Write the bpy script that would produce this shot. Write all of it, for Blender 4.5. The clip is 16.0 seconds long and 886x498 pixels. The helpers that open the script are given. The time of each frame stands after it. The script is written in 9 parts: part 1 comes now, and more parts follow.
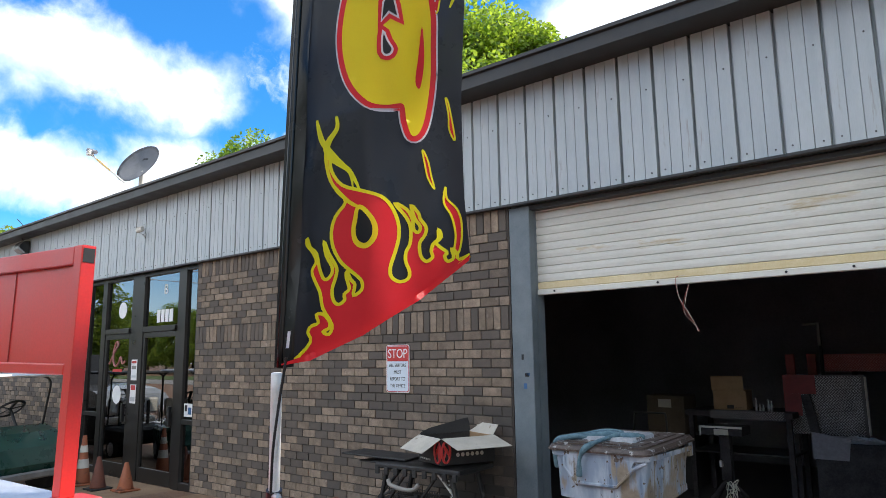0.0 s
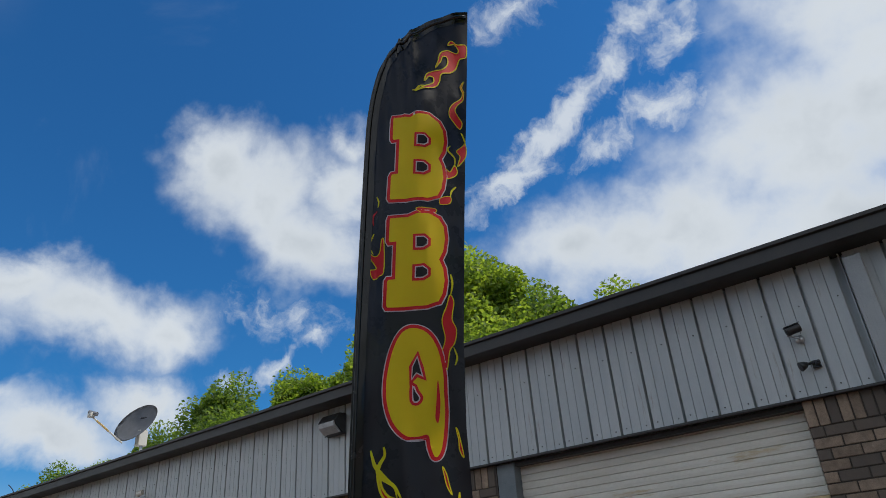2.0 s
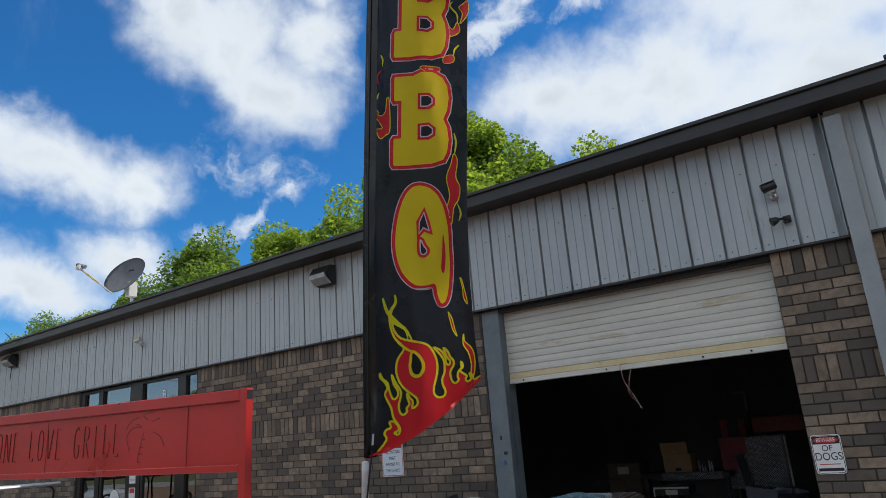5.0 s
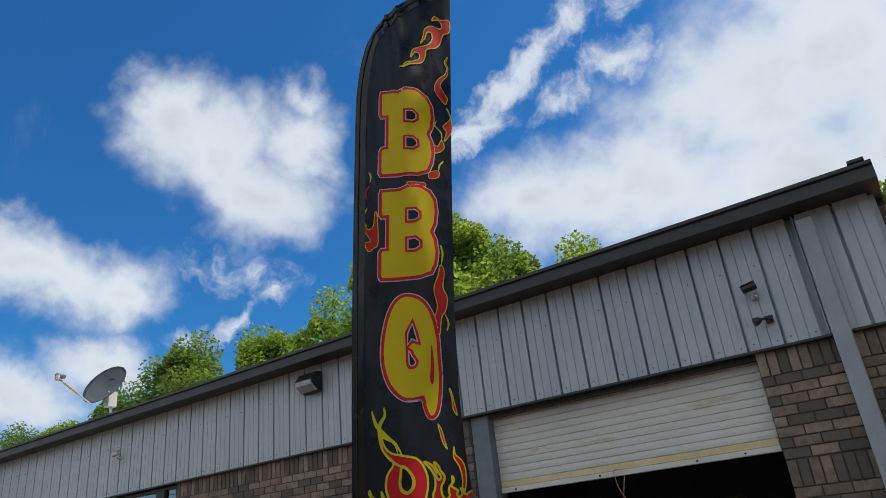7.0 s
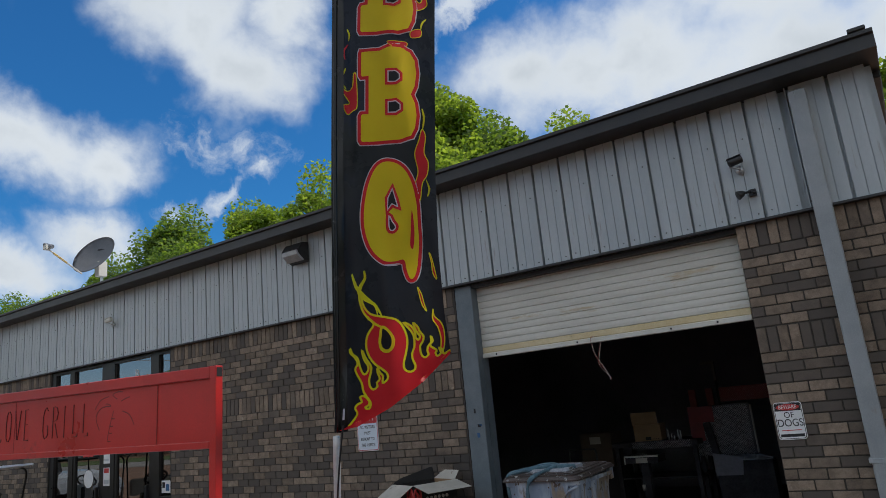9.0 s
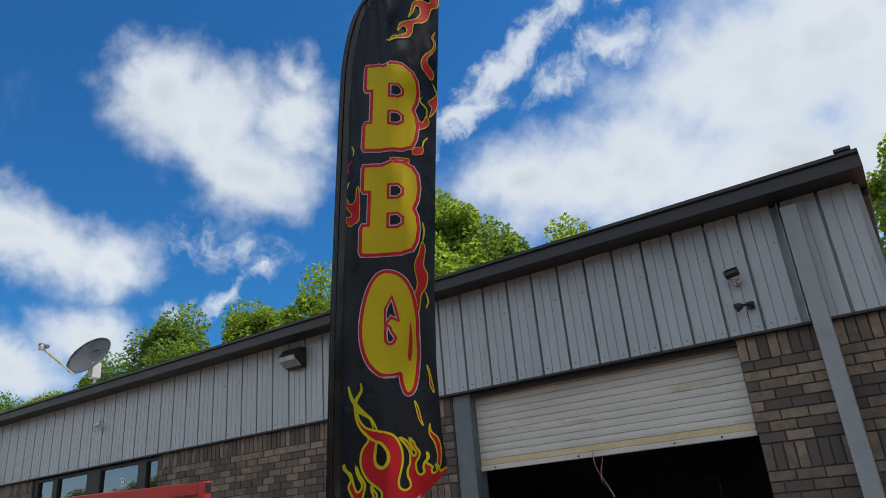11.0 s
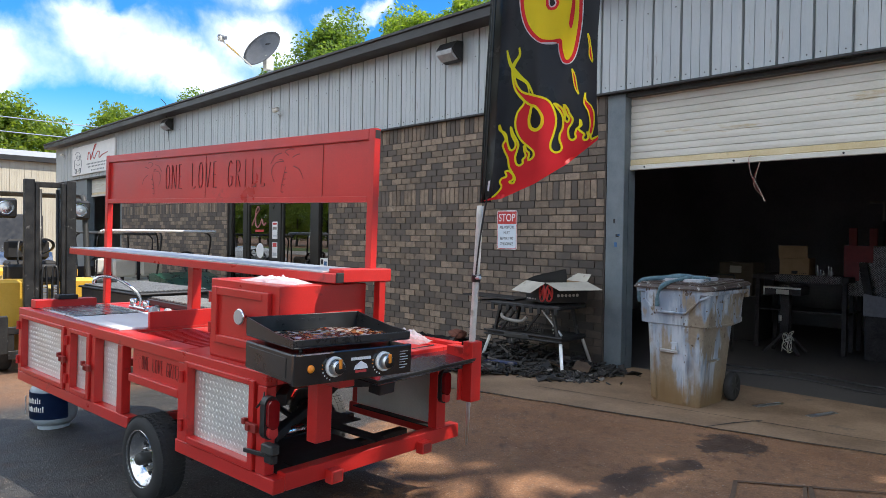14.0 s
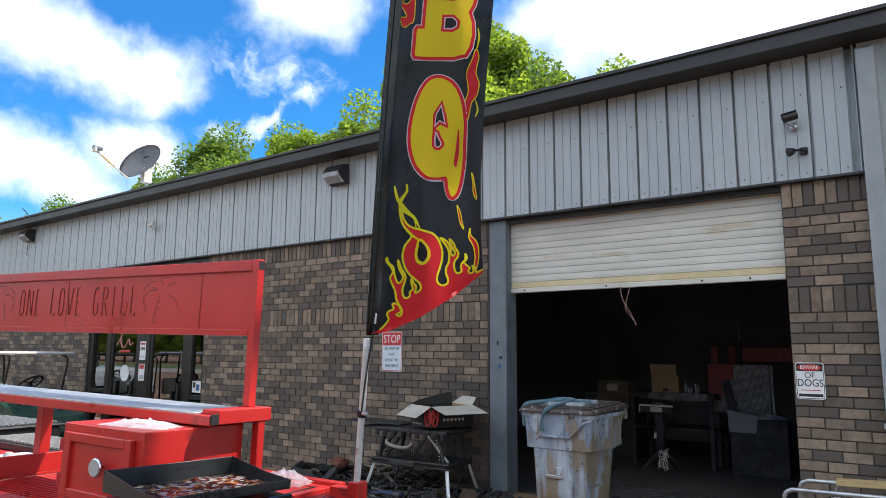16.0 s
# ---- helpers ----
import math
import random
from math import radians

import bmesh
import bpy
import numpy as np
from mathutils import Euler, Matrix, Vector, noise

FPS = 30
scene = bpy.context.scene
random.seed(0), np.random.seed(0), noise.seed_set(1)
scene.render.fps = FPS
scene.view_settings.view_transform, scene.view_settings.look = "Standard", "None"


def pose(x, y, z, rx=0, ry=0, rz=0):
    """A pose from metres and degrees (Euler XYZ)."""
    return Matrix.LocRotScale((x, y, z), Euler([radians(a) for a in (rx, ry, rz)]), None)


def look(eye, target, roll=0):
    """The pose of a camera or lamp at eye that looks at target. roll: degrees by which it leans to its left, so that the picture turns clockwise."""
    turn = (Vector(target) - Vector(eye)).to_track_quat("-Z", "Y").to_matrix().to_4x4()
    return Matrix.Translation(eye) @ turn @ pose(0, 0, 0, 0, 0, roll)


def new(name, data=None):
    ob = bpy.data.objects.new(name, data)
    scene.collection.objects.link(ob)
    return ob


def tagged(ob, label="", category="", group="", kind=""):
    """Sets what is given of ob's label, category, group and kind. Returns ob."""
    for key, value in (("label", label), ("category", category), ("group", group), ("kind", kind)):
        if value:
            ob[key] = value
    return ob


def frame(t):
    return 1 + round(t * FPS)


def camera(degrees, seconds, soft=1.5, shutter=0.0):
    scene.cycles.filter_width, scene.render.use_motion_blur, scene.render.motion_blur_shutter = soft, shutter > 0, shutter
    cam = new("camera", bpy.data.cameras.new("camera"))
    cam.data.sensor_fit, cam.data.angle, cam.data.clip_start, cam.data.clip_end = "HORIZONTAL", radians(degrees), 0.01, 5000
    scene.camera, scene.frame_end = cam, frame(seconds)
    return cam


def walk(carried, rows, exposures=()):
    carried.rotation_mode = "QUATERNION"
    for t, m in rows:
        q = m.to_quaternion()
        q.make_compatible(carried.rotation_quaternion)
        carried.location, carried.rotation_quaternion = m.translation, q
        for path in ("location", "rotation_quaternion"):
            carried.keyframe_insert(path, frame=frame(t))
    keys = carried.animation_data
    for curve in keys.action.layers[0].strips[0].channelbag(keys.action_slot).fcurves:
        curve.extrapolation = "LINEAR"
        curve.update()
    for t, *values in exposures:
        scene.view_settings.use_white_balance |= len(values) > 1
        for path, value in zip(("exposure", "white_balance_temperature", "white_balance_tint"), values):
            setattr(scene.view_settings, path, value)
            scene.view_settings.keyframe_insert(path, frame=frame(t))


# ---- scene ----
cam = camera(65.9, 16.0, 0.5)
PATH = [
    (0, (-0.06, 0.089, 1.53), (-1.318, 1.612, 1.843), -0.8),
    (0.5, (0.136, -0.195, 1.521), (-1.181, 1.232, 1.998), -1.9),
    (1, (0.276, -0.46, 1.581), (-0.82, 1.055, 2.291), -4.3),
    (1.5, (0.43, -0.683, 1.576), (-0.626, 0.763, 2.466), -3.3),
    (2, (0.534, -0.855, 1.602), (-0.523, 0.567, 2.53), -4.3),
    (2.5, (0.539, -1.08, 1.595), (-0.438, 0.373, 2.56), -6.4),
    (3, (0.577, -1.042, 1.602), (-0.387, 0.404, 2.591), -6.1),
    (3.5, (0.533, -1.122, 1.606), (-0.43, 0.399, 2.476), -5.7),
    (4, (0.502, -1.057, 1.546), (-0.547, 0.539, 2.141), -4.6),
    (4.2, (0.500, -1.057, 1.550), (-0.594, 0.535, 2.069), -4.2),
    (6.3, (0.539, -1.099, 1.588), (-0.591, 0.421, 2.230), -4.5),
    (6.5, (0.545, -1.104, 1.591), (-0.54, 0.415, 2.309), -5.1),
    (7, (0.539, -1.124, 1.608), (-0.465, 0.41, 2.406), -6.3),
    (7.5, (0.54, -1.126, 1.592), (-0.409, 0.397, 2.474), -6.9),
    (8, (0.529, -1.115, 1.59), (-0.432, 0.432, 2.416), -6.7),
    (8.5, (0.534, -1.059, 1.542), (-0.51, 0.553, 2.103), -5.9),
    (8.7, (0.536, -1.058, 1.548), (-0.538, 0.572, 1.993), -5.6),
    (10.8, (0.562, -1.081, 1.593), (-0.456, 0.478, 2.322), -5.7),
    (11, (0.565, -1.08, 1.598), (-0.434, 0.486, 2.34), -5.1),
    (11.5, (0.623, -1.122, 1.667), (-0.322, 0.408, 2.542), -5.0),
    (12, (0.578, -1.125, 1.63), (-0.325, 0.367, 2.61), -4.3),
    (12.5, (0.567, -1.187, 1.619), (-0.385, 0.339, 2.493), -3.9),
    (12.8, (0.547, -1.115, 1.537), (-0.506, 0.480, 2.132), -3.0),
    (13, (0.535, -1.07, 1.48), (-0.58, 0.537, 1.898), -2.5),
    (13.2, (0.540, -1.077, 1.444), (-0.665, 0.491, 1.742), -1.4),
    (13.5, (0.557, -1.097, 1.39), (-0.727, 0.427, 1.551), -0.2),
    (14, (0.572, -1.126, 1.338), (-0.869, 0.262, 1.302), 0.8),
    (14.5, (0.56, -1.137, 1.333), (-0.922, 0.192, 1.138), 1.2),
    (15, (0.566, -1.136, 1.337), (-0.924, 0.19, 1.189), 1.2),
    (15.5, (0.576, -1.062, 1.412), (-0.85, 0.33, 1.576), 1.0),
    (16, (0.54, -1.118, 1.434), (-0.635, 0.473, 1.73), 0.4),
]
EXPOSURES = [(0.0, 0.74), (0.5, 0.37), (1.0, -0.15), (1.5, -0.39), (2.0, -0.54), (2.5, -0.84), (3.0, -0.84), (3.5, -0.9), (4.0, -0.58), (6.5, -0.17), (7.0, -0.39), (7.5, -0.69), (8.0, -0.67), (8.5, -0.5), (11.0, -0.39), (12.0, -0.84), (12.5, -0.79), (13.0, -0.63), (13.5, 0.07), (14.0, 0.56), (14.5, 0.88), (15.0, 0.83), (15.5, 0.62), (16.0, 0.52)]
walk(cam, [(t, look(eye, target, roll)) for t, eye, target, roll in PATH], EXPOSURES)

# ---- world, sun ----
SUN_WAY = Vector((0.448, 0.365, 0.82)).normalized()


def sky_world():
    """Blue sky with scattered cumulus; the larger clouds have their own bearing, height and width."""
    world = bpy.data.worlds.new("sky")
    world.use_nodes = True
    scene.world = world
    nt = world.node_tree
    nodes, links = nt.nodes, nt.links

    def math_node(op, a, b=None, clamp=False):
        n = nodes.new("ShaderNodeMath")
        n.operation, n.use_clamp = op, clamp
        for k, v in enumerate((a, b)):
            if v is None:
                continue
            if isinstance(v, (int, float)):
                n.inputs[k].default_value = v
            else:
                links.new(v, n.inputs[k])
        return n.outputs[0]

    def span(value, lo, hi, a=0.0, b=1.0):
        n = nodes.new("ShaderNodeMapRange")
        n.interpolation_type = "SMOOTHSTEP"
        links.new(value, n.inputs[0])
        for k, v in zip((1, 2, 3, 4), (lo, hi, a, b)):
            n.inputs[k].default_value = v
        return n.outputs[0]

    def dot(vec, axis):
        n = nodes.new("ShaderNodeVectorMath")
        n.operation = "DOT_PRODUCT"
        links.new(vec, n.inputs[0])
        n.inputs[1].default_value = axis
        return n.outputs["Value"]

    def fbm(vec, scale, detail=7.0, rough=0.55, distortion=0.0):
        n = nodes.new("ShaderNodeTexNoise")
        links.new(vec, n.inputs["Vector"])
        for k, v in (("Scale", scale), ("Detail", detail), ("Roughness", rough), ("Distortion", distortion)):
            n.inputs[k].default_value = v
        return n.outputs[0]

    sky = nodes.new("ShaderNodeTexSky")
    sky.sky_type, sky.sun_disc = "NISHITA", False
    sky.sun_elevation = math.asin(SUN_WAY.z)
    sky.sun_rotation = math.atan2(SUN_WAY.x, SUN_WAY.y)
    sky.air_density, sky.dust_density, sky.ozone_density = 1.15, 0.2, 2.4
    coord = nodes.new("ShaderNodeTexCoord").outputs["Generated"]

    # ragged edges: the sky is warped at two scales before the clouds are laid out
    def warp(vec, scale, by, detail):
        n = nodes.new("ShaderNodeTexNoise")
        links.new(vec, n.inputs["Vector"])
        for k, v in (("Scale", scale), ("Detail", detail), ("Roughness", 0.6)):
            n.inputs[k].default_value = v
        off = nodes.new("ShaderNodeVectorMath")
        off.operation = "MULTIPLY_ADD"
        links.new(n.outputs["Color"], off.inputs[0])
        off.inputs[1].default_value, off.inputs[2].default_value = (by,) * 3, (-by / 2,) * 3
        total = nodes.new("ShaderNodeVectorMath")
        links.new(vec, total.inputs[0])
        links.new(off.outputs[0], total.inputs[1])
        return total.outputs[0]

    bent = warp(warp(coord, 4.5, 0.090, 3.0), 13.0, 0.085, 8.0)

    def heap(clouds):
        """The nearest of some oval clouds: bearing (degrees east of north), height, half width, half height, lean, density."""
        best = None
        for az, el, wide, high, lean, dense in clouds:
            a, e, t = radians(az), radians(el), radians(lean)
            centre = Vector((math.sin(a) * math.cos(e), math.cos(a) * math.cos(e), math.sin(e)))
            right = Vector((math.cos(a), -math.sin(a), 0))
            up = right.cross(centre)
            e1, e2 = right * math.cos(t) + up * math.sin(t), up * math.cos(t) - right * math.sin(t)
            x = math_node("MULTIPLY", dot(bent, e1), 1 / math.sin(radians(wide)))
            y = math_node("MULTIPLY", dot(bent, e2), 1 / math.sin(radians(high)))
            q = math_node("SQRT", math_node("ADD", math_node("MULTIPLY", x, x), math_node("MULTIPLY", y, y)))
            puff = math_node("MULTIPLY", math_node("SUBTRACT", 1.15, q), dense)
            front = span(dot(coord, centre), 0.2, 0.5, -3.0, 0.0)
            puff = math_node("MAXIMUM", math_node("ADD", puff, front), -1.0)
            if best is None:
                best = puff
            else:
                n = nodes.new("ShaderNodeMath")
                n.operation = "SMOOTH_MAX"
                links.new(best, n.inputs[0])
                links.new(puff, n.inputs[1])
                n.inputs[2].default_value = 0.25
                best = n.outputs[0]
        return best

    cumulus = heap([
        (-53.4, 32.8, 6.8, 4.3, -18, 1), (-58.1, 34.9, 3.5, 3.3, 29, 1), (-49.6, 28.9, 5.1, 3.9, -39, 1), (-46.4, 33.1, 3.3, 3.7, 1, 1), (-45.9, 36.8, 1.6, 1.8, 31, 0.7),
        (-66.5, 21.2, 8.0, 3.0, 2, 1), (-71.5, 22.3, 5.0, 2.1, 9, 1), (-61.2, 20.8, 3.8, 2.6, -6, 1), (-79.2, 19.6, 5.8, 3.0, 11, 1),
        (-62.3, 15.2, 4.0, 2.2, -6, 1), (-68.5, 12.7, 6.5, 2.4, -4, 1), (-73.0, 14.3, 4.0, 1.9, 5, 0.9), (-83, 12, 8, 2.6, 0, 1), (-112, 30, 12, 6, 0, 1),
    ])
    bank = heap([
        (-3.9, 29.5, 10.7, 6.9, 6, 1), (-16.4, 25.8, 12.9, 4.9, -1, 1), (4.6, 31.6, 9.3, 8.7, 19, 1), (-24.7, 26.9, 6.7, 3.3, 0, 0.9),
        (-4.0, 22.5, 12.8, 6.5, -7, 1), (6.5, 23.6, 10.3, 11.1, -26, 1), (7, 40, 11, 8, 20, 1), (30, 34, 18, 10, 0, 1),
    ])
    streaks = heap([
        (-24.1, 36.6, 7.5, 1.7, 34, 0.75), (-29.6, 32.7, 4.6, 1.4, 20, 0.65), (-18.0, 40.0, 2.5, 2.0, 35, 0.6), (-20.4, 33.4, 3.0, 1.6, 7, 0.6), (-13.0, 35.5, 3.8, 2.0, -8, 0.6),
        (-10.6, 40.7, 3.5, 2.6, -1, 0.55), (-13.7, 43.3, 2.7, 1.7, 21, 0.5), (-27.5, 45.6, 2.8, 1.3, 14, 0.55), (-52.0, 18.4, 2.6, 0.6, 40, 0.5),
        (-55.8, 17.6, 2.1, 1.0, 12, 0.45), (-48.3, 20.6, 1.4, 0.7, 20, 0.4), (-51.3, 21.9, 4.1, 1.8, -9, 0.3),
    ])
    fine = fbm(coord, 14.0, 9.0, 0.52)
    flock = fbm(bent, 34.0, 6.0, 0.6)
    body = math_node("ADD", math_node("MAXIMUM", cumulus, bank), math_node("MULTIPLY", math_node("SUBTRACT", fine, 0.5), 1.25))
    mask = span(body, -0.24, 0.92)
    thin = math_node("ADD", math_node("ADD", streaks, math_node("MULTIPLY", math_node("SUBTRACT", fine, 0.5), 0.8)), math_node("MULTIPLY", math_node("SUBTRACT", flock, 0.5), 1.1))
    mask = math_node("MAXIMUM", mask, span(thin, -0.05, 0.75, 0.0, 0.85))
    # broken cloud added over the unseen southern half of the sky brightens the front
    broken = span(fbm(coord, 2.1, 8.0, 0.6, 0.4), 0.40, 0.54)
    south = nodes.new("ShaderNodeSeparateXYZ")
    links.new(coord, south.inputs[0])
    mask = math_node("MAXIMUM", mask, math_node("MULTIPLY", broken, span(south.outputs[1], -0.25, 0.20, 1.0, 0.0)))
    wisps = math_node("MULTIPLY", span(fbm(coord, 3.2, 9.0, 0.62, 0.6), 0.56, 0.80), 0.15)
    low = nodes.new("ShaderNodeSeparateXYZ")
    links.new(coord, low.inputs[0])
    haze = span(low.outputs[2], 0.0, 0.20, 0.7, 0.0)
    mask = math_node("MAXIMUM", math_node("MAXIMUM", mask, wisps), haze)
    # thick parts turn grey underneath, thin rims stay white
    shade = span(math_node("ADD", body, math_node("MULTIPLY", fbm(coord, 7.0, 5.0), 0.9)), 0.8, 2.1)
    tone = nodes.new("ShaderNodeMixRGB")
    links.new(shade, tone.inputs[0])
    tone.inputs[1].default_value, tone.inputs[2].default_value = (9.1, 9.8, 10.5, 1), (6.9, 7.6, 8.3, 1)
    # unseen southern clouds are made brighter still, as fill light for the front
    south_lift = nodes.new("ShaderNodeMixRGB")
    south_lift.blend_type, south_lift.inputs[0].default_value = "MULTIPLY", 1.0
    links.new(tone.outputs[0], south_lift.inputs[1])
    links.new(span(dot(coord, (-0.45, -0.89, 0)), 0.0, 0.7, 1.0, 1.22), south_lift.inputs[2])
    tint = nodes.new("ShaderNodeMixRGB")
    tint.blend_type, tint.inputs[0].default_value = "MULTIPLY", 1.0
    links.new(sky.outputs[0], tint.inputs[1])
    tint.inputs[2].default_value = (0.24, 0.85, 1.38, 1)
    mix = nodes.new("ShaderNodeMixRGB")
    links.new(mask, mix.inputs[0])
    links.new(tint.outputs[0], mix.inputs[1])
    links.new(south_lift.outputs[0], mix.inputs[2])
    links.new(mix.outputs[0], nodes["Background"].inputs[0])
    nodes["Background"].inputs[1].default_value = 0.11


sky_world()
sun = new("sun", bpy.data.lights.new("sun", "SUN"))
sun.data.energy, sun.data.angle, sun.data.color = 5.0, radians(0.5), (1.0, 0.93, 0.83)
sun.matrix_world = look(SUN_WAY * 30, (0, 0, 0))


# ---- materials ----
def surface(name, low, high, rough=0.6, metal=0.0, scale=6.0, fine=90.0, bump=0.0, wear=None, wear_at=0.62, wear_scale=4.0, stretch=(1, 1, 1), vary=0.0, coat=0.0, spread=0.18, transmission=0.0, alpha=1.0):
    """Two-tone grain at two scales, with optional patches of wear, relief, gloss, and a tone of its own for each object."""
    m = bpy.data.materials.new(name)
    m.use_nodes = True
    nt = m.node_tree
    nodes, links, shader = nt.nodes, nt.links, nt.nodes["Principled BSDF"]
    place = nodes.new("ShaderNodeMapping")
    place.inputs["Scale"].default_value = stretch
    at = nodes.new("ShaderNodeTexCoord").outputs["Object"]
    if vary:
        shift = nodes.new("ShaderNodeVectorMath")
        links.new(at, shift.inputs[0])
        roll = nodes.new("ShaderNodeVectorMath")
        roll.operation = "SCALE"
        roll.inputs[0].default_value = (37, 53, 71)
        links.new(nodes.new("ShaderNodeObjectInfo").outputs["Random"], roll.inputs["Scale"])
        shift.operation = "ADD"
        links.new(roll.outputs[0], shift.inputs[1])
        at = shift.outputs[0]
    links.new(at, place.inputs[0])

    def cloud(s, detail=5.0, r=0.6):
        n = nodes.new("ShaderNodeTexNoise")
        links.new(place.outputs[0], n.inputs["Vector"])
        n.inputs["Scale"].default_value, n.inputs["Detail"].default_value, n.inputs["Roughness"].default_value = s, detail, r
        return n.outputs[0]

    def ramp(value, lo, hi, a=0.0, b=1.0):
        n = nodes.new("ShaderNodeMapRange")
        links.new(value, n.inputs[0])
        for k, v in zip((1, 2, 3, 4), (lo, hi, a, b)):
            n.inputs[k].default_value = v
        return n.outputs[0]

    def blend(fac, a, b, kind="MIX"):
        n = nodes.new("ShaderNodeMixRGB")
        n.blend_type = kind
        if isinstance(fac, float):
            n.inputs[0].default_value = fac
        else:
            links.new(fac, n.inputs[0])
        for k, v in ((1, a), (2, b)):
            if isinstance(v, tuple):
                n.inputs[k].default_value = (*v, 1)
            else:
                links.new(v, n.inputs[k])
        return n.outputs[0]

    big, small = cloud(scale), cloud(fine, 3.0)
    mixed = nodes.new("ShaderNodeMath")
    mixed.operation = "MULTIPLY_ADD"
    links.new(small, mixed.inputs[0])
    mixed.inputs[1].default_value = 0.5
    links.new(big, mixed.inputs[2])
    colour = blend(ramp(mixed.outputs[0], 0.55, 0.95), low, high)
    if wear:
        colour = blend(ramp(cloud(wear_scale, 8.0, 0.65), wear_at, wear_at + 0.06), colour, wear)
    if vary:
        info = nodes.new("ShaderNodeObjectInfo")
        tone = ramp(info.outputs["Random"], 0, 1, 1 - vary, 1 + vary)
        colour = blend(1.0, colour, tone, "MULTIPLY")
    links.new(colour, shader.inputs["Base Color"])
    links.new(ramp(big, 0.3, 0.7, max(rough - spread * 0.5, 0.02), min(rough + spread * 0.5, 1)), shader.inputs["Roughness"])
    shader.inputs["Metallic"].default_value = metal
    shader.inputs["Coat Weight"].default_value = coat
    shader.inputs["Transmission Weight"].default_value = transmission
    shader.inputs["Alpha"].default_value = alpha
    if bump:
        b = nodes.new("ShaderNodeBump")
        b.inputs["Strength"].default_value, b.inputs["Distance"].default_value = 1.0, bump
        links.new(mixed.outputs[0], b.inputs["Height"])
        links.new(b.outputs[0], shader.inputs["Normal"])
    return m


RED = surface("red_paint", (0.43, 0.015, 0.0125), (0.55, 0.021, 0.017), 0.34, scale=3.0, fine=160, bump=0.0004, wear=(0.26, 0.015, 0.012), wear_at=0.64)
RED.node_tree.nodes["Principled BSDF"].inputs["Specular IOR Level"].default_value = 0.6
# darker copy of the red, for inner faces and small parts
RED_DARK = surface("red_paint_dark", (0.20, 0.018, 0.014), (0.30, 0.028, 0.020), 0.55, scale=9.0, fine=180, bump=0.0005)
PLATE = surface("tread_plate", (0.70, 0.69, 0.655), (0.84, 0.83, 0.80), 0.38, 0.62, scale=5, fine=220, bump=0.0003)
ALU = surface("brushed_aluminium", (0.60, 0.61, 0.62), (0.78, 0.79, 0.80), 0.38, 0.9, scale=4, fine=140, stretch=(1, 6, 1))
SHELF_TOP = surface("galvanised_sheet", (0.50, 0.52, 0.55), (0.66, 0.68, 0.71), 0.42, 0.75, scale=11, fine=120)
CHROME = surface("chrome", (0.62, 0.63, 0.65), (0.75, 0.76, 0.78), 0.17, 1.0, spread=0.08)
STAINLESS = surface("stainless_steel", (0.55, 0.56, 0.57), (0.70, 0.71, 0.72), 0.28, 1.0, scale=8, fine=150)
BLACK = surface("black_powder_coat", (0.010, 0.010, 0.011), (0.022, 0.022, 0.023), 0.38, scale=10, fine=260, bump=0.0003)
GREY_COAT = surface("grey_black_coat", (0.026, 0.026, 0.024), (0.042, 0.042, 0.039), 0.55, scale=10, fine=300, bump=0.0003)
BLACK_MATT = surface("black_steel_matt", (0.008, 0.008, 0.009), (0.020, 0.018, 0.017), 0.7, scale=12, fine=150, bump=0.0006, wear=(0.05, 0.035, 0.025), wear_at=0.66)
RUBBER = surface("tyre_rubber", (0.014, 0.014, 0.015), (0.030, 0.030, 0.030), 0.78, scale=14, fine=200, bump=0.0005)
SOLID_TYRE = surface("worn_solid_tyre", (0.02, 0.02, 0.02), (0.05, 0.048, 0.045), 0.85, scale=14, fine=120, bump=0.001)
BOARD = surface("white_cutting_board", (0.62, 0.64, 0.68), (0.72, 0.74, 0.78), 0.4, scale=5, fine=80)
BRICK = surface("brown_brick", (0.150, 0.112, 0.082), (0.285, 0.218, 0.162), 0.88, scale=14, fine=150, bump=0.0016, vary=0.30, wear=(0.30, 0.24, 0.19), wear_at=0.62, wear_scale=9)


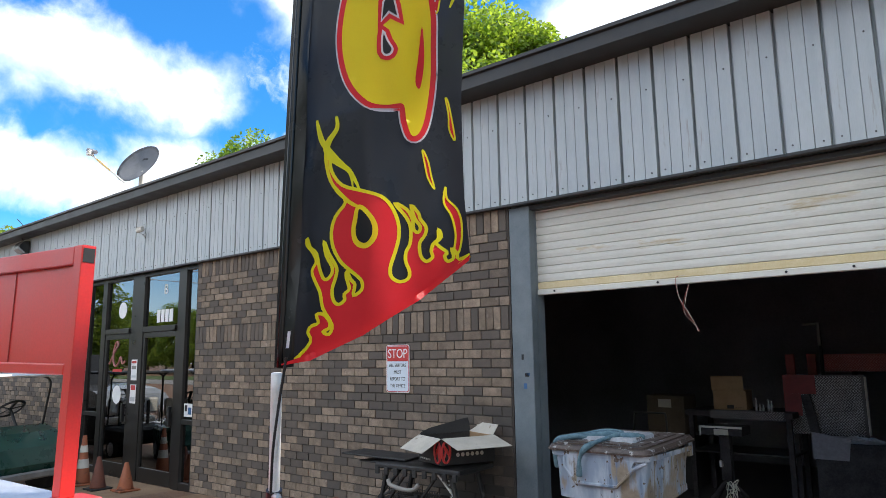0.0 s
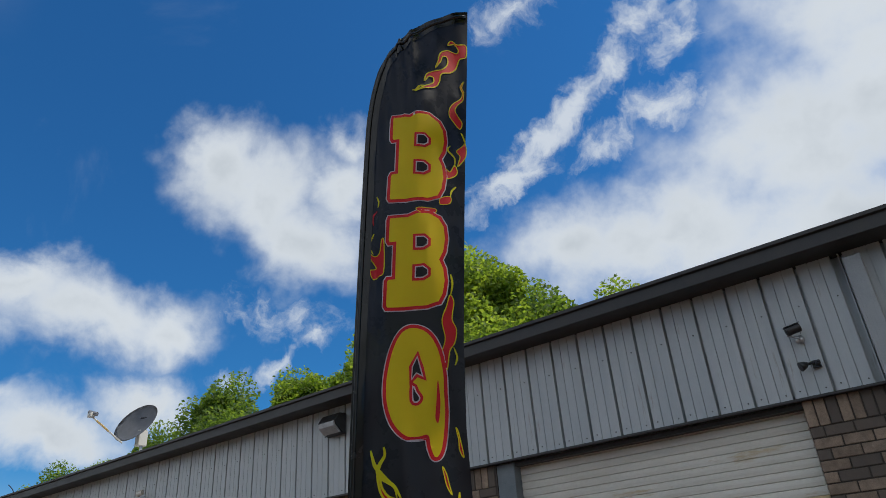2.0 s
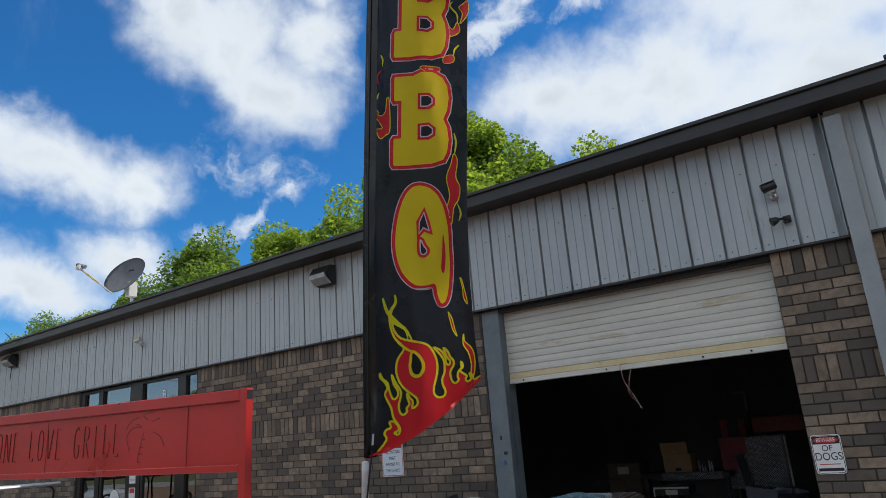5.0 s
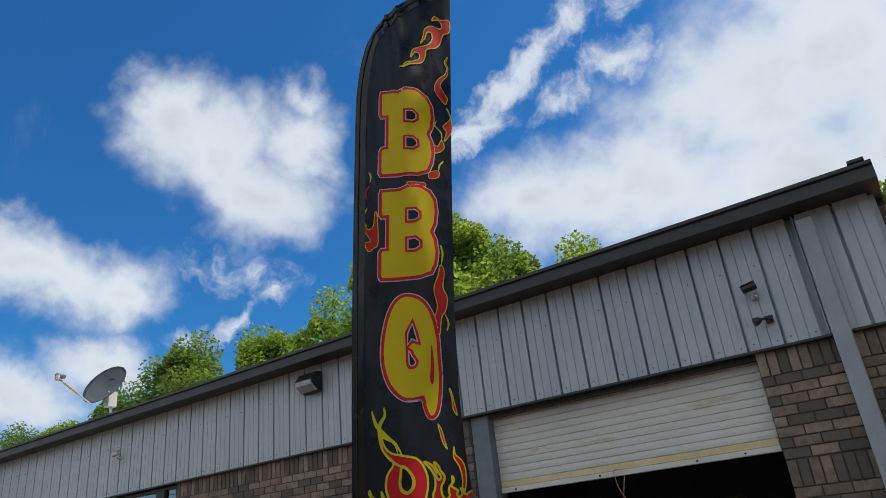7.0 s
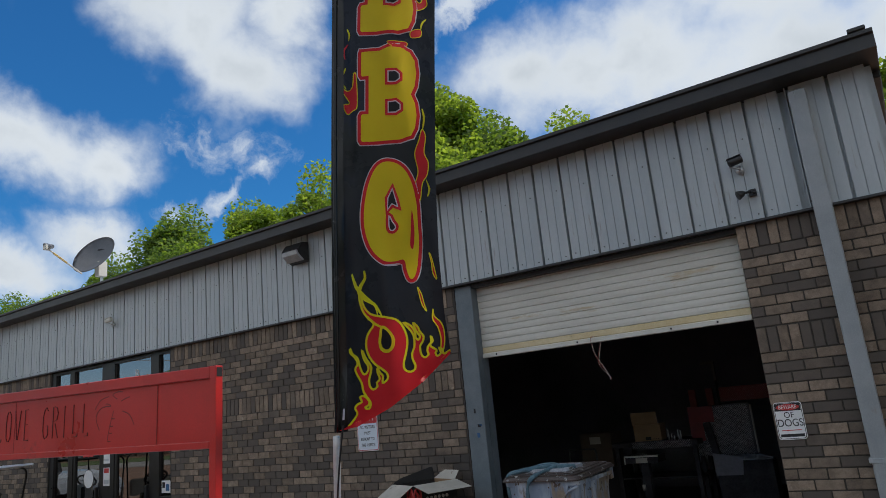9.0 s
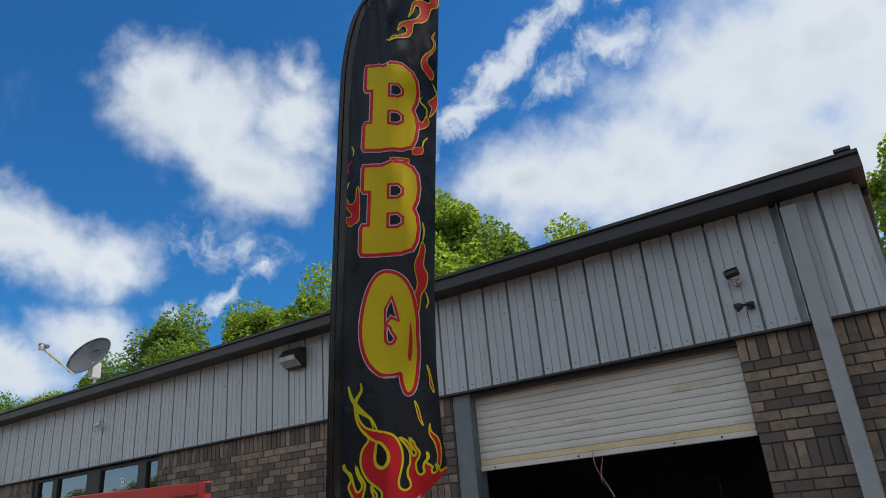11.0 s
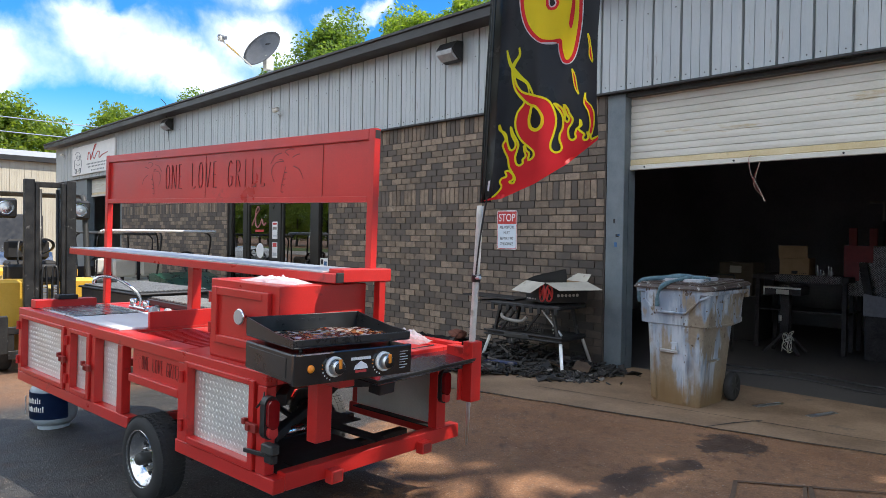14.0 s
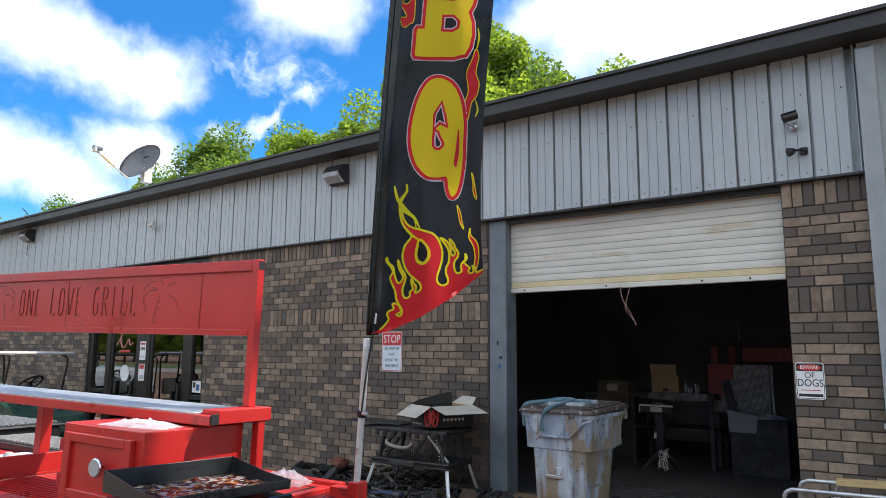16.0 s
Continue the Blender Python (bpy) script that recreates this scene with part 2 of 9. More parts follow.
def soot_and_shade(m, x, z, wide, high):
    """Soot and shade behind the scrap, painted into the brick with a ragged edge."""
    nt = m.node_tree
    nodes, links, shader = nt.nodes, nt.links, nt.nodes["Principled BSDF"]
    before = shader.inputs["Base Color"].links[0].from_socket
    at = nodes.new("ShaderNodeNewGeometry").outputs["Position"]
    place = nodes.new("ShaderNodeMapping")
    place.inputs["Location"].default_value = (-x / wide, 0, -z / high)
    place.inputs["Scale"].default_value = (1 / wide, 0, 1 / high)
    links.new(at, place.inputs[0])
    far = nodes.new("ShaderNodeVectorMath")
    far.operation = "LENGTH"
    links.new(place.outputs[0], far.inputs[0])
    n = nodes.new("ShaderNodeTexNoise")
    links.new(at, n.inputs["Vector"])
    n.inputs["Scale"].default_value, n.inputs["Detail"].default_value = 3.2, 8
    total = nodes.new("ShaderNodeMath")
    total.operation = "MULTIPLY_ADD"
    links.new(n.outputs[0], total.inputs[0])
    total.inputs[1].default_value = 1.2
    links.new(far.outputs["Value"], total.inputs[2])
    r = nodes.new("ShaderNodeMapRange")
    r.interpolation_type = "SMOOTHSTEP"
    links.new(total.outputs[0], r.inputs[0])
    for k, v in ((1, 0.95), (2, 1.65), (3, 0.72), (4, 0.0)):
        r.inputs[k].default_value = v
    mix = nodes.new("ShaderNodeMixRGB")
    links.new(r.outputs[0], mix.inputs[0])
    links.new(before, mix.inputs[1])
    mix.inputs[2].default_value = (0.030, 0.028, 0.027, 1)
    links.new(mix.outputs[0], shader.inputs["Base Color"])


def two_kinds(m):
    """Some bricks of each batch are burnt dark grey."""
    nt = m.node_tree
    nodes, links, shader = nt.nodes, nt.links, nt.nodes["Principled BSDF"]
    before = shader.inputs["Base Color"].links[0].from_socket
    spin = nodes.new("ShaderNodeMath")
    spin.operation = "MULTIPLY"
    links.new(nodes.new("ShaderNodeObjectInfo").outputs["Random"], spin.inputs[0])
    spin.inputs[1].default_value = 17.3
    part_of = nodes.new("ShaderNodeMath")
    part_of.operation = "FRACT"
    links.new(spin.outputs[0], part_of.inputs[0])
    r = nodes.new("ShaderNodeMapRange")
    r.interpolation_type = "SMOOTHSTEP"
    links.new(part_of.outputs[0], r.inputs[0])
    for k, v in ((1, 0.28), (2, 0.62), (3, 0.80), (4, 0.0)):
        r.inputs[k].default_value = v
    mix = nodes.new("ShaderNodeMixRGB")
    links.new(r.outputs[0], mix.inputs[0])
    links.new(before, mix.inputs[1])
    mix.inputs[2].default_value = (0.075, 0.066, 0.060, 1)
    links.new(mix.outputs[0], shader.inputs["Base Color"])


two_kinds(BRICK)
soot_and_shade(BRICK, -3.45, 0.35, 1.05, 0.95)
MORTAR = surface("dark_mortar", (0.045, 0.039, 0.034), (0.085, 0.074, 0.064), 0.95, scale=20, fine=220, bump=0.002)
SIDING = surface("grey_metal_siding", (0.37, 0.405, 0.42), (0.45, 0.485, 0.50), 0.36, 0.0, scale=2.5, fine=60, stretch=(3, 3, 0.35), wear=(0.31, 0.305, 0.295), wear_at=0.62, wear_scale=5)
SIDING_BEIGE = surface("beige_metal_siding", (0.46, 0.42, 0.33), (0.55, 0.51, 0.41), 0.5, scale=1.5, fine=30, stretch=(3, 3, 0.3))
TRIM = surface("dark_bronze_trim", (0.020, 0.019, 0.0185), (0.038, 0.036, 0.035), 0.5, scale=5, fine=110, bump=0.0004)
STEEL_JAMB = surface("grey_painted_steel", (0.115, 0.145, 0.165), (0.175, 0.205, 0.225), 0.5, scale=6, fine=100, wear=(0.10, 0.09, 0.08), wear_at=0.68, bump=0.0004)
SPOUT = surface("pale_grey_downspout", (0.30, 0.325, 0.34), (0.38, 0.405, 0.42), 0.45, scale=5, fine=90, wear=(0.30, 0.29, 0.27), wear_at=0.66)
DOOR_WHITE = surface("old_white_door_paint", (0.57, 0.555, 0.49), (0.68, 0.665, 0.60), 0.5, scale=4, fine=70, stretch=(0.4, 1, 2), wear=(0.52, 0.44, 0.30), wear_at=0.63, wear_scale=3)
DOOR_YELLOW = surface("yellowed_door_paint", (0.60, 0.48, 0.26), (0.70, 0.60, 0.38), 0.5, scale=6, fine=90, wear=(0.36, 0.28, 0.16), wear_at=0.62)
FRAME_BRONZE = surface("bronze_aluminium_frame", (0.028, 0.026, 0.024), (0.045, 0.042, 0.040), 0.36, 0.5, scale=6, fine=120)
CONCRETE = surface("stained_concrete", (0.150, 0.090, 0.050), (0.31, 0.205, 0.125), 0.85, scale=1.8, fine=70, bump=0.0018, wear=(0.10, 0.078, 0.062), wear_at=0.60, wear_scale=1.3)
# even shop tones, tuned to how dark the bay's inside looks
SHOP_FLOOR = surface("dark_shop_floor", (0.038, 0.034, 0.032), (0.092, 0.082, 0.075), 0.7, scale=2, fine=60, bump=0.001)
SHOP_DARK = surface("dark_shop_steel", (0.030, 0.028, 0.030), (0.070, 0.064, 0.066), 0.8, scale=5, fine=60)
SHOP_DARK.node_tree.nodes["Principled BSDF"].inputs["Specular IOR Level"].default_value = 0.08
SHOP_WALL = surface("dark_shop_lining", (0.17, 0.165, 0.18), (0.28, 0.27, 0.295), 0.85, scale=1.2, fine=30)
CARDBOARD = surface("brown_cardboard", (0.30, 0.19, 0.10), (0.38, 0.25, 0.14), 0.85, scale=8, fine=120)
CARTON_GREY = surface("dirty_pale_cardboard", (0.42, 0.39, 0.33), (0.54, 0.50, 0.43), 0.85, scale=7, fine=110, wear=(0.26, 0.22, 0.17), wear_at=0.64)
CARTON_DARK = surface("black_printed_carton", (0.014, 0.013, 0.013), (0.030, 0.028, 0.027), 0.6, scale=9, fine=90)
BIN_PLASTIC = surface("sun_bleached_tan_plastic", (0.19, 0.155, 0.115), (0.31, 0.26, 0.20), 0.5, scale=4.0, fine=40, bump=0.001)


def overpaint(m):
    """Old bluish-white paint over tan plastic: worn through low down, run in drips, stained dark blue and chipped."""
    nt = m.node_tree
    nodes, links, shader = nt.nodes, nt.links, nt.nodes["Principled BSDF"]
    under = shader.inputs["Base Color"].links[0].from_socket
    at = nodes.new("ShaderNodeTexCoord").outputs["Object"]

    def cloud(scale, stretch, detail=6.0):
        place = nodes.new("ShaderNodeMapping")
        place.inputs["Scale"].default_value = stretch
        links.new(at, place.inputs[0])
        n = nodes.new("ShaderNodeTexNoise")
        links.new(place.outputs[0], n.inputs["Vector"])
        n.inputs["Scale"].default_value, n.inputs["Detail"].default_value = scale, detail
        return n.outputs[0]

    def add(a, by, b):
        n = nodes.new("ShaderNodeMath")
        n.operation = "MULTIPLY_ADD"
        links.new(a, n.inputs[0])
        n.inputs[1].default_value = by
        if isinstance(b, float):
            n.inputs[2].default_value = b
        else:
            links.new(b, n.inputs[2])
        return n.outputs[0]

    def span(value, lo, hi):
        n = nodes.new("ShaderNodeMapRange")
        n.interpolation_type = "SMOOTHSTEP"
        links.new(value, n.inputs[0])
        n.inputs[1].default_value, n.inputs[2].default_value = lo, hi
        return n.outputs[0]

    def blend(fac, a, b):
        n = nodes.new("ShaderNodeMixRGB")
        links.new(fac, n.inputs[0])
        for k, v in ((1, a), (2, b)):
            if isinstance(v, tuple):
                n.inputs[k].default_value = (*v, 1)
            else:
                links.new(v, n.inputs[k])
        return n.outputs[0]

    split = nodes.new("ShaderNodeSeparateXYZ")
    links.new(at, split.inputs[0])
    height = split.outputs[2]
    drip = cloud(34, (1, 1, 0.05), 4.0)
    cover = span(add(cloud(4.2, (1, 1, 0.6)), 1.5, add(drip, 0.45, add(height, 0.34, 0.0))), 1.08, 1.20)
    paint = blend(span(cloud(7, (1, 1, 0.35)), 0.38, 0.62), (0.24, 0.30, 0.39), (0.47, 0.52, 0.585))
    paint = blend(span(add(cloud(3.0, (1, 1, 0.4)), 1.0, add(drip, 0.25, 0.0)), 0.70, 0.82), paint, (0.13, 0.18, 0.26))
    colour = blend(cover, under, paint)
    colour = blend(span(add(cloud(30, (1, 1, 0.7), 8.0), 1.0, add(height, 0.14, 0.0)), 0.735, 0.765), colour, (0.09, 0.065, 0.045))
    links.new(colour, shader.inputs["Base Color"])


overpaint(BIN_PLASTIC)


def muddy(m, low, high, at_low, at_high):
    """Dried mud splashed up from the ground, running out in streaks."""
    nt = m.node_tree
    nodes, links, shader = nt.nodes, nt.links, nt.nodes["Principled BSDF"]
    before = shader.inputs["Base Color"].links[0].from_socket
    at = nodes.new("ShaderNodeTexCoord").outputs["Object"]
    place = nodes.new("ShaderNodeMapping")
    place.inputs["Scale"].default_value = (1, 1, 0.22)
    links.new(at, place.inputs[0])
    n = nodes.new("ShaderNodeTexNoise")
    links.new(place.outputs[0], n.inputs["Vector"])
    n.inputs["Scale"].default_value, n.inputs["Detail"].default_value = 9, 7
    split = nodes.new("ShaderNodeSeparateXYZ")
    links.new(at, split.inputs[0])
    add = nodes.new("ShaderNodeMath")
    add.operation = "MULTIPLY_ADD"
    links.new(n.outputs[0], add.inputs[0])
    add.inputs[1].default_value = 0.9
    links.new(split.outputs[2], add.inputs[2])
    r = nodes.new("ShaderNodeMapRange")
    r.interpolation_type = "SMOOTHSTEP"
    links.new(add.outputs[0], r.inputs[0])
    for k, v in ((1, at_low + 0.45), (2, at_high + 0.45), (3, 0.92), (4, 0.0)):
        r.inputs[k].default_value = v
    tone = nodes.new("ShaderNodeMixRGB")
    links.new(n.outputs[0], tone.inputs[0])
    tone.inputs[1].default_value, tone.inputs[2].default_value = (*low, 1), (*high, 1)
    mix = nodes.new("ShaderNodeMixRGB")
    links.new(r.outputs[0], mix.inputs[0])
    links.new(before, mix.inputs[1])
    links.new(tone.outputs[0], mix.inputs[2])
    links.new(mix.outputs[0], shader.inputs["Base Color"])


muddy(BIN_PLASTIC, (0.15, 0.080, 0.026), (0.27, 0.185, 0.095), 0.05, 0.42)
BIN_LID = surface("peeling_brown_lid", (0.035, 0.026, 0.023), (0.095, 0.070, 0.060), 0.5, scale=9, fine=70, wear=(0.42, 0.42, 0.42), wear_at=0.565, wear_scale=17, bump=0.0015)
LID_PAD = surface("scuffed_pale_lid_pad", (0.20, 0.22, 0.25), (0.40, 0.42, 0.45), 0.55, scale=8, fine=60, wear=(0.06, 0.045, 0.04), wear_at=0.57, wear_scale=12, bump=0.001)
ROPE = surface("faded_blue_rope", (0.050, 0.105, 0.135), (0.13, 0.215, 0.255), 0.9, scale=30, fine=300, bump=0.002)
YELLOW = surface("forklift_yellow", (0.66, 0.375, 0.040), (0.78, 0.465, 0.065), 0.4, scale=3, fine=80, wear=(0.36, 0.23, 0.03), wear_at=0.66)
YELLOW_PALE = surface("faded_forklift_yellow", (0.58, 0.395, 0.13), (0.69, 0.49, 0.20), 0.5, scale=3, fine=80, wear=(0.30, 0.22, 0.08), wear_at=0.66)
GREASY = surface("greasy_black_steel", (0.012, 0.012, 0.013), (0.040, 0.038, 0.036), 0.45, 0.3, scale=9, fine=90, wear=(0.16, 0.15, 0.14), wear_at=0.62, wear_scale=12, bump=0.0006)
TANK_WHITE = surface("tank_grey_blue", (0.27, 0.33, 0.39), (0.42, 0.48, 0.54), 0.4, scale=6, fine=70)
TANK_BLUE = surface("tank_blue_sleeve", (0.03, 0.07, 0.22), (0.045, 0.10, 0.30), 0.35, scale=6, fine=70)
WHITE = surface("white_enamel", (0.74, 0.74, 0.74), (0.82, 0.82, 0.82), 0.4, scale=5, fine=60)
SIGN_RED = surface("sign_red", (0.48, 0.03, 0.03), (0.56, 0.045, 0.04), 0.4)
INK = surface("dark_ink", (0.012, 0.012, 0.014), (0.02, 0.02, 0.022), 0.6)
BLUE_TAPE = surface("blue_tape", (0.03, 0.10, 0.24), (0.05, 0.14, 0.30), 0.7)
GREEN_BODY = surface("dark_green_cart_body", (0.010, 0.055, 0.040), (0.016, 0.080, 0.055), 0.3, coat=0.4)
CREAM = surface("cream_plastic", (0.56, 0.54, 0.48), (0.66, 0.64, 0.58), 0.5, scale=5, fine=70)
SEAT = surface("grey_vinyl", (0.20, 0.19, 0.17), (0.30, 0.28, 0.25), 0.6, scale=6, fine=150, bump=0.0006)
CONE = surface("faded_orange_cone", (0.26, 0.075, 0.032), (0.38, 0.12, 0.05), 0.7, wear=(0.14, 0.06, 0.04), wear_at=0.56)
CONE_DARK = surface("grimy_brown_cone", (0.10, 0.035, 0.022), (0.18, 0.06, 0.035), 0.8)
WOOD = surface("raw_pine", (0.40, 0.27, 0.12), (0.54, 0.39, 0.20), 0.75, scale=5, fine=120, stretch=(1, 12, 12))
GALV = surface("galvanised_tube", (0.42, 0.44, 0.46), (0.60, 0.62, 0.64), 0.38, 0.85, scale=16, fine=120)
POLE_WHITE = surface("white_pole", (0.55, 0.54, 0.52), (0.68, 0.67, 0.64), 0.45, scale=20, fine=120, wear=(0.35, 0.31, 0.27), wear_at=0.66)
DEBRIS = surface("charred_scrap", (0.008, 0.008, 0.009), (0.040, 0.036, 0.032), 0.7, scale=18, fine=120, vary=0.5, wear=(0.09, 0.08, 0.07), wear_at=0.70, wear_scale=11)
TABLE = surface("black_plastic_table", (0.012, 0.012, 0.013), (0.030, 0.030, 0.030), 0.55, scale=14, fine=90, wear=(0.09, 0.085, 0.08), wear_at=0.64, wear_scale=9)
LAMP_RED = surface("red_lamp_lens", (0.16, 0.005, 0.007), (0.22, 0.008, 0.010), 0.15, coat=0.6)
LAMP_GLASS = surface("lamp_lens", (0.34, 0.36, 0.38), (0.50, 0.52, 0.54), 0.12, coat=0.5)
ORANGE = surface("orange_plastic", (0.80, 0.22, 0.01), (0.90, 0.28, 0.02), 0.4)
DISH = surface("grey_dish", (0.17, 0.18, 0.20), (0.24, 0.25, 0.27), 0.5, scale=4, fine=60)
ASPHALT_ROOF = surface("pale_roof_sheet", (0.30, 0.30, 0.30), (0.40, 0.40, 0.40), 0.5)
BARK = surface("grey_bark", (0.075, 0.058, 0.042), (0.14, 0.115, 0.09), 0.95, scale=9, fine=60, bump=0.006)
GRASS = surface("lawn", (0.05, 0.085, 0.02), (0.10, 0.13, 0.04), 0.95, scale=3, fine=60)
ROAD = surface("pale_road", (0.20, 0.19, 0.18), (0.27, 0.26, 0.24), 0.9, scale=2, fine=60)


def leaf_material(name, low, high):
    m = bpy.data.materials.new(name)
    m.use_nodes = True
    nt = m.node_tree
    nodes, links, shader = nt.nodes, nt.links, nt.nodes["Principled BSDF"]
    island = nodes.new("ShaderNodeNewGeometry")
    mix = nodes.new("ShaderNodeMixRGB")
    links.new(island.outputs["Random Per Island"], mix.inputs[0])
    mix.inputs[1].default_value, mix.inputs[2].default_value = (*low, 1), (*high, 1)
    links.new(mix.outputs[0], shader.inputs["Base Color"])
    shader.inputs["Roughness"].default_value = 0.55
    thin = nodes.new("ShaderNodeBsdfTranslucent")
    glow = nodes.new("ShaderNodeMixRGB")
    glow.blend_type, glow.inputs[0].default_value = "MULTIPLY", 1.0
    links.new(mix.outputs[0], glow.inputs[1])
    glow.inputs[2].default_value = (3.0, 2.8, 1.4, 1)
    links.new(glow.outputs[0], thin.inputs[0])
    both = nodes.new("ShaderNodeMixShader")
    both.inputs[0].default_value = 0.5
    links.new(shader.outputs[0], both.inputs[1])
    links.new(thin.outputs[0], both.inputs[2])
    links.new(both.outputs[0], nodes["Material Output"].inputs[0])
    return m


LEAF = leaf_material("spring_leaves", (0.088, 0.145, 0.022), (0.20, 0.27, 0.046))
# the far trees' leaf tone, picked for how sunlit they look
LEAF_FAR = leaf_material("far_leaves", (0.085, 0.130, 0.020), (0.150, 0.200, 0.038))
LEAF_DEEP = leaf_material("deep_leaves", (0.050, 0.098, 0.019), (0.135, 0.200, 0.036))


def cloth_material(name, low, high, through_light=0.25, gloss=0.42, glow=0.35):
    """Thin printed polyester: satin face, light glows and partly passes through."""
    m = surface(name, low, high, gloss, scale=7, fine=420, bump=0.0003)
    nt = m.node_tree
    nodes, links, shader = nt.nodes, nt.links, nt.nodes["Principled BSDF"]
    shader.inputs["Specular IOR Level"].default_value = 0.25
    thin, clear = nodes.new("ShaderNodeBsdfTranslucent"), nodes.new("ShaderNodeBsdfTransparent")
    thin.inputs[0].default_value = (*[min(1, c * 1.6) for c in high], 1)
    clear.inputs[0].default_value = (0.86, 0.92, 1.0, 1)
    a, b = nodes.new("ShaderNodeMixShader"), nodes.new("ShaderNodeMixShader")
    a.inputs[0].default_value, b.inputs[0].default_value = glow, through_light
    links.new(shader.outputs[0], a.inputs[1])
    links.new(thin.outputs[0], a.inputs[2])
    links.new(a.outputs[0], b.inputs[1])
    links.new(clear.outputs[0], b.inputs[2])
    links.new(b.outputs[0], nodes["Material Output"].inputs[0])
    return m


FLAG_BLACK = cloth_material("flag_black", (0.010, 0.011, 0.014), (0.018, 0.019, 0.023), 0.010, 0.30)
FLAG_SLEEVE = cloth_material("flag_sleeve", (0.006, 0.006, 0.007), (0.012, 0.012, 0.013), 0.0, 0.22)
FLAG_SLEEVE.node_tree.nodes["Principled BSDF"].inputs["Specular IOR Level"].default_value = 0.6
FLAG_RED = cloth_material("flag_red", (0.60, 0.014, 0.022), (0.70, 0.020, 0.030), 0.02, glow=0.22)
FLAG_YELLOW = cloth_material("flag_yellow", (0.82, 0.74, 0.015), (0.92, 0.84, 0.025), 0.03, glow=0.42)
FLAG_WHITE = cloth_material("flag_white", (0.70, 0.66, 0.70), (0.80, 0.76, 0.80), 0.03)


def glass_material(name, tint, rough=0.0, solid=0.12):
    m = bpy.data.materials.new(name)
    m.use_nodes = True
    nt = m.node_tree
    nodes, links = nt.nodes, nt.links
    nodes.remove(nodes["Principled BSDF"])
    gloss, clear, mix, fres = nodes.new("ShaderNodeBsdfGlossy"), nodes.new("ShaderNodeBsdfTransparent"), nodes.new("ShaderNodeMixShader"), nodes.new("ShaderNodeFresnel")
    gloss.inputs["Roughness"].default_value = rough
    clear.inputs[0].default_value = (*tint, 1)
    fres.inputs[0].default_value = 1.9
    lift = nodes.new("ShaderNodeMath")
    lift.operation, lift.use_clamp = "ADD", True
    links.new(fres.outputs[0], lift.inputs[0])
    lift.inputs[1].default_value = solid
    links.new(lift.outputs[0], mix.inputs[0])
    links.new(clear.outputs[0], mix.inputs[1])
    links.new(gloss.outputs[0], mix.inputs[2])
    links.new(mix.outputs[0], nodes["Material Output"].inputs[0])
    return m


GLASS = glass_material("tinted_glass", (0.30, 0.32, 0.32), 0.0, 0.16)
WHITE_FILM = cloth_material("milky_plastic_film", (0.72, 0.74, 0.78), (0.88, 0.89, 0.92), 0.30, 0.16, 0.30)
BAG_FILM = cloth_material("clear_bag_film", (0.70, 0.72, 0.76), (0.85, 0.86, 0.90), 0.66, 0.14, 0.25)
CLEAR_PLASTIC = glass_material("clear_plastic_film", (0.86, 0.87, 0.88), 0.12, 0.16)


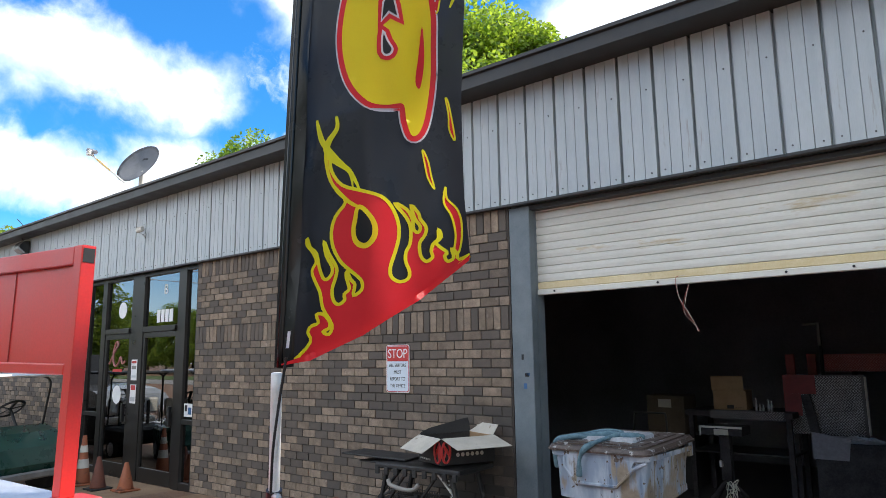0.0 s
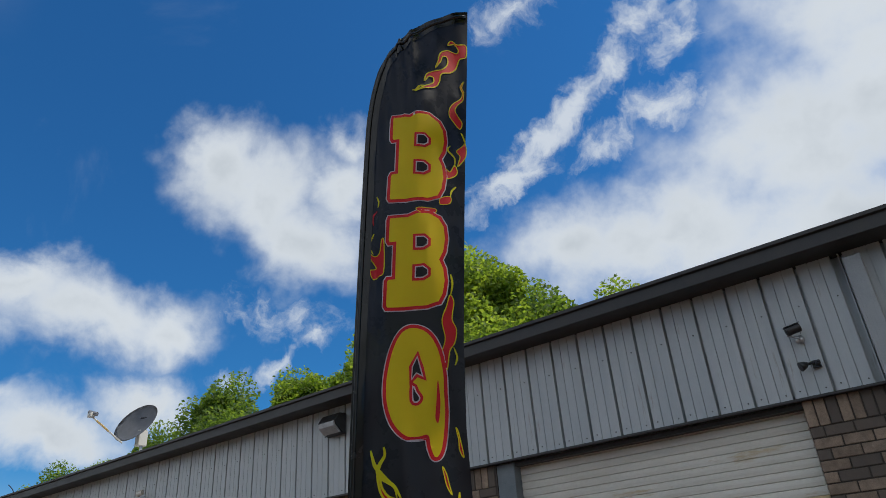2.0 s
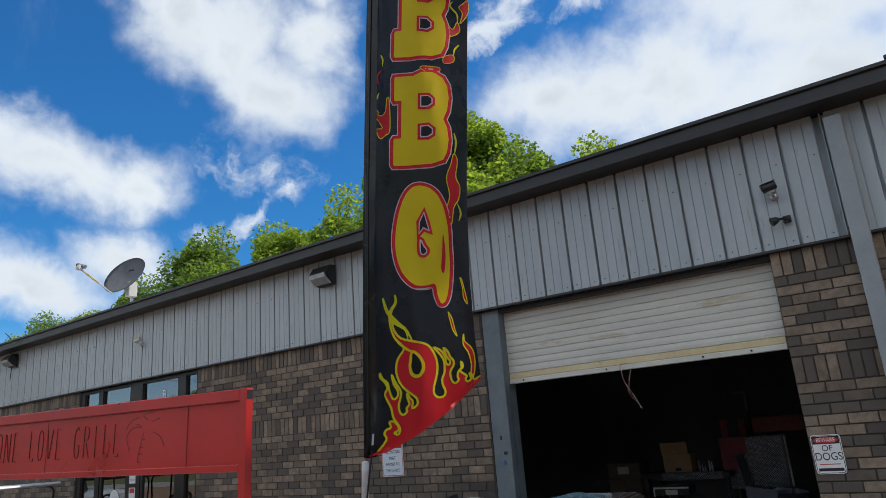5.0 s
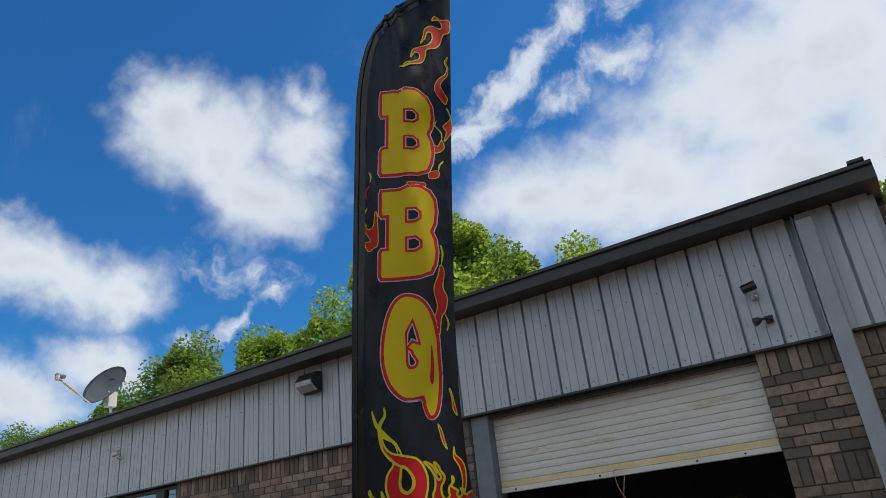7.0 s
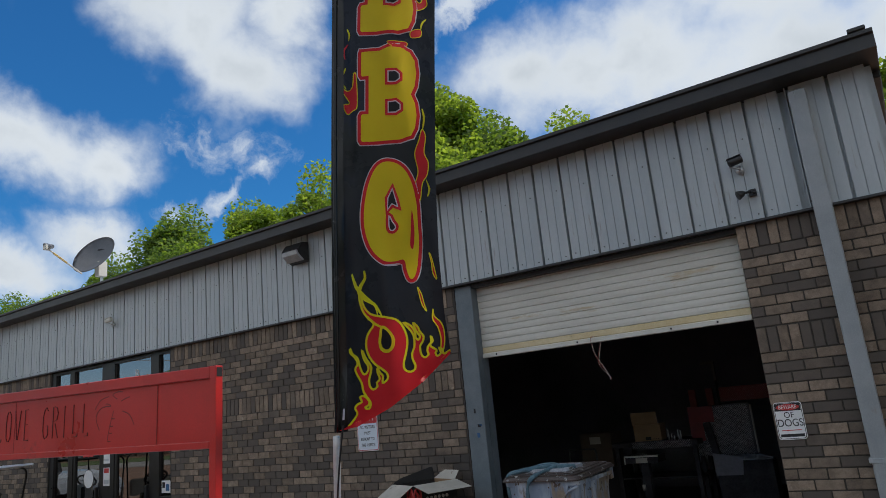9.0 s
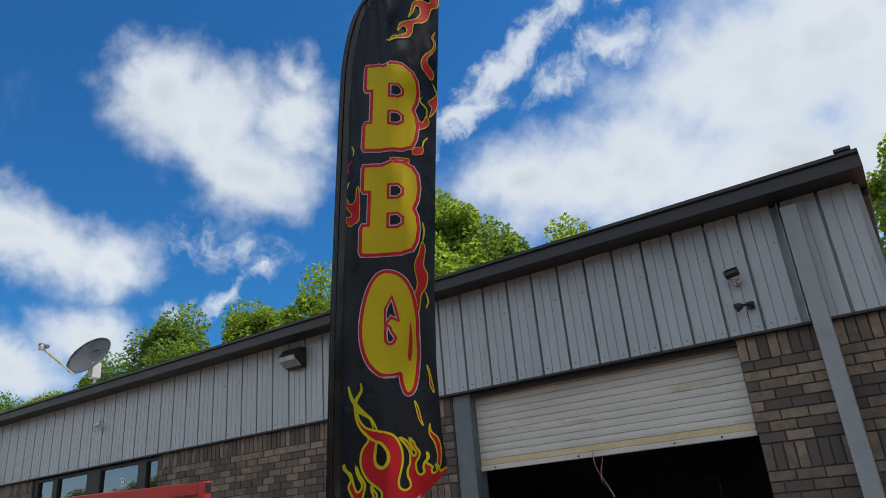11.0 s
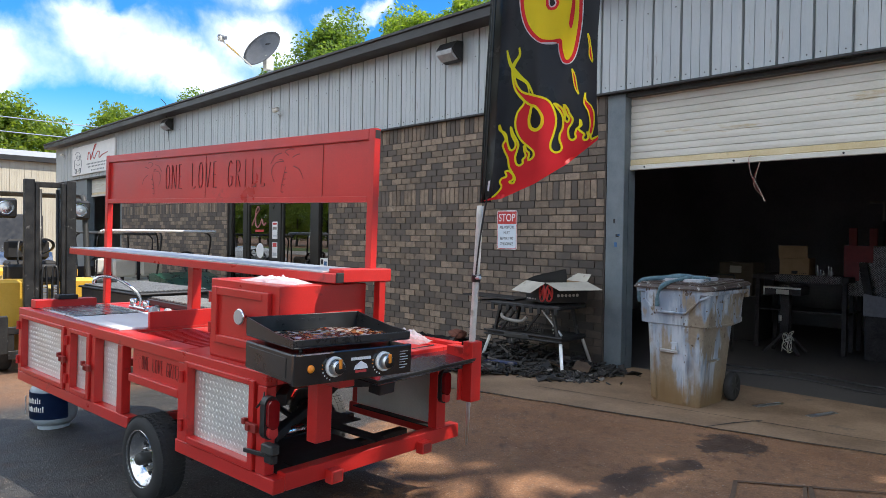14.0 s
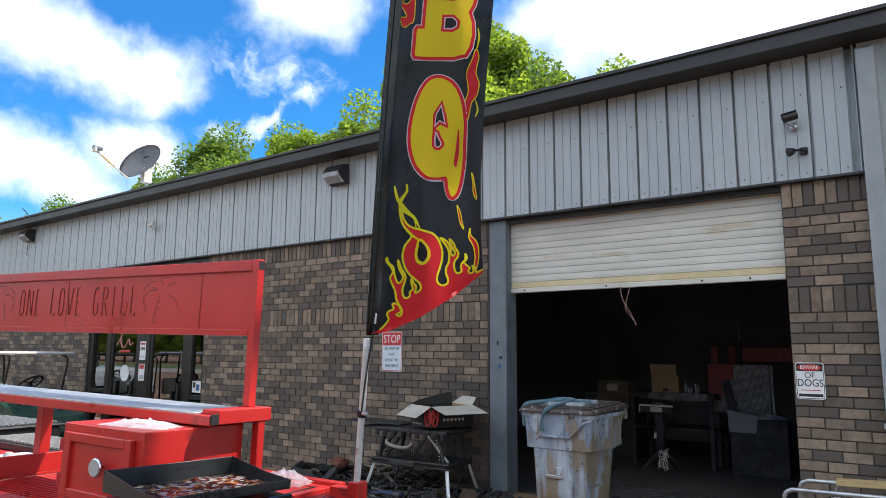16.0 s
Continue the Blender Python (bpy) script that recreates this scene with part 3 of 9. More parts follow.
def ground_material():
    """Brown, dusty pavement with worn black asphalt, oil stains and pale grit."""
    m = bpy.data.materials.new("pavement")
    m.use_nodes = True
    nt = m.node_tree
    nodes, links, shader = nt.nodes, nt.links, nt.nodes["Principled BSDF"]
    at = nodes.new("ShaderNodeTexCoord").outputs["Object"]
    split = nodes.new("ShaderNodeSeparateXYZ")
    links.new(at, split.inputs[0])

    def noise_of(scale, detail=6.0, r=0.6):
        n = nodes.new("ShaderNodeTexNoise")
        links.new(at, n.inputs["Vector"])
        n.inputs["Scale"].default_value, n.inputs["Detail"].default_value, n.inputs["Roughness"].default_value = scale, detail, r
        return n.outputs[0]

    def calc(op, a, b):
        n = nodes.new("ShaderNodeMath")
        n.operation = op
        for k, v in enumerate((a, b)):
            if isinstance(v, (int, float)):
                n.inputs[k].default_value = v
            else:
                links.new(v, n.inputs[k])
        return n.outputs[0]

    def ramp(value, lo, hi, a=0.0, b=1.0):
        n = nodes.new("ShaderNodeMapRange")
        n.interpolation_type = "SMOOTHSTEP"
        links.new(value, n.inputs[0])
        for k, v in zip((1, 2, 3, 4), (lo, hi, a, b)):
            n.inputs[k].default_value = v
        return n.outputs[0]

    def blend(fac, a, b):
        n = nodes.new("ShaderNodeMixRGB")
        links.new(fac, n.inputs[0])
        for k, v in ((1, a), (2, b)):
            if isinstance(v, tuple):
                n.inputs[k].default_value = (*v, 1)
            else:
                links.new(v, n.inputs[k])
        return n.outputs[0]

    x, y = split.outputs[0], split.outputs[1]
    broad, mid, grain = noise_of(0.9, 8), noise_of(4.5, 7), noise_of(120, 3)
    dirt = blend(ramp(calc("ADD", broad, calc("MULTIPLY", mid, 0.5)), 0.5, 0.95), (0.150, 0.064, 0.029), (0.335, 0.165, 0.078))
    dirt = blend(ramp(grain, 0.40, 0.72), dirt, (0.330, 0.172, 0.086))
    dirt = blend(calc("MULTIPLY", ramp(noise_of(95, 5, 0.75), 0.42, 0.58), 0.42), dirt, (0.082, 0.040, 0.021))
    dirt = blend(calc("MULTIPLY", ramp(noise_of(17, 8, 0.72), 0.50, 0.66), 0.50), dirt, (0.090, 0.052, 0.032))
    dirt = blend(calc("MULTIPLY", ramp(noise_of(11, 8, 0.70), 0.54, 0.68), 0.40), dirt, (0.36, 0.215, 0.125))
    tar = blend(ramp(grain, 0.3, 0.75), (0.014, 0.0135, 0.013), (0.062, 0.058, 0.053))
    tar = blend(ramp(noise_of(55, 4, 0.7), 0.50, 0.64, 0.0, 0.8), tar, (0.082, 0.080, 0.078))
    tar = blend(ramp(mid, 0.55, 0.75, 0.0, 0.7), tar, (0.070, 0.056, 0.042))
    # black asphalt lies west of a ragged edge
    edge = calc("ADD", calc("ADD", x, calc("MULTIPLY", y, 0.9)), calc("MULTIPLY", calc("SUBTRACT", noise_of(1.3, 9, 0.68), 0.5), 1.8))
    on_tar = ramp(edge, -1.65, -1.30, 1.0, 0.0)
    far = ramp(x, -6.5, -5.6)
    on_tar = calc("MULTIPLY", on_tar, calc("MAXIMUM", far, 0.35))
    colour = blend(on_tar, dirt, tar)
    # oil stains
    stain = None
    for sx, sy, rx, ry in ((-1.42, 2.30, 0.13, 0.34), (-1.32, 3.36, 0.24, 0.26), (-1.36, 2.72, 0.11, 0.20), (-1.44, 1.90, 0.12, 0.18), (-1.14, 1.55, 0.12, 0.26), (-2.6, 1.2, 0.35, 0.3), (-0.4, 1.2, 0.4, 0.3)):
        dx, dy = calc("DIVIDE", calc("SUBTRACT", x, sx), rx), calc("DIVIDE", calc("SUBTRACT", y, sy), ry)
        d = calc("SQRT", calc("ADD", calc("MULTIPLY", dx, dx), calc("MULTIPLY", dy, dy)), 0)
        stain = d if stain is None else calc("MINIMUM", stain, d)
    wet = ramp(calc("ADD", stain, calc("MULTIPLY", calc("SUBTRACT", noise_of(5.5, 9, 0.7), 0.5), 2.6)), 0.72, 1.02, 0.85, 0.0)
    colour = blend(wet, colour, (0.036, 0.021, 0.015))
    # old drips and damp smears
    drips = ramp(calc("ADD", calc("MULTIPLY", noise_of(2.1, 9, 0.72), 0.6), calc("MULTIPLY", noise_of(7.0, 7, 0.7), 0.4)), 0.53, 0.63, 0.0, 0.55)
    colour = blend(drips, colour, (0.075, 0.043, 0.027))
    grit = nodes.new("ShaderNodeTexVoronoi")
    links.new(at, grit.inputs["Vector"])
    grit.inputs["Scale"].default_value = 46
    specks = calc("MULTIPLY", ramp(grit.outputs["Distance"], 0.12, 0.22, 1.0, 0.0), ramp(noise_of(9, 4), 0.46, 0.58))
    chips = nodes.new("ShaderNodeTexVoronoi")
    links.new(at, chips.inputs["Vector"])
    chips.inputs["Scale"].default_value = 21
    specks = calc("MAXIMUM", specks, calc("MULTIPLY", ramp(chips.outputs["Distance"], 0.07, 0.13, 1.0, 0.0), ramp(noise_of(6, 4), 0.50, 0.62)))
    colour = blend(calc("MULTIPLY", specks, 0.75), colour, (0.40, 0.34, 0.27))
    links.new(colour, shader.inputs["Base Color"])
    links.new(calc("SUBTRACT", ramp(mid, 0.3, 0.7, 0.72, 0.92), calc("MULTIPLY", calc("ADD", wet, on_tar), 0.26)), shader.inputs["Roughness"])
    b = nodes.new("ShaderNodeBump")
    b.inputs["Strength"].default_value, b.inputs["Distance"].default_value = 1.0, 0.008
    links.new(calc("ADD", calc("MULTIPLY", grain, 0.6), noise_of(52, 5, 0.65)), b.inputs["Height"])
    links.new(b.outputs[0], shader.inputs["Normal"])
    return m


PAVEMENT = ground_material()


def food_print_material():
    """A glossy leaflet with a bright photograph of food: soft blotches of orange, brown, cream and green."""
    m = surface("food_leaflet", (0.5, 0.3, 0.1), (0.7, 0.5, 0.2), 0.2, coat=0.5)
    nt = m.node_tree
    nodes, links, shader = nt.nodes, nt.links, nt.nodes["Principled BSDF"]
    at = nodes.new("ShaderNodeTexCoord").outputs["Object"]
    cells = nodes.new("ShaderNodeTexVoronoi")
    links.new(at, cells.inputs["Vector"])
    cells.inputs["Scale"].default_value = 48
    pick = nodes.new("ShaderNodeSeparateXYZ")
    links.new(cells.outputs["Color"], pick.inputs[0])
    ramp = nodes.new("ShaderNodeValToRGB")
    ramp.color_ramp.interpolation = "CONSTANT"
    tones = [(0.0, (0.10, 0.04, 0.02)), (0.25, (0.42, 0.10, 0.03)), (0.42, (0.72, 0.66, 0.58)), (0.58, (0.22, 0.03, 0.02)), (0.72, (0.62, 0.28, 0.10)), (0.86, (0.62, 0.62, 0.74))]
    for k, (pos, c) in enumerate(tones):
        el = ramp.color_ramp.elements[k] if k < 2 else ramp.color_ramp.elements.new(pos)
        el.position, el.color = pos, (*c, 1)
    links.new(pick.outputs[0], ramp.inputs[0])
    links.new(ramp.outputs[0], shader.inputs["Base Color"])
    return m


FOOD = food_print_material()


# ---- building tools ----
def mesh_of(name, bm, material, smooth=False):
    me = bpy.data.meshes.new(name)
    bmesh.ops.recalc_face_normals(bm, faces=bm.faces)
    bm.to_mesh(me)
    bm.free()
    me.materials.append(material)
    if smooth:
        for p in me.polygons:
            p.use_smooth = True
    return me


def part(name, bm, material, parent=None, label="", smooth=False):
    """One mesh object under a thing or under a part."""
    ob = new(name, mesh_of(name, bm, material, smooth))
    ob.parent = parent
    if label:
        ob["label"] = label
    return ob


def thing(name, label, category, m=None, group="", kind=""):
    """An empty at the base of a thing, which holds its parts."""
    ob = new(name)
    ob.empty_display_size = 0.1
    if m is not None:
        ob.matrix_world = m
    return tagged(ob, label, category, group, kind)


def structure(name, bm, material, smooth=False, label=""):
    return tagged(new(name, mesh_of(name, bm, material, smooth)), label, kind="structure")


def box(a, b, bm=None, bevel=0.0, m=None):
    """A box between two corners."""
    bm = bm or bmesh.new()
    verts = bmesh.ops.create_cube(bm, size=1)["verts"]
    lo, hi = [min(p, q) for p, q in zip(a, b)], [max(p, q) for p, q in zip(a, b)]
    for v in verts:
        v.co = Vector([lo[k] + (v.co[k] + 0.5) * (hi[k] - lo[k]) for k in range(3)])
    if m is not None:
        bmesh.ops.transform(bm, matrix=m, verts=verts)
    if bevel:
        edges = list({e for v in verts for e in v.link_edges})
        bmesh.ops.bevel(bm, geom=edges, offset=min(bevel, 0.45 * min(hi[k] - lo[k] for k in range(3))), segments=1, affect="EDGES")
    return bm


def tube(p, q, r, bm=None, sides=12, r2=None):
    """A round bar between two points."""
    bm = bm or bmesh.new()
    p, q = Vector(p), Vector(q)
    way = q - p
    turn = way.to_track_quat("Z", "Y").to_matrix().to_4x4()
    bmesh.ops.create_cone(bm, cap_ends=True, segments=sides, radius1=r, radius2=r if r2 is None else r2, depth=way.length, matrix=Matrix.Translation((p + q) / 2) @ turn)
    return bm


def bar(p, q, wide, high, bm=None, bevel=0.0, up=(0, 0, 1)):
    """A square bar between two points."""
    p, q = Vector(p), Vector(q)
    z = (q - p).normalized()
    x = Vector(up).cross(z)
    x = x.normalized() if x.length > 1e-4 else Vector((1, 0, 0))
    y = z.cross(x)
    m = Matrix((x, y, z)).transposed().to_4x4()
    m.translation = (p + q) / 2
    n = (q - p).length / 2
    return box((-wide / 2, -high / 2, -n), (wide / 2, high / 2, n), bm, bevel, m)


def hose(points, r, bm=None, sides=8, cap=True):
    """A round bar along a line of points."""
    bm = bm or bmesh.new()
    pts = [Vector(p) for p in points]
    rings, side = [], None
    for k, p in enumerate(pts):
        way = (pts[min(k + 1, len(pts) - 1)] - pts[max(k - 1, 0)]).normalized()
        if side is None:
            side = way.orthogonal().normalized()
        side = (side - way * side.dot(way)).normalized()
        up = way.cross(side)
        rr = r(k / (len(pts) - 1)) if callable(r) else r
        rings.append([bm.verts.new(p + (side * math.cos(a) + up * math.sin(a)) * rr) for a in [2 * math.pi * j / sides for j in range(sides)]])
    for one, two in zip(rings, rings[1:]):
        for j in range(sides):
            bm.faces.new((one[j], one[(j + 1) % sides], two[(j + 1) % sides], two[j]))
    if cap:
        bm.faces.new(rings[0])
        bm.faces.new(rings[-1])
    return bm


def lathe(profile, bm=None, sides=32, m=None, cap=True):
    """A turned body from (radius, height) pairs."""
    bm = bm or bmesh.new()
    rings = []
    for r, z in profile:
        rings.append([bm.verts.new((r * math.cos(2 * math.pi * j / sides), r * math.sin(2 * math.pi * j / sides), z)) for j in range(sides)])
    for one, two in zip(rings, rings[1:]):
        for j in range(sides):
            bm.faces.new((one[j], one[(j + 1) % sides], two[(j + 1) % sides], two[j]))
    for ring, (r, z) in ((rings[0], profile[0]), (rings[-1], profile[-1])):
        if cap and r > 1e-4:
            bm.faces.new(ring)
    if m is not None:
        bmesh.ops.transform(bm, matrix=m, verts=[v for ring in rings for v in ring])
    return bm


def spline(points, steps=6, closed=True):
    """A smooth line through points."""
    pts = [Vector(p) for p in points]
    n, out = len(pts), []
    for k in range(n if closed else n - 1):
        a, b, c, d = [pts[(k + j) % n] if closed else pts[min(max(k + j, 0), n - 1)] for j in (-1, 0, 1, 2)]
        for s in range(steps):
            t = s / steps
            out.append(0.5 * (2 * b + (c - a) * t + (2 * a - 5 * b + 4 * c - d) * t * t + (3 * b - a - 3 * c + d) * t ** 3))
    if not closed:
        out.append(pts[-1])
    return out


def prism(outline, depth, bm=None, m=None):
    """A flat shape, given as 2D points, with a thickness along z."""
    bm = bm or bmesh.new()
    low = [bm.verts.new((p[0], p[1], 0)) for p in outline]
    top = [bm.verts.new((p[0], p[1], depth)) for p in outline]
    bm.faces.new(low)
    bm.faces.new(top)
    for k in range(len(low)):
        j = (k + 1) % len(low)
        bm.faces.new((low[k], low[j], top[j], top[k]))
    if m is not None:
        bmesh.ops.transform(bm, matrix=m, verts=low + top)
    return bm


def lettering(name, text, size, material, parent, m, label="", depth=0.0008, squeeze=1.0):
    """Words in the built-in font, as a mesh."""
    curve = bpy.data.curves.new(name, "FONT")
    curve.body, curve.size, curve.align_x, curve.align_y, curve.extrude = text, size, "CENTER", "CENTER", depth
    carrier = bpy.data.objects.new(name, curve)
    scene.collection.objects.link(carrier)
    bpy.context.view_layer.update()
    me = bpy.data.meshes.new_from_object(carrier.evaluated_get(bpy.context.evaluated_depsgraph_get()))
    bpy.data.objects.remove(carrier)
    me.materials.clear()
    me.materials.append(material)
    me.transform(Matrix.Diagonal((squeeze, 1, 1, 1)))
    me.name = name
    ob = new(name, me)
    ob.parent = parent
    ob.matrix_basis = m
    if label:
        ob["label"] = label
    return ob


def facing(x, y, z):
    """The pose of a flat thing on the front wall: its x runs east, its y up, its face south."""
    return pose(x, y, z, 90, 0, 0)


def ground_height(x, y):
    """The pavement falls away to the west and a little from the building."""
    return -0.028 * min(max(-3.6 - x, 0), 9) - 0.015 * min(max(3.6 - y, 0), 5)


# ---- ground and building ----
WALL_Y, TOP_BRICK, EAST, WEST = 5.0, 2.83, 0.71, -23.2


def ground():
    bm = bmesh.new()
    xs = [-400, -120, -60, -30, -20, -15, -12, -10.5, -9.2, -8, -7, -6, -5, -4.2, -3.4, -2.4, -1, 0, 2, 5, 12, 30, 80, 300]
    ys = [-400, -120, -50, -25, -12, -6, -3, -1.4, 0, 1.2, 2.4, 3.6, 5.2, 9, 20, 60, 200, 400]
    grid = [[bm.verts.new((x, y, ground_height(x, y))) for y in ys] for x in xs]
    for one, two in zip(grid, grid[1:]):
        for k in range(len(ys) - 1):
            bm.faces.new((one[k], two[k], two[k + 1], one[k + 1]))
    structure("ground", bm, PAVEMENT, True, "dusty brown pavement with black asphalt and oil stains")


ground()

# concrete apron before the open bay, with its joints
bm = bmesh.new()
prism([(-8.2, 2.15), (-3.4, 3.22), (2.2, 4.46), (2.2, 5.25), (-8.2, 5.25)], 0.006, bm, Matrix.Translation((0, 0, -0.001)))
for axis, cuts in ((0, (-8, -7, -6, -5, -4.2, -3.4, -2.4, -1, 0, 2)), (1, (2.4, 3.6, 5.2))):
    for c in cuts:
        at, no = [0, 0, 0], [0, 0, 0]
        at[axis], no[axis] = c, 1
        bmesh.ops.bisect_plane(bm, geom=bm.verts[:] + bm.edges[:] + bm.faces[:], plane_co=at, plane_no=no)
for v in bm.verts:
    v.co.z += ground_height(v.co.x, v.co.y)
structure("pavement_apron", bm, CONCRETE, label="stained concrete apron before the open bay")
JOINT = surface("tarry_joint", (0.025, 0.021, 0.018), (0.055, 0.046, 0.038), 0.9)


SEAM = surface("worn_seam", (0.085, 0.050, 0.030), (0.15, 0.092, 0.056), 0.9, scale=14)


def joint(name, a, b, wide, material=JOINT):
    a, b = Vector(a), Vector(b)
    n = max(2, int((b - a).length / 0.25))
    side = (b - a).orthogonal().normalized()
    bm = bmesh.new()
    rows = []
    for k in range(n + 1):
        p = a.lerp(b, k / n) + side * random.uniform(-0.012, 0.012)
        w = wide * random.uniform(0.6, 1.3)
        rows.append([bm.verts.new((q.x, q.y, ground_height(q.x, q.y) + 0.0088)) for q in (p - side * w / 2, p + side * w / 2)])
    for one, two in zip(rows, rows[1:]):
        bm.faces.new((one[0], one[1], two[1], two[0]))
    structure(name, bm, material)


joint("trim_joint_main", (-8.0, 2.19), (2.2, 4.46), 0.018)
joint("trim_joint_second", (-3.3, 3.72), (2.0, 4.62), 0.010)
joint("trim_joint_cross", (-1.62, 3.62), (-1.42, 4.1), 0.014)
for a, b in (((-1.021, 2.716), (0.25, 3.52)), ((-0.862, 2.251), (0.4, 2.95)), ((-1.021, 2.716), (-0.862, 2.251)), ((-0.731, 2.90), (-0.548, 2.404)), ((-0.690, 2.925), (-0.505, 2.43))):
    joint("trim_plate_outline", a, b, 0.026, SEAM)
# two short steel bars let into the apron
for x in (-1.62, -1.22):
    bm = bar((x, 4.50, 0.004), (x + 0.10, 4.78, 0.004), 0.055, 0.012)
    structure("trim_floor_bar", bm, GALV)

# walk in front of the office door
structure("pavement_walk", box((-12.6, 3.95, -0.40), (-7.6, 5.06, -0.145), bevel=0.012), CONCRETE, label="concrete walk along the office door")

COURSE, LONG = 0.0815, 0.2032
ROWS_TOP = [("soldier", TOP_BRICK - 0.206)] + [("row", TOP_BRICK - 0.206 - COURSE * (k + 1)) for k in range(8)]
SECOND = TOP_BRICK - 0.206 - COURSE * 8 - 0.209
ROWS_ALL = ROWS_TOP + [("soldier", SECOND)] + [("row", SECOND - COURSE * (k + 1)) for k in range(26)]


def brick_mesh(name, wide, high):
    return mesh_of(name, box((0, 0, 0), (wide - 0.011, 0.06, high - 0.010), bevel=0.0025), BRICK)


BRICKS = {"row": brick_mesh("brick", LONG, COURSE), "soldier": brick_mesh("brick", COURSE, 0.206), "half": brick_mesh("brick", LONG / 2, COURSE)}


def brick_spots(x0, x1, foot):
    """Every brick of a stretch of wall: kind, x, z and cut width."""
    for row, (kind, z) in enumerate(ROWS_ALL):
        if z < foot - 0.09:
            continue
        step = COURSE if kind == "soldier" else LONG
        x = x0 - (LONG / 2 if kind == "row" and row % 2 else 0)
        while x < x1 - 0.02:
            lo, hi = max(x, x0), min(x + step, x1)
            if hi - lo > 0.03:
                yield kind, lo, z, hi - lo
            x += step


def brick_wall(name, x0, x1, foot, label, near=None):
    core = structure(name, box((x0, WALL_Y + 0.010, foot - 0.3), (x1, WALL_Y + 0.2, TOP_BRICK)), MORTAR, label=label)
    rest, count = bmesh.new(), 0
    for kind, x, z, wide in brick_spots(x0, x1, foot):
        full = abs(wide - (COURSE if kind == "soldier" else LONG)) < 0.002
        half = kind == "row" and abs(wide - LONG / 2) < 0.002
        proud = random.uniform(-0.0022, 0.0022)
        if near and near(x, z) and (full or half) and count < 300:
            ob = new("brick", BRICKS["half" if half else kind])
            ob.parent = core
            ob.location = (x + random.uniform(-0.001, 0.001), WALL_Y + proud, z + random.uniform(-0.001, 0.001))
            count += 1
        else:
            box((x, WALL_Y + proud, z), (x + wide - 0.011, WALL_Y + 0.06, z + (0.206 if kind == "soldier" else COURSE) - 0.010), rest)
    if len(rest.verts):
        ob = part("brickwork", rest, BRICK_JOINED, core)
        ob["kind"] = "stuff"
    return core


def island_brick():
    m = BRICK.copy()
    m.name = "brown_brick_joined"
    nt = m.node_tree
    geo = nt.nodes.new("ShaderNodeNewGeometry")
    for n in list(nt.nodes):
        if n.bl_idname == "ShaderNodeObjectInfo":
            for link in list(n.outputs["Random"].links):
                nt.links.new(geo.outputs["Random Per Island"], link.to_socket)
    return m


BRICK_JOINED = island_brick()


def siding_mesh(pitches, pitch, z0, z1, name, material):
    """Folded sheet: one deep groove and two fine ones in each pitch."""
    line = []
    for k in range(pitches):
        x = k * pitch
        line += [(x + 0.001, 0), (x + 0.010, 0), (x + 0.012, 0.060), (x + 0.033, 0.060), (x + 0.036, 0)]
        for f in (0.41, 0.71):
            line += [(x + pitch * f, 0), (x + pitch * f + 0.0005, 0.014), (x + pitch * f + 0.0045, 0.014), (x + pitch * f + 0.005, 0)]
    line.append((pitches * pitch, 0))
    bm = bmesh.new()
    low = [bm.verts.new((x, y, z0)) for x, y in line]
    high = [bm.verts.new((x, y, z1)) for x, y in line]
    back = [bm.verts.new((x, 0.064, z)) for x, z in ((line[0][0], z0), (line[-1][0], z0), (line[0][0], z1), (line[-1][0], z1))]
    for k in range(len(line) - 1):
        bm.faces.new((low[k], low[k + 1], high[k + 1], high[k]))
    bm.faces.new((back[0], back[1], back[3], back[2]))
    bm.faces.new([*low, back[1], back[0]])
    bm.faces.new([*high, back[3], back[2]])
    return mesh_of(name, bm, material)


PITCH = 0.2905
SHEET = siding_mesh(4, PITCH, 2.84, 3.884, "siding_panel", SIDING)
band = structure("wall_upper_band", box((WEST, WALL_Y + 0.043, TOP_BRICK + 0.004), (EAST, WALL_Y + 0.2, 3.881)), SIDING, label="pale grey grooved metal siding above the brick")
x = 0.03 - 4 * PITCH
last = new("siding_panel", siding_mesh(2, PITCH, 2.84, 3.884, "siding_panel", SIDING))
last.parent, last.location = band, (0.03 + 0.055, WALL_Y - 0.024, 0)
while x > WEST - 0.03:
    ob = new("siding_panel", SHEET)
    ob.parent, ob.location = band, (x, WALL_Y - 0.024, 0)
    x -= 4 * PITCH
part("screw_rows", (lambda b: [tube((0.03 - PITCH * k + o, WALL_Y - 0.030, z), (0.03 - PITCH * k + o, WALL_Y - 0.023, z), 0.006, b, 6) for k in range(0, 74) for o, z in ((-0.03, 2.885), (0.075, 2.895), (-0.035, 3.55))] and b)(bmesh.new()), TRIM, band)
# bottom flashing of the band, and the eave with its gutter lip
structure("trim_flashing", box((WEST, WALL_Y - 0.055, TOP_BRICK - 0.012), (EAST, WALL_Y + 0.004, TOP_BRICK + 0.010), bevel=0.003), TRIM)
bm = bmesh.new()
prism([(4.70, 3.885), (4.70, 3.99), (4.675, 4.0), (4.675, 4.03), (4.74, 4.05), (5.22, 4.10), (5.22, 3.885)], EAST - WEST + 0.34, bm)
bmesh.ops.transform(bm, matrix=Matrix(((0, 0, 1, WEST - 0.28), (1, 0, 0, 0), (0, 1, 0, 0), (0, 0, 0, 1))), verts=bm.verts)
structure("trim_eave", bm, TRIM, label="dark bronze eave trim along the roof edge")
structure("trim_eave_cap", box((EAST - 0.10, 4.665, 4.036), (EAST + 0.02, 4.78, 4.068), bevel=0.006), TRIM)
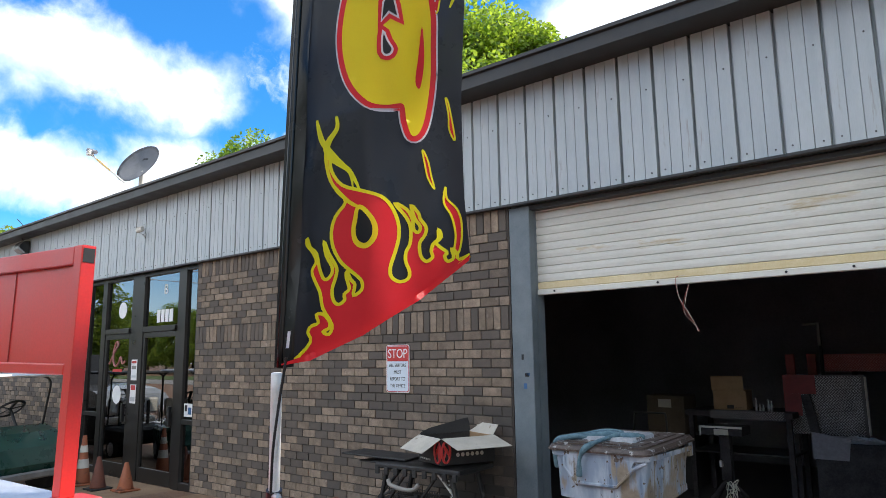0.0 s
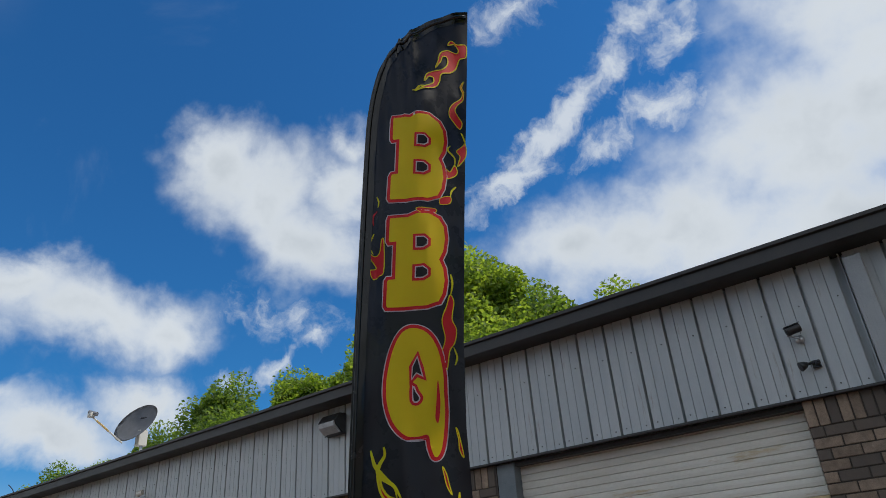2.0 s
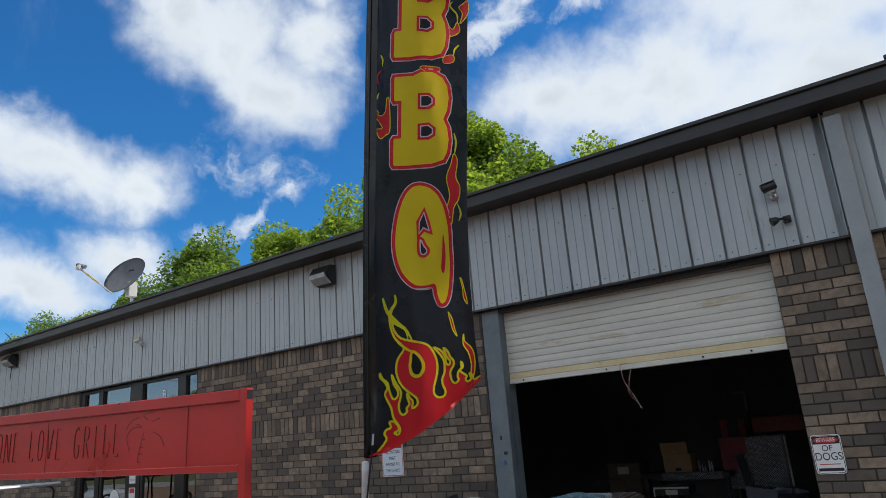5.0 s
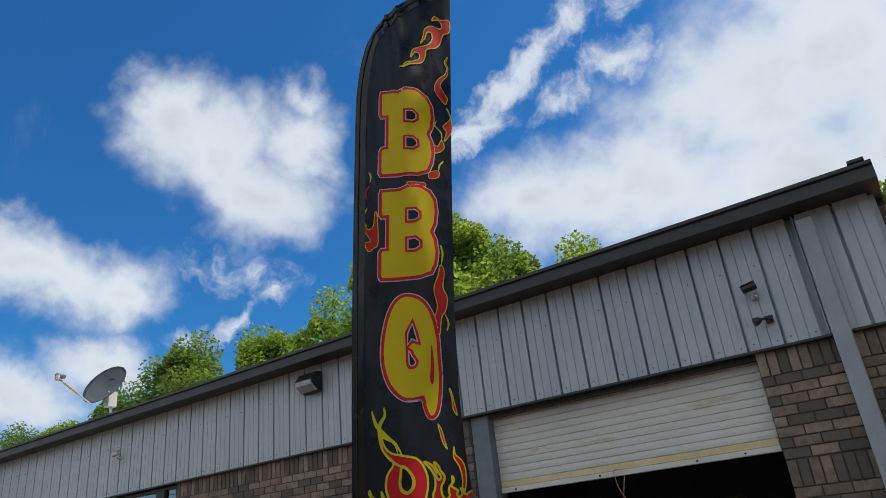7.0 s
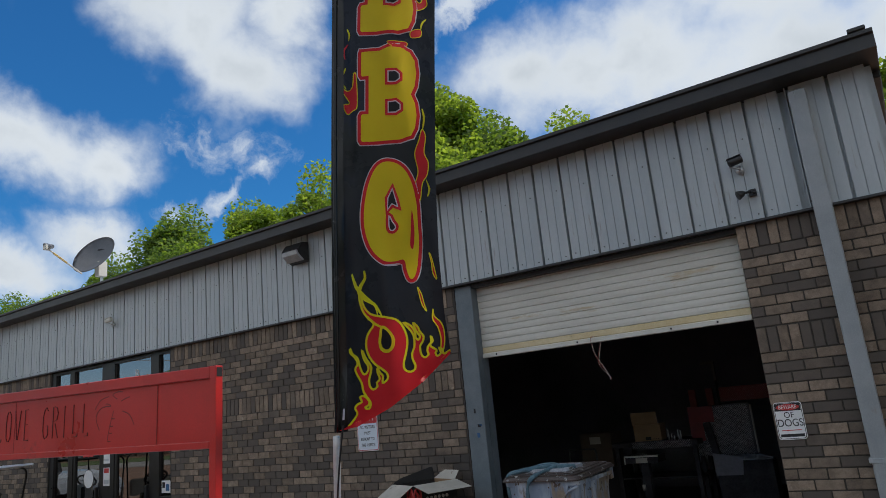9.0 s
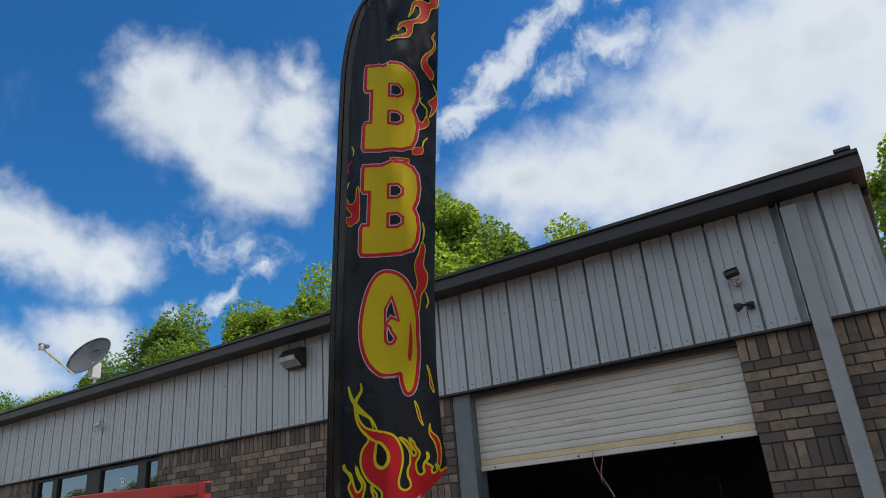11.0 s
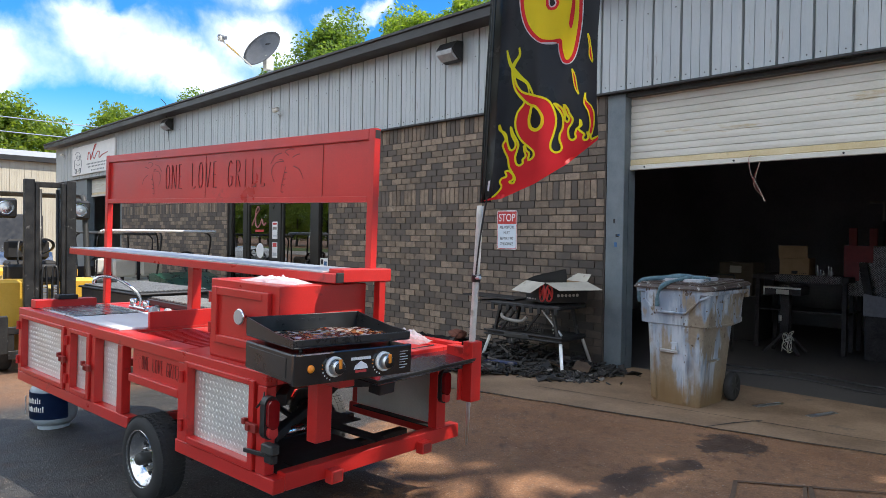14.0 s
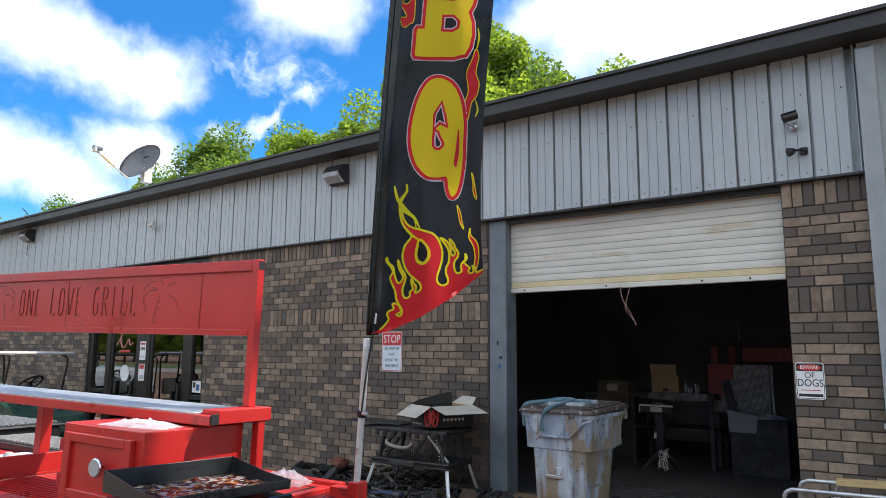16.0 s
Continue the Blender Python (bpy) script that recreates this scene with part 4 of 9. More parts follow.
structure("trim_rake", box((EAST + 0.002, 5.222, 3.83), (EAST + 0.06, 17.0, 4.10), bevel=0.01), TRIM)
structure("roof", prism([(5.0, 4.02), (17.0, 4.5), (17.0, 4.55), (5.0, 4.09)], EAST - WEST, None, Matrix(((0, 0, 1, WEST), (1, 0, 0, 0), (0, 1, 0, 0), (0, 0, 0, 1)))), ASPHALT_ROOF)
structure("wall_east", box((EAST - 0.2, 5.204, -0.4), (EAST, 17.0, 4.0)), SIDING)
structure("wall_north", box((WEST, 16.8, -0.6), (EAST, 17.0, 4.2)), SIDING)
structure("wall_west", box((WEST, 5.204, -0.6), (WEST + 0.2, 16.8, 4.1)), SIDING)
structure("ceiling", box((WEST + 0.2, 5.21, 3.70), (EAST - 0.2, 16.7, 3.78)), SHOP_WALL)

brick_wall("wall_brick_main", -8.36, -3.375, -0.05, "brown brick wall with two soldier courses", lambda x, z: x > -5.6 and z > 0.9)
brick_wall("wall_brick_pier", -0.495, EAST, -0.02, "brown brick pier beside the open bay", lambda x, z: True)
brick_wall("wall_brick_office", -17.5, -11.78, -0.3, "brown brick wall beside the office door")
structure("wall_far_pier", box((WEST, WALL_Y, -0.6), (-20.25, WALL_Y + 0.2, TOP_BRICK)), STEEL_JAMB)

# the open bay: steel jamb, roll door, shop behind
bm = box((-3.372, 5.012, -0.01), (-3.165, 5.10, TOP_BRICK - 0.014), bevel=0.006)
box((-3.20, 5.10, -0.01), (-3.165, 5.22, TOP_BRICK - 0.014), bm)
jamb = structure("trim_steel_jamb", bm, STEEL_JAMB, label="blue-grey painted steel door jamb with scraps of tape")
for x, z, w, h, mt in ((-3.25, 1.36, 0.035, 0.03, INK), (-3.28, 1.50, 0.02, 0.045, INK), (-3.265, 1.26, 0.03, 0.045, BLUE_TAPE), (-3.235, 1.37, 0.03, 0.02, BLUE_TAPE)):
    part("tape_scrap", box((x, 5.008, z), (x + w, 5.0118, z + h)), mt, jamb)
structure("trim_bay_head", box((-3.165, 5.03, TOP_BRICK - 0.05), (-0.497, 5.22, TOP_BRICK - 0.013)), TRIM)


def roll_door(name, x0, x1, y, z0, z1, label):
    door = thing(name, label, "roll door", kind="structure")
    slat, k, z = 0.068, 0, z0 + 0.11
    bm = box((x0, y - 0.022, z0), (x1, y + 0.02, z0 + 0.048), bevel=0.005)
    part("bottom_bar", bm, DOOR_WHITE, door)
    bm = box((x0, y - 0.012, z0 + 0.049), (x1, y + 0.012, z0 + 0.108), bevel=0.006)
    part("slat", bm, DOOR_YELLOW, door, "yellowed lowest slat")
    while z < z1:
        top = min(z + slat, z1)
        bm = bmesh.new()
        prof = [(y - 0.007, z), (y - 0.011, z + 0.004), (y - 0.014, z + slat * 0.45), (y - 0.011, z + slat - 0.006), (y - 0.006, z + slat - 0.002), (y + 0.012, z + slat - 0.003), (y + 0.012, z)]
        prism([(a, min(b, top)) for a, b in prof], x1 - x0, bm, Matrix(((0, 0, 1, x0), (1, 0, 0, 0), (0, 1, 0, 0), (0, 0, 0, 1))))
        part("slat", bm, DOOR_WHITE, door)
        z += slat
    return door


bay = roll_door("door_bay", -3.235, -0.52, 5.14, 2.045, 2.80, "half-raised white steel roll door with a yellowed hem")
for x in (-3.0, -2.1, -1.2, -0.8):
    part("bolt", tube((x, 5.112, 2.07), (x, 5.12, 2.07), 0.009, None, 8), INK, bay)
pull = thing("pull_cord", "thin red and white cord looped from the roll door", "cord")
for off, mt in ((0.0, RED_DARK), (0.012, CARTON_GREY)):
    pts = spline([(-1.88, 5.10, 2.10), (-1.95 + off, 5.09, 2.09), (-1.94, 5.095, 1.96), (-1.89 + off, 5.09, 1.84), (-1.83, 5.10, 1.74), (-1.80 - off, 5.09, 1.69), (-1.82, 5.10, 1.72), (-1.90, 5.095, 1.82), (-1.905 + off, 5.09, 1.90), (-1.86, 5.10, 2.04)], 5, False)
    part("cord_strand", hose(pts, 0.0019, None, 6), mt, pull)

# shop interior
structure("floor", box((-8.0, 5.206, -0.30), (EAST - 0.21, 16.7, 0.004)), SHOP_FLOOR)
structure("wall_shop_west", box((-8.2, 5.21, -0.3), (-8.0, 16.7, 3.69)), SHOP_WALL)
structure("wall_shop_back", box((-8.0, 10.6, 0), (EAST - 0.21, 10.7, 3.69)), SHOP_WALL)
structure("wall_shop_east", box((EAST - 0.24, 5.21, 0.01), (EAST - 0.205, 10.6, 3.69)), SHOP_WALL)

# the far bay, and the wall between
structure("wall_far_bay_dark", box((-20.2, 7.0, -0.6), (-17.55, 7.1, 3.6)), SHOP_WALL)
roll_door("door_far_bay", -20.2, -17.55, 5.12, 2.32, 2.80, "raised white steel roll door of a distant bay")
structure("trim_far_jamb", box((-17.62, 5.01, -0.5), (-17.5, 5.2, TOP_BRICK - 0.02)), STEEL_JAMB)


# ---- office storefront ----
def storefront():
    front = thing("door_office", "dark bronze aluminium storefront with two glass doors", "storefront", kind="structure")
    y0, y1, foot, head = 5.03, 5.11, -0.145, 2.815

    def frame_piece(name, x0, x1, z0, z1, deep=0.0, parent=front):
        return part(name, box((x0, y0 + deep, z0), (x1, y1 + deep, z1), bevel=0.003), FRAME_BRONZE, parent)

    for x0, x1 in ((-11.78, -11.66), (-11.20, -11.06), (-10.22, -9.86), (-8.90, -8.70), (-8.43, -8.36)):
        frame_piece("mullion", x0, x1, foot, head)
    xs = [(-11.66, -11.20), (-11.06, -10.22), (-9.86, -8.90), (-8.70, -8.43)]
    for x0, x1 in xs:
        frame_piece("head", x0, x1, head - 0.05, head, 0.002)
    for x0, x1 in (xs[0], xs[3]):
        frame_piece("sill", x0, x1, foot, foot + 0.10, 0.002)
        frame_piece("rail", x0, x1, 0.70, 0.76, 0.002)
    for x0, x1 in xs[1:3]:
        frame_piece("transom_bar", x0, x1, 1.95, 2.03, 0.002)

    def pane(x0, x1, z0, z1, parent=front, y=5.07):
        ob = part("pane", box((x0, y, z0), (x1, y + 0.008, z1)), GLASS, parent)
        ob.visible_shadow = False

    for x0, x1 in xs[1:3]:
        pane(x0, x1, 2.03, head - 0.05)
    for x0, x1 in (xs[0], xs[3]):
        pane(x0, x1, 0.76, head - 0.05)
        pane(x0, x1, foot + 0.10, 0.70)
    for x0, x1, hand in ((-11.06, -10.22, -10.30), (-9.86, -8.90, -8.97)):
        leaf = part("door_leaf", box((x0 + 0.004, y0 + 0.012, foot + 0.01), (x0 + 0.058, y1 - 0.01, 1.945), bevel=0.003), FRAME_BRONZE, front)
        for a, b, c, d in ((x1 - 0.058, x1 - 0.004, foot + 0.01, 1.945), (x0 + 0.058, x1 - 0.058, foot + 0.01, foot + 0.20), (x0 + 0.058, x1 - 0.058, 1.87, 1.945)):
            part("stile", box((a, y0 + 0.012, c), (b, y1 - 0.01, d), bevel=0.003), FRAME_BRONZE, leaf)
        pane(x0 + 0.058, x1 - 0.058, foot + 0.20, 1.87, leaf, 5.066)
        part("door_handle", box((hand - 0.02, 4.985, 0.66), (hand + 0.025, 5.035, 0.92), bevel=0.006), BLACK, leaf)
        part("closer", box((x1 - 0.10, 5.0, 1.955), (x1 - 0.01, 5.03, 2.02), bevel=0.004), BLACK, front)
    # vinyl on the glass
    disc = lathe([(0.125, 0), (0.125, 0.002)], None, 28)
    ob = part("sticker", disc, WHITE, front, "round white sticker")
    ob.matrix_basis = facing(-10.58, 5.066, 2.31)
    ob = part("sticker", lathe([(0.135, 0), (0.135, 0.002)], None, 28), WHITE, front, "round white sticker")
    ob.matrix_basis = facing(-10.62, 5.062, 1.04)
    lettering("suite_letter", "B", 0.20, WHITE, front, facing(-9.31, 5.066, 2.54), "white vinyl letter")
    for k in range(4):
        part("number_bar", box((-9.53 + k * 0.115, 5.064, 2.08), (-9.44 + k * 0.115, 5.068, 2.26)), WHITE, front, "white vinyl bar")
    for z0, z1, mt in ((1.26, 1.56, WHITE), (0.93, 1.20, WHITE)):
        part("notice", box((-10.13, 5.024, z0), (-9.96, 5.028, z1)), mt, front, "white paper notice")
    for z0, z1, mt in ((1.505, 1.54, SIGN_RED), (1.42, 1.47, SEAT), (1.30, 1.33, SHELF_TOP), (1.12, 1.19, SIGN_RED), (0.96, 1.02, SHELF_TOP)):
        part("notice_print", box((-10.11, 5.0225, z0), (-9.98, 5.0238, z1)), mt, front)
    part("notice", box((-8.68, 5.060, 0.80), (-8.47, 5.064, 0.97)), WHITE, front, "white card notice")
    part("notice_print", box((-8.66, 5.058, 0.87), (-8.60, 5.0595, 0.95)), INK, front)
    part("notice_print", box((-8.58, 5.058, 0.83), (-8.50, 5.0595, 0.92)), BLUE_TAPE, front)
    # a looping red and white emblem on the left leaf
    loop = spline([(-10.92, 1.50), (-10.82, 1.62), (-10.73, 1.72), (-10.66, 1.78), (-10.70, 1.84), (-10.78, 1.74), (-10.80, 1.56), (-10.72, 1.46), (-10.62, 1.52), (-10.56, 1.60), (-10.50, 1.50), (-10.42, 1.54)], 5, False)
    part("emblem", hose([(p.x, 5.062, p.y) for p in loop], 0.012, None, 6), surface("pink_vinyl", (0.40, 0.14, 0.13), (0.52, 0.22, 0.2), 0.5), front, "curled pink vinyl emblem")
    part("emblem_bar", box((-10.80, 5.062, 1.38), (-10.50, 5.0635, 1.42)), SIGN_RED, front)


storefront()
structure("wall_office_back", box((-12.2, 8.0, -0.3), (-8.2, 8.1, 3.69)), SHOP_WALL)
structure("wall_office_west", box((-12.3, 5.21, -0.3), (-12.2, 8.1, 3.69)), SHOP_WALL)
structure("floor_office", box((-12.2, 5.12, -0.3), (-8.2, 8.0, -0.15)), SHOP_FLOOR)


# ---- fixtures on the front ----
def downspout():
    pipe = thing("downspout", "pale grey square metal downspout with fine flutes", "downspout")
    bm = box((0.115, 4.86, 0.02), (0.245, 4.955, 3.80), bevel=0.008)
    part("pipe", bm, SPOUT, pipe)
    for k in range(5):
        part("flute", box((0.128 + k * 0.022, 4.855, 0.05), (0.140 + k * 0.022, 4.862, 3.78)), SPOUT, pipe)
    for z in (0.9,):
        part("strap", box((0.10, 4.85, z), (0.26, 4.99, z + 0.035), bevel=0.003), SPOUT, pipe)


downspout()


def flat_sign(name, x, z, wide, high, label):
    sign = thing(name, label, "sign")
    r = 0.025
    outline = [(cx + r * math.cos(a), cy + r * math.sin(a)) for cx, cy, s in ((wide / 2 - r, high / 2 - r, 0), (-wide / 2 + r, high / 2 - r, 1), (-wide / 2 + r, -high / 2 + r, 2), (wide / 2 - r, -high / 2 + r, 3)) for a in [(s + j / 5) * math.pi / 2 for j in range(6)]]
    sign.matrix_world = facing(x, WALL_Y - 0.004, z)
    part("plate", prism(outline, 0.006), WHITE, sign)
    return sign, outline


stop, outline = flat_sign("stop_sign", -4.70, 1.428, 0.305, 0.457, "white metal visitor sign with a red stop band")
part("border", prism([(x * 0.965, y * 0.975) for x, y in outline], 0.0068), SIGN_RED, stop)
part("panel", prism([(x * 0.925, y * 0.945) for x, y in outline], 0.0075), surface("sign_blue_white", (0.58, 0.66, 0.74), (0.66, 0.73, 0.80), 0.45), stop)
part("band", box((-0.138, 0.070, 0), (0.138, 0.212, 0.0085)), SIGN_RED, stop)
lettering("word", "STOP", 0.125, WHITE, stop, Matrix.Translation((0, 0.140, 0.0090)), squeeze=0.86)
for k, words in enumerate(("ALL VISITORS", "MUST", "REPORT TO", "THE OFFICE")):
    lettering("words", words, 0.047, INK, stop, Matrix.Translation((0, 0.030 - k * 0.065, 0.0080)), squeeze=0.80)
for y in (0.215, -0.215):
    part("screw", tube((0, y, 0.004), (0, y, 0.011), 0.006, None, 8), GALV, stop)

dogs, outline = flat_sign("dog_sign", -0.378, 1.224, 0.205, 0.285, "white metal warning sign with a red oval")
part("border", prism([(x * 0.955, y * 0.965) for x, y in outline], 0.0065), INK, dogs)
part("panel", prism([(x * 0.915, y * 0.935) for x, y in outline], 0.0072), WHITE, dogs)
part("band", box((-0.092, 0.075, 0), (0.092, 0.131, 0.0080)), INK, dogs)
part("oval", prism([(0.084 * math.cos(a), 0.103 + 0.024 * math.sin(a)) for a in [k * math.pi / 14 for k in range(28)]], 0.0088), SIGN_RED, dogs)
lettering("word", "BEWARE", 0.042, WHITE, dogs, Matrix.Translation((0, 0.103, 0.0092)), squeeze=0.80)
lettering("word", "OF", 0.062, INK, dogs, Matrix.Translation((0, 0.042, 0.0078)), squeeze=0.95)
lettering("word", "DOGS", 0.080, INK, dogs, Matrix.Translation((0, -0.018, 0.0078)), squeeze=0.84)
part("print_bar", box((-0.07, -0.075, 0), (0.07, -0.069, 0.0080)), SIGN_RED, dogs)
part("print_bar", box((-0.085, -0.122, 0), (0.085, -0.100, 0.0080)), INK, dogs)


def bullet_camera(x, z, way, label, body=GREY_COAT):
    cam_thing = thing("security_camera", label, "camera", Matrix.Translation((x, WALL_Y - 0.05, z)) @ Matrix.Scale(0.8, 4))
    part("base", lathe([(0.045, 0), (0.045, 0.012), (0.020, 0.03)], None, 20, pose(0, 0.0, -0.07, 90)), GALV, cam_thing, smooth=True)
    part("arm", hose(spline([(0, -0.02, -0.07), (0.0, -0.06, -0.065), (way[0] * 0.1, -0.085, -0.02)], 4, False), 0.011, None, 8), GALV, cam_thing, smooth=True)
    d = Vector(way).normalized()
    c = Vector((0, -0.09, 0.02))
    barrel = part("barrel", tube(c - d * 0.050, c + d * 0.085, 0.043, None, 20), body, cam_thing, smooth=False)
    part("hood", bar(c - d * 0.05 + Vector((0, 0, 0.045)), c + d * 0.105 + Vector((0, 0, 0.045)), 0.064, 0.006, None, 0.002), body, cam_thing)
    part("lens", tube(c + d * 0.086, c + d * 0.09, 0.028, None, 16), BLACK, cam_thing)


bullet_camera(-0.36, 3.335, (-0.9, -0.35, -0.25), "dark bullet camera on a white wall mount", BLACK)
bullet_camera(-9.78, 3.43, (-0.95, -0.25, -0.15), "small pale bullet camera on the siding", CREAM)
bullet_camera(-22.2, 3.62, (-0.95, -0.25, -0.15), "small pale bullet camera near the wall corner", CREAM)
spot = thing("sensor_lamp", "small black flood lamp fixed to the siding", "lamp", Matrix.Translation((-0.33, WALL_Y - 0.05, 3.065)) @ Matrix.Scale(0.80, 4))
part("head", lathe([(0.014, -0.03), (0.034, 0.0), (0.048, 0.05), (0.046, 0.052), (0.0, 0.046)], None, 18, pose(-0.05, -0.07, 0.0, 110, 0, -60)), BLACK, spot, smooth=True)
part("neck", hose([(0.02, 0, 0.01), (0.01, -0.03, 0.01), (-0.02, -0.055, 0.005)], 0.014, None, 8), BLACK, spot)
part("box", box((0.0, -0.012, -0.035), (0.075, 0.02, 0.04), bevel=0.006), BLACK, spot)
part("sensor", lathe([(0.022, 0), (0.02, 0.016), (0.0, 0.022)], None, 14, pose(0.055, -0.012, 0.0, 90)), BLACK, spot, smooth=True)


def wall_pack(x, z, label, cable):
    lamp = thing("wall_lamp", label, "lamp", Matrix.Translation((x, WALL_Y - 0.052, z)))
    bm = bmesh.new()
    prism([(0, 0.13), (-0.10, 0.12), (-0.17, 0.03), (-0.15, -0.02), (-0.05, -0.10), (0, -0.12)], 0.30, bm, Matrix(((0, 0, 1, -0.15), (1, 0, 0, 0), (0, 1, 0, 0), (0, 0, 0, 1))))
    part("housing", bm, BLACK, lamp)
    bm = bmesh.new()
    prism([(-0.174, 0.022), (-0.154, -0.024), (-0.06, -0.098), (-0.09, -0.11), (-0.178, -0.04), (-0.188, 0.01)], 0.26, bm, Matrix(((0, 0, 1, -0.13), (1, 0, 0, 0), (0, 1, 0, 0), (0, 0, 0, 1))))
    part("lens", bm, LAMP_GLASS, lamp, "dusty pale lens")
    if cable:
        part("cable", hose(spline([(-0.02, -0.05, 0.12), (-0.10, -0.10, 0.30), (0.06, -0.12, 0.42), (-0.02, -0.20, 0.55)], 5, False), 0.008, None, 6), BLACK, lamp)
        part("cable", hose(spline([(0.05, -0.06, -0.1), (0.07, -0.07, -0.25), (0.03, -0.06, -0.38)], 5, False), 0.007, None, 6), BLACK, lamp)


wall_pack(-5.58, 3.64, "black wall-pack lamp with a dusty lens", False)
wall_pack(-14.38, 3.69, "black wall-pack lamp with loose cables", True)

board = thing("shop_board", "white sign board with a faded red and grey emblem", "sign", Matrix.Translation((-19.6, WALL_Y - 0.05, 3.35)))
part("panel", box((-1.78, -0.02, -0.40), (1.78, 0.024, 0.40), bevel=0.006), WHITE, board)
loop = spline([(-0.35, -0.02), (-0.28, 0.18), (-0.12, 0.10), (-0.10, -0.04), (0.05, 0.14), (0.30, 0.30), (0.36, 0.36), (0.22, 0.32), (0.08, 0.10), (0.20, -0.02), (0.42, 0.12), (0.62, 0.14), (0.60, -0.02), (0.85, 0.04), (1.25, 0.08)], 6, False)
part("emblem", hose([(p.x, -0.024, p.y) for p in loop], 0.011, None, 6), SIGN_RED, board, "curled red emblem")
for pts in ([(-1.50, 0.20), (-1.30, 0.26), (-1.05, 0.20), (-0.95, 0.02)], [(-1.56, -0.20), (-1.54, 0.02), (-1.42, 0.06), (-1.30, 0.18)], [(-1.56, -0.20), (-1.30, -0.28), (-1.0, -0.24), (-0.90, -0.10), (-0.95, 0.02), (-1.30, 0.02)], [(-1.40, -0.08), (-1.20, -0.12), (-1.02, -0.08)], [(-1.22, 0.02), (-1.24, 0.14), (-1.10, 0.14), (-1.06, 0.02)]):
    part("emblem", hose([(p.x, -0.024, p.y) for p in spline(pts, 5, False)], 0.006, None, 6), STEEL_JAMB, board, "grey outline of a truck")
for x in (-1.42, -1.06):
    part("emblem", hose([(x + 0.07 * math.cos(a), -0.024, -0.28 + 0.07 * math.sin(a)) for a in [q * math.pi / 8 for q in range(17)]], 0.009, None, 6), STEEL_JAMB, board)
for z, a, b in ((-0.14, -0.45, 1.35), (-0.22, -0.35, 1.20), (-0.32, -0.05, 1.10)):
    n = int((b - a) / 0.12)
    for q in range(n):
        part("print_bar", box((a + q * 0.12, -0.0235, z - 0.018), (a + q * 0.12 + 0.065, -0.0205, z + 0.018)), STEEL_JAMB, board)


def dish():
    """Offset satellite dish on the roof edge, facing south."""
    aerial = thing("satellite_dish", "grey oval satellite dish with a yellow-tipped feed arm", "dish", pose(-12.42, 6.05, 5.22))
    way = look((0, 0, 0), (0.256, -0.84, 0.476)) @ Matrix.Rotation(math.pi, 4, "Y") @ Matrix.Scale(1.0, 4)
    bm = bmesh.new()
    rings = []
    for k in range(7):
        f = k / 6
        rings.append([bm.verts.new(way @ Vector((0.47 * f * math.cos(a), 0.45 * f * math.sin(a), -0.09 * (1 - f * f)))) for a in [2 * math.pi * j / 32 for j in range(32)]] if k else [bm.verts.new(way @ Vector((0, 0, -0.09)))])
    for j in range(32):
        bm.faces.new((rings[0][0], rings[1][j], rings[1][(j + 1) % 32]))
        for one, two in zip(rings[1:], rings[2:]):
            bm.faces.new((one[j], two[j], two[(j + 1) % 32], one[(j + 1) % 32]))
    bmesh.ops.solidify(bm, geom=bm.faces[:], thickness=0.012)
    part("reflector", bm, DISH, aerial, smooth=True)
    root, feed = Vector((0.0, -0.22, -0.42)), Vector((-0.36, -0.72, 0.10))
    part("feed_arm", bar(root, feed, 0.03, 0.03, None, 0.004), CREAM, aerial)
    part("arm_sleeve", bar(root.lerp(feed, 0.42), root.lerp(feed, 0.82), 0.036, 0.036, None, 0.004), YELLOW_PALE, aerial, "yellow sleeve")
    part("feed_horn", tube(feed + Vector((-0.06, -0.02, 0.08)), feed + Vector((0.10, 0.06, 0.02)), 0.04, None, 14), DISH, aerial)
    part("feed_box", box((-0.06, -0.05, -0.03), (0.06, 0.05, 0.06), None, 0.008, Matrix.Translation(feed)), CREAM, aerial)
    part("bracket", box((0.02, 0.02, -0.46), (0.16, 0.20, -0.16), None, 0.01), CREAM, aerial)
    part("mast", tube((0.10, 0.12, -1.12), (0.10, 0.12, -0.2), 0.03, None, 12), GALV, aerial)
    part("maker_bar", box((-0.14, 0.06, -0.002), (0.14, 0.10, 0.004), None, 0, way @ Matrix.Translation((0.1, 0.1, -0.075))), INK, aerial)


dish()


# ---- the grill trailer ----
# local axes: -x runs from the tail to the tongue, y from the near side to the far side, z up from the floor rails
TRAILER = Matrix(((0.9948, -0.1004, 0.0182, -1.896), (0.1001, 0.9949, 0.0144, 0.306), (-0.0195, -0.0125, 0.9997, 0.270), (0, 0, 0, 1)))
WIDE, LEN, TOP = 1.18, 2.90, 0.49
trailer = thing("grill_trailer", "red welded steel barbecue trailer with tread-plate cabinet doors", "trailer", TRAILER)


def blk(u0, u1, v0, v1, w0, w1, bevel=0.003, bm=None):
    return box((-u0, v0, w0), (-u1, v1, w1), bm, bevel)


def red(name, *dims, parent=trailer, material=RED, label="", bevel=0.003):
    return part(name, blk(*dims, bevel), material, parent, label)


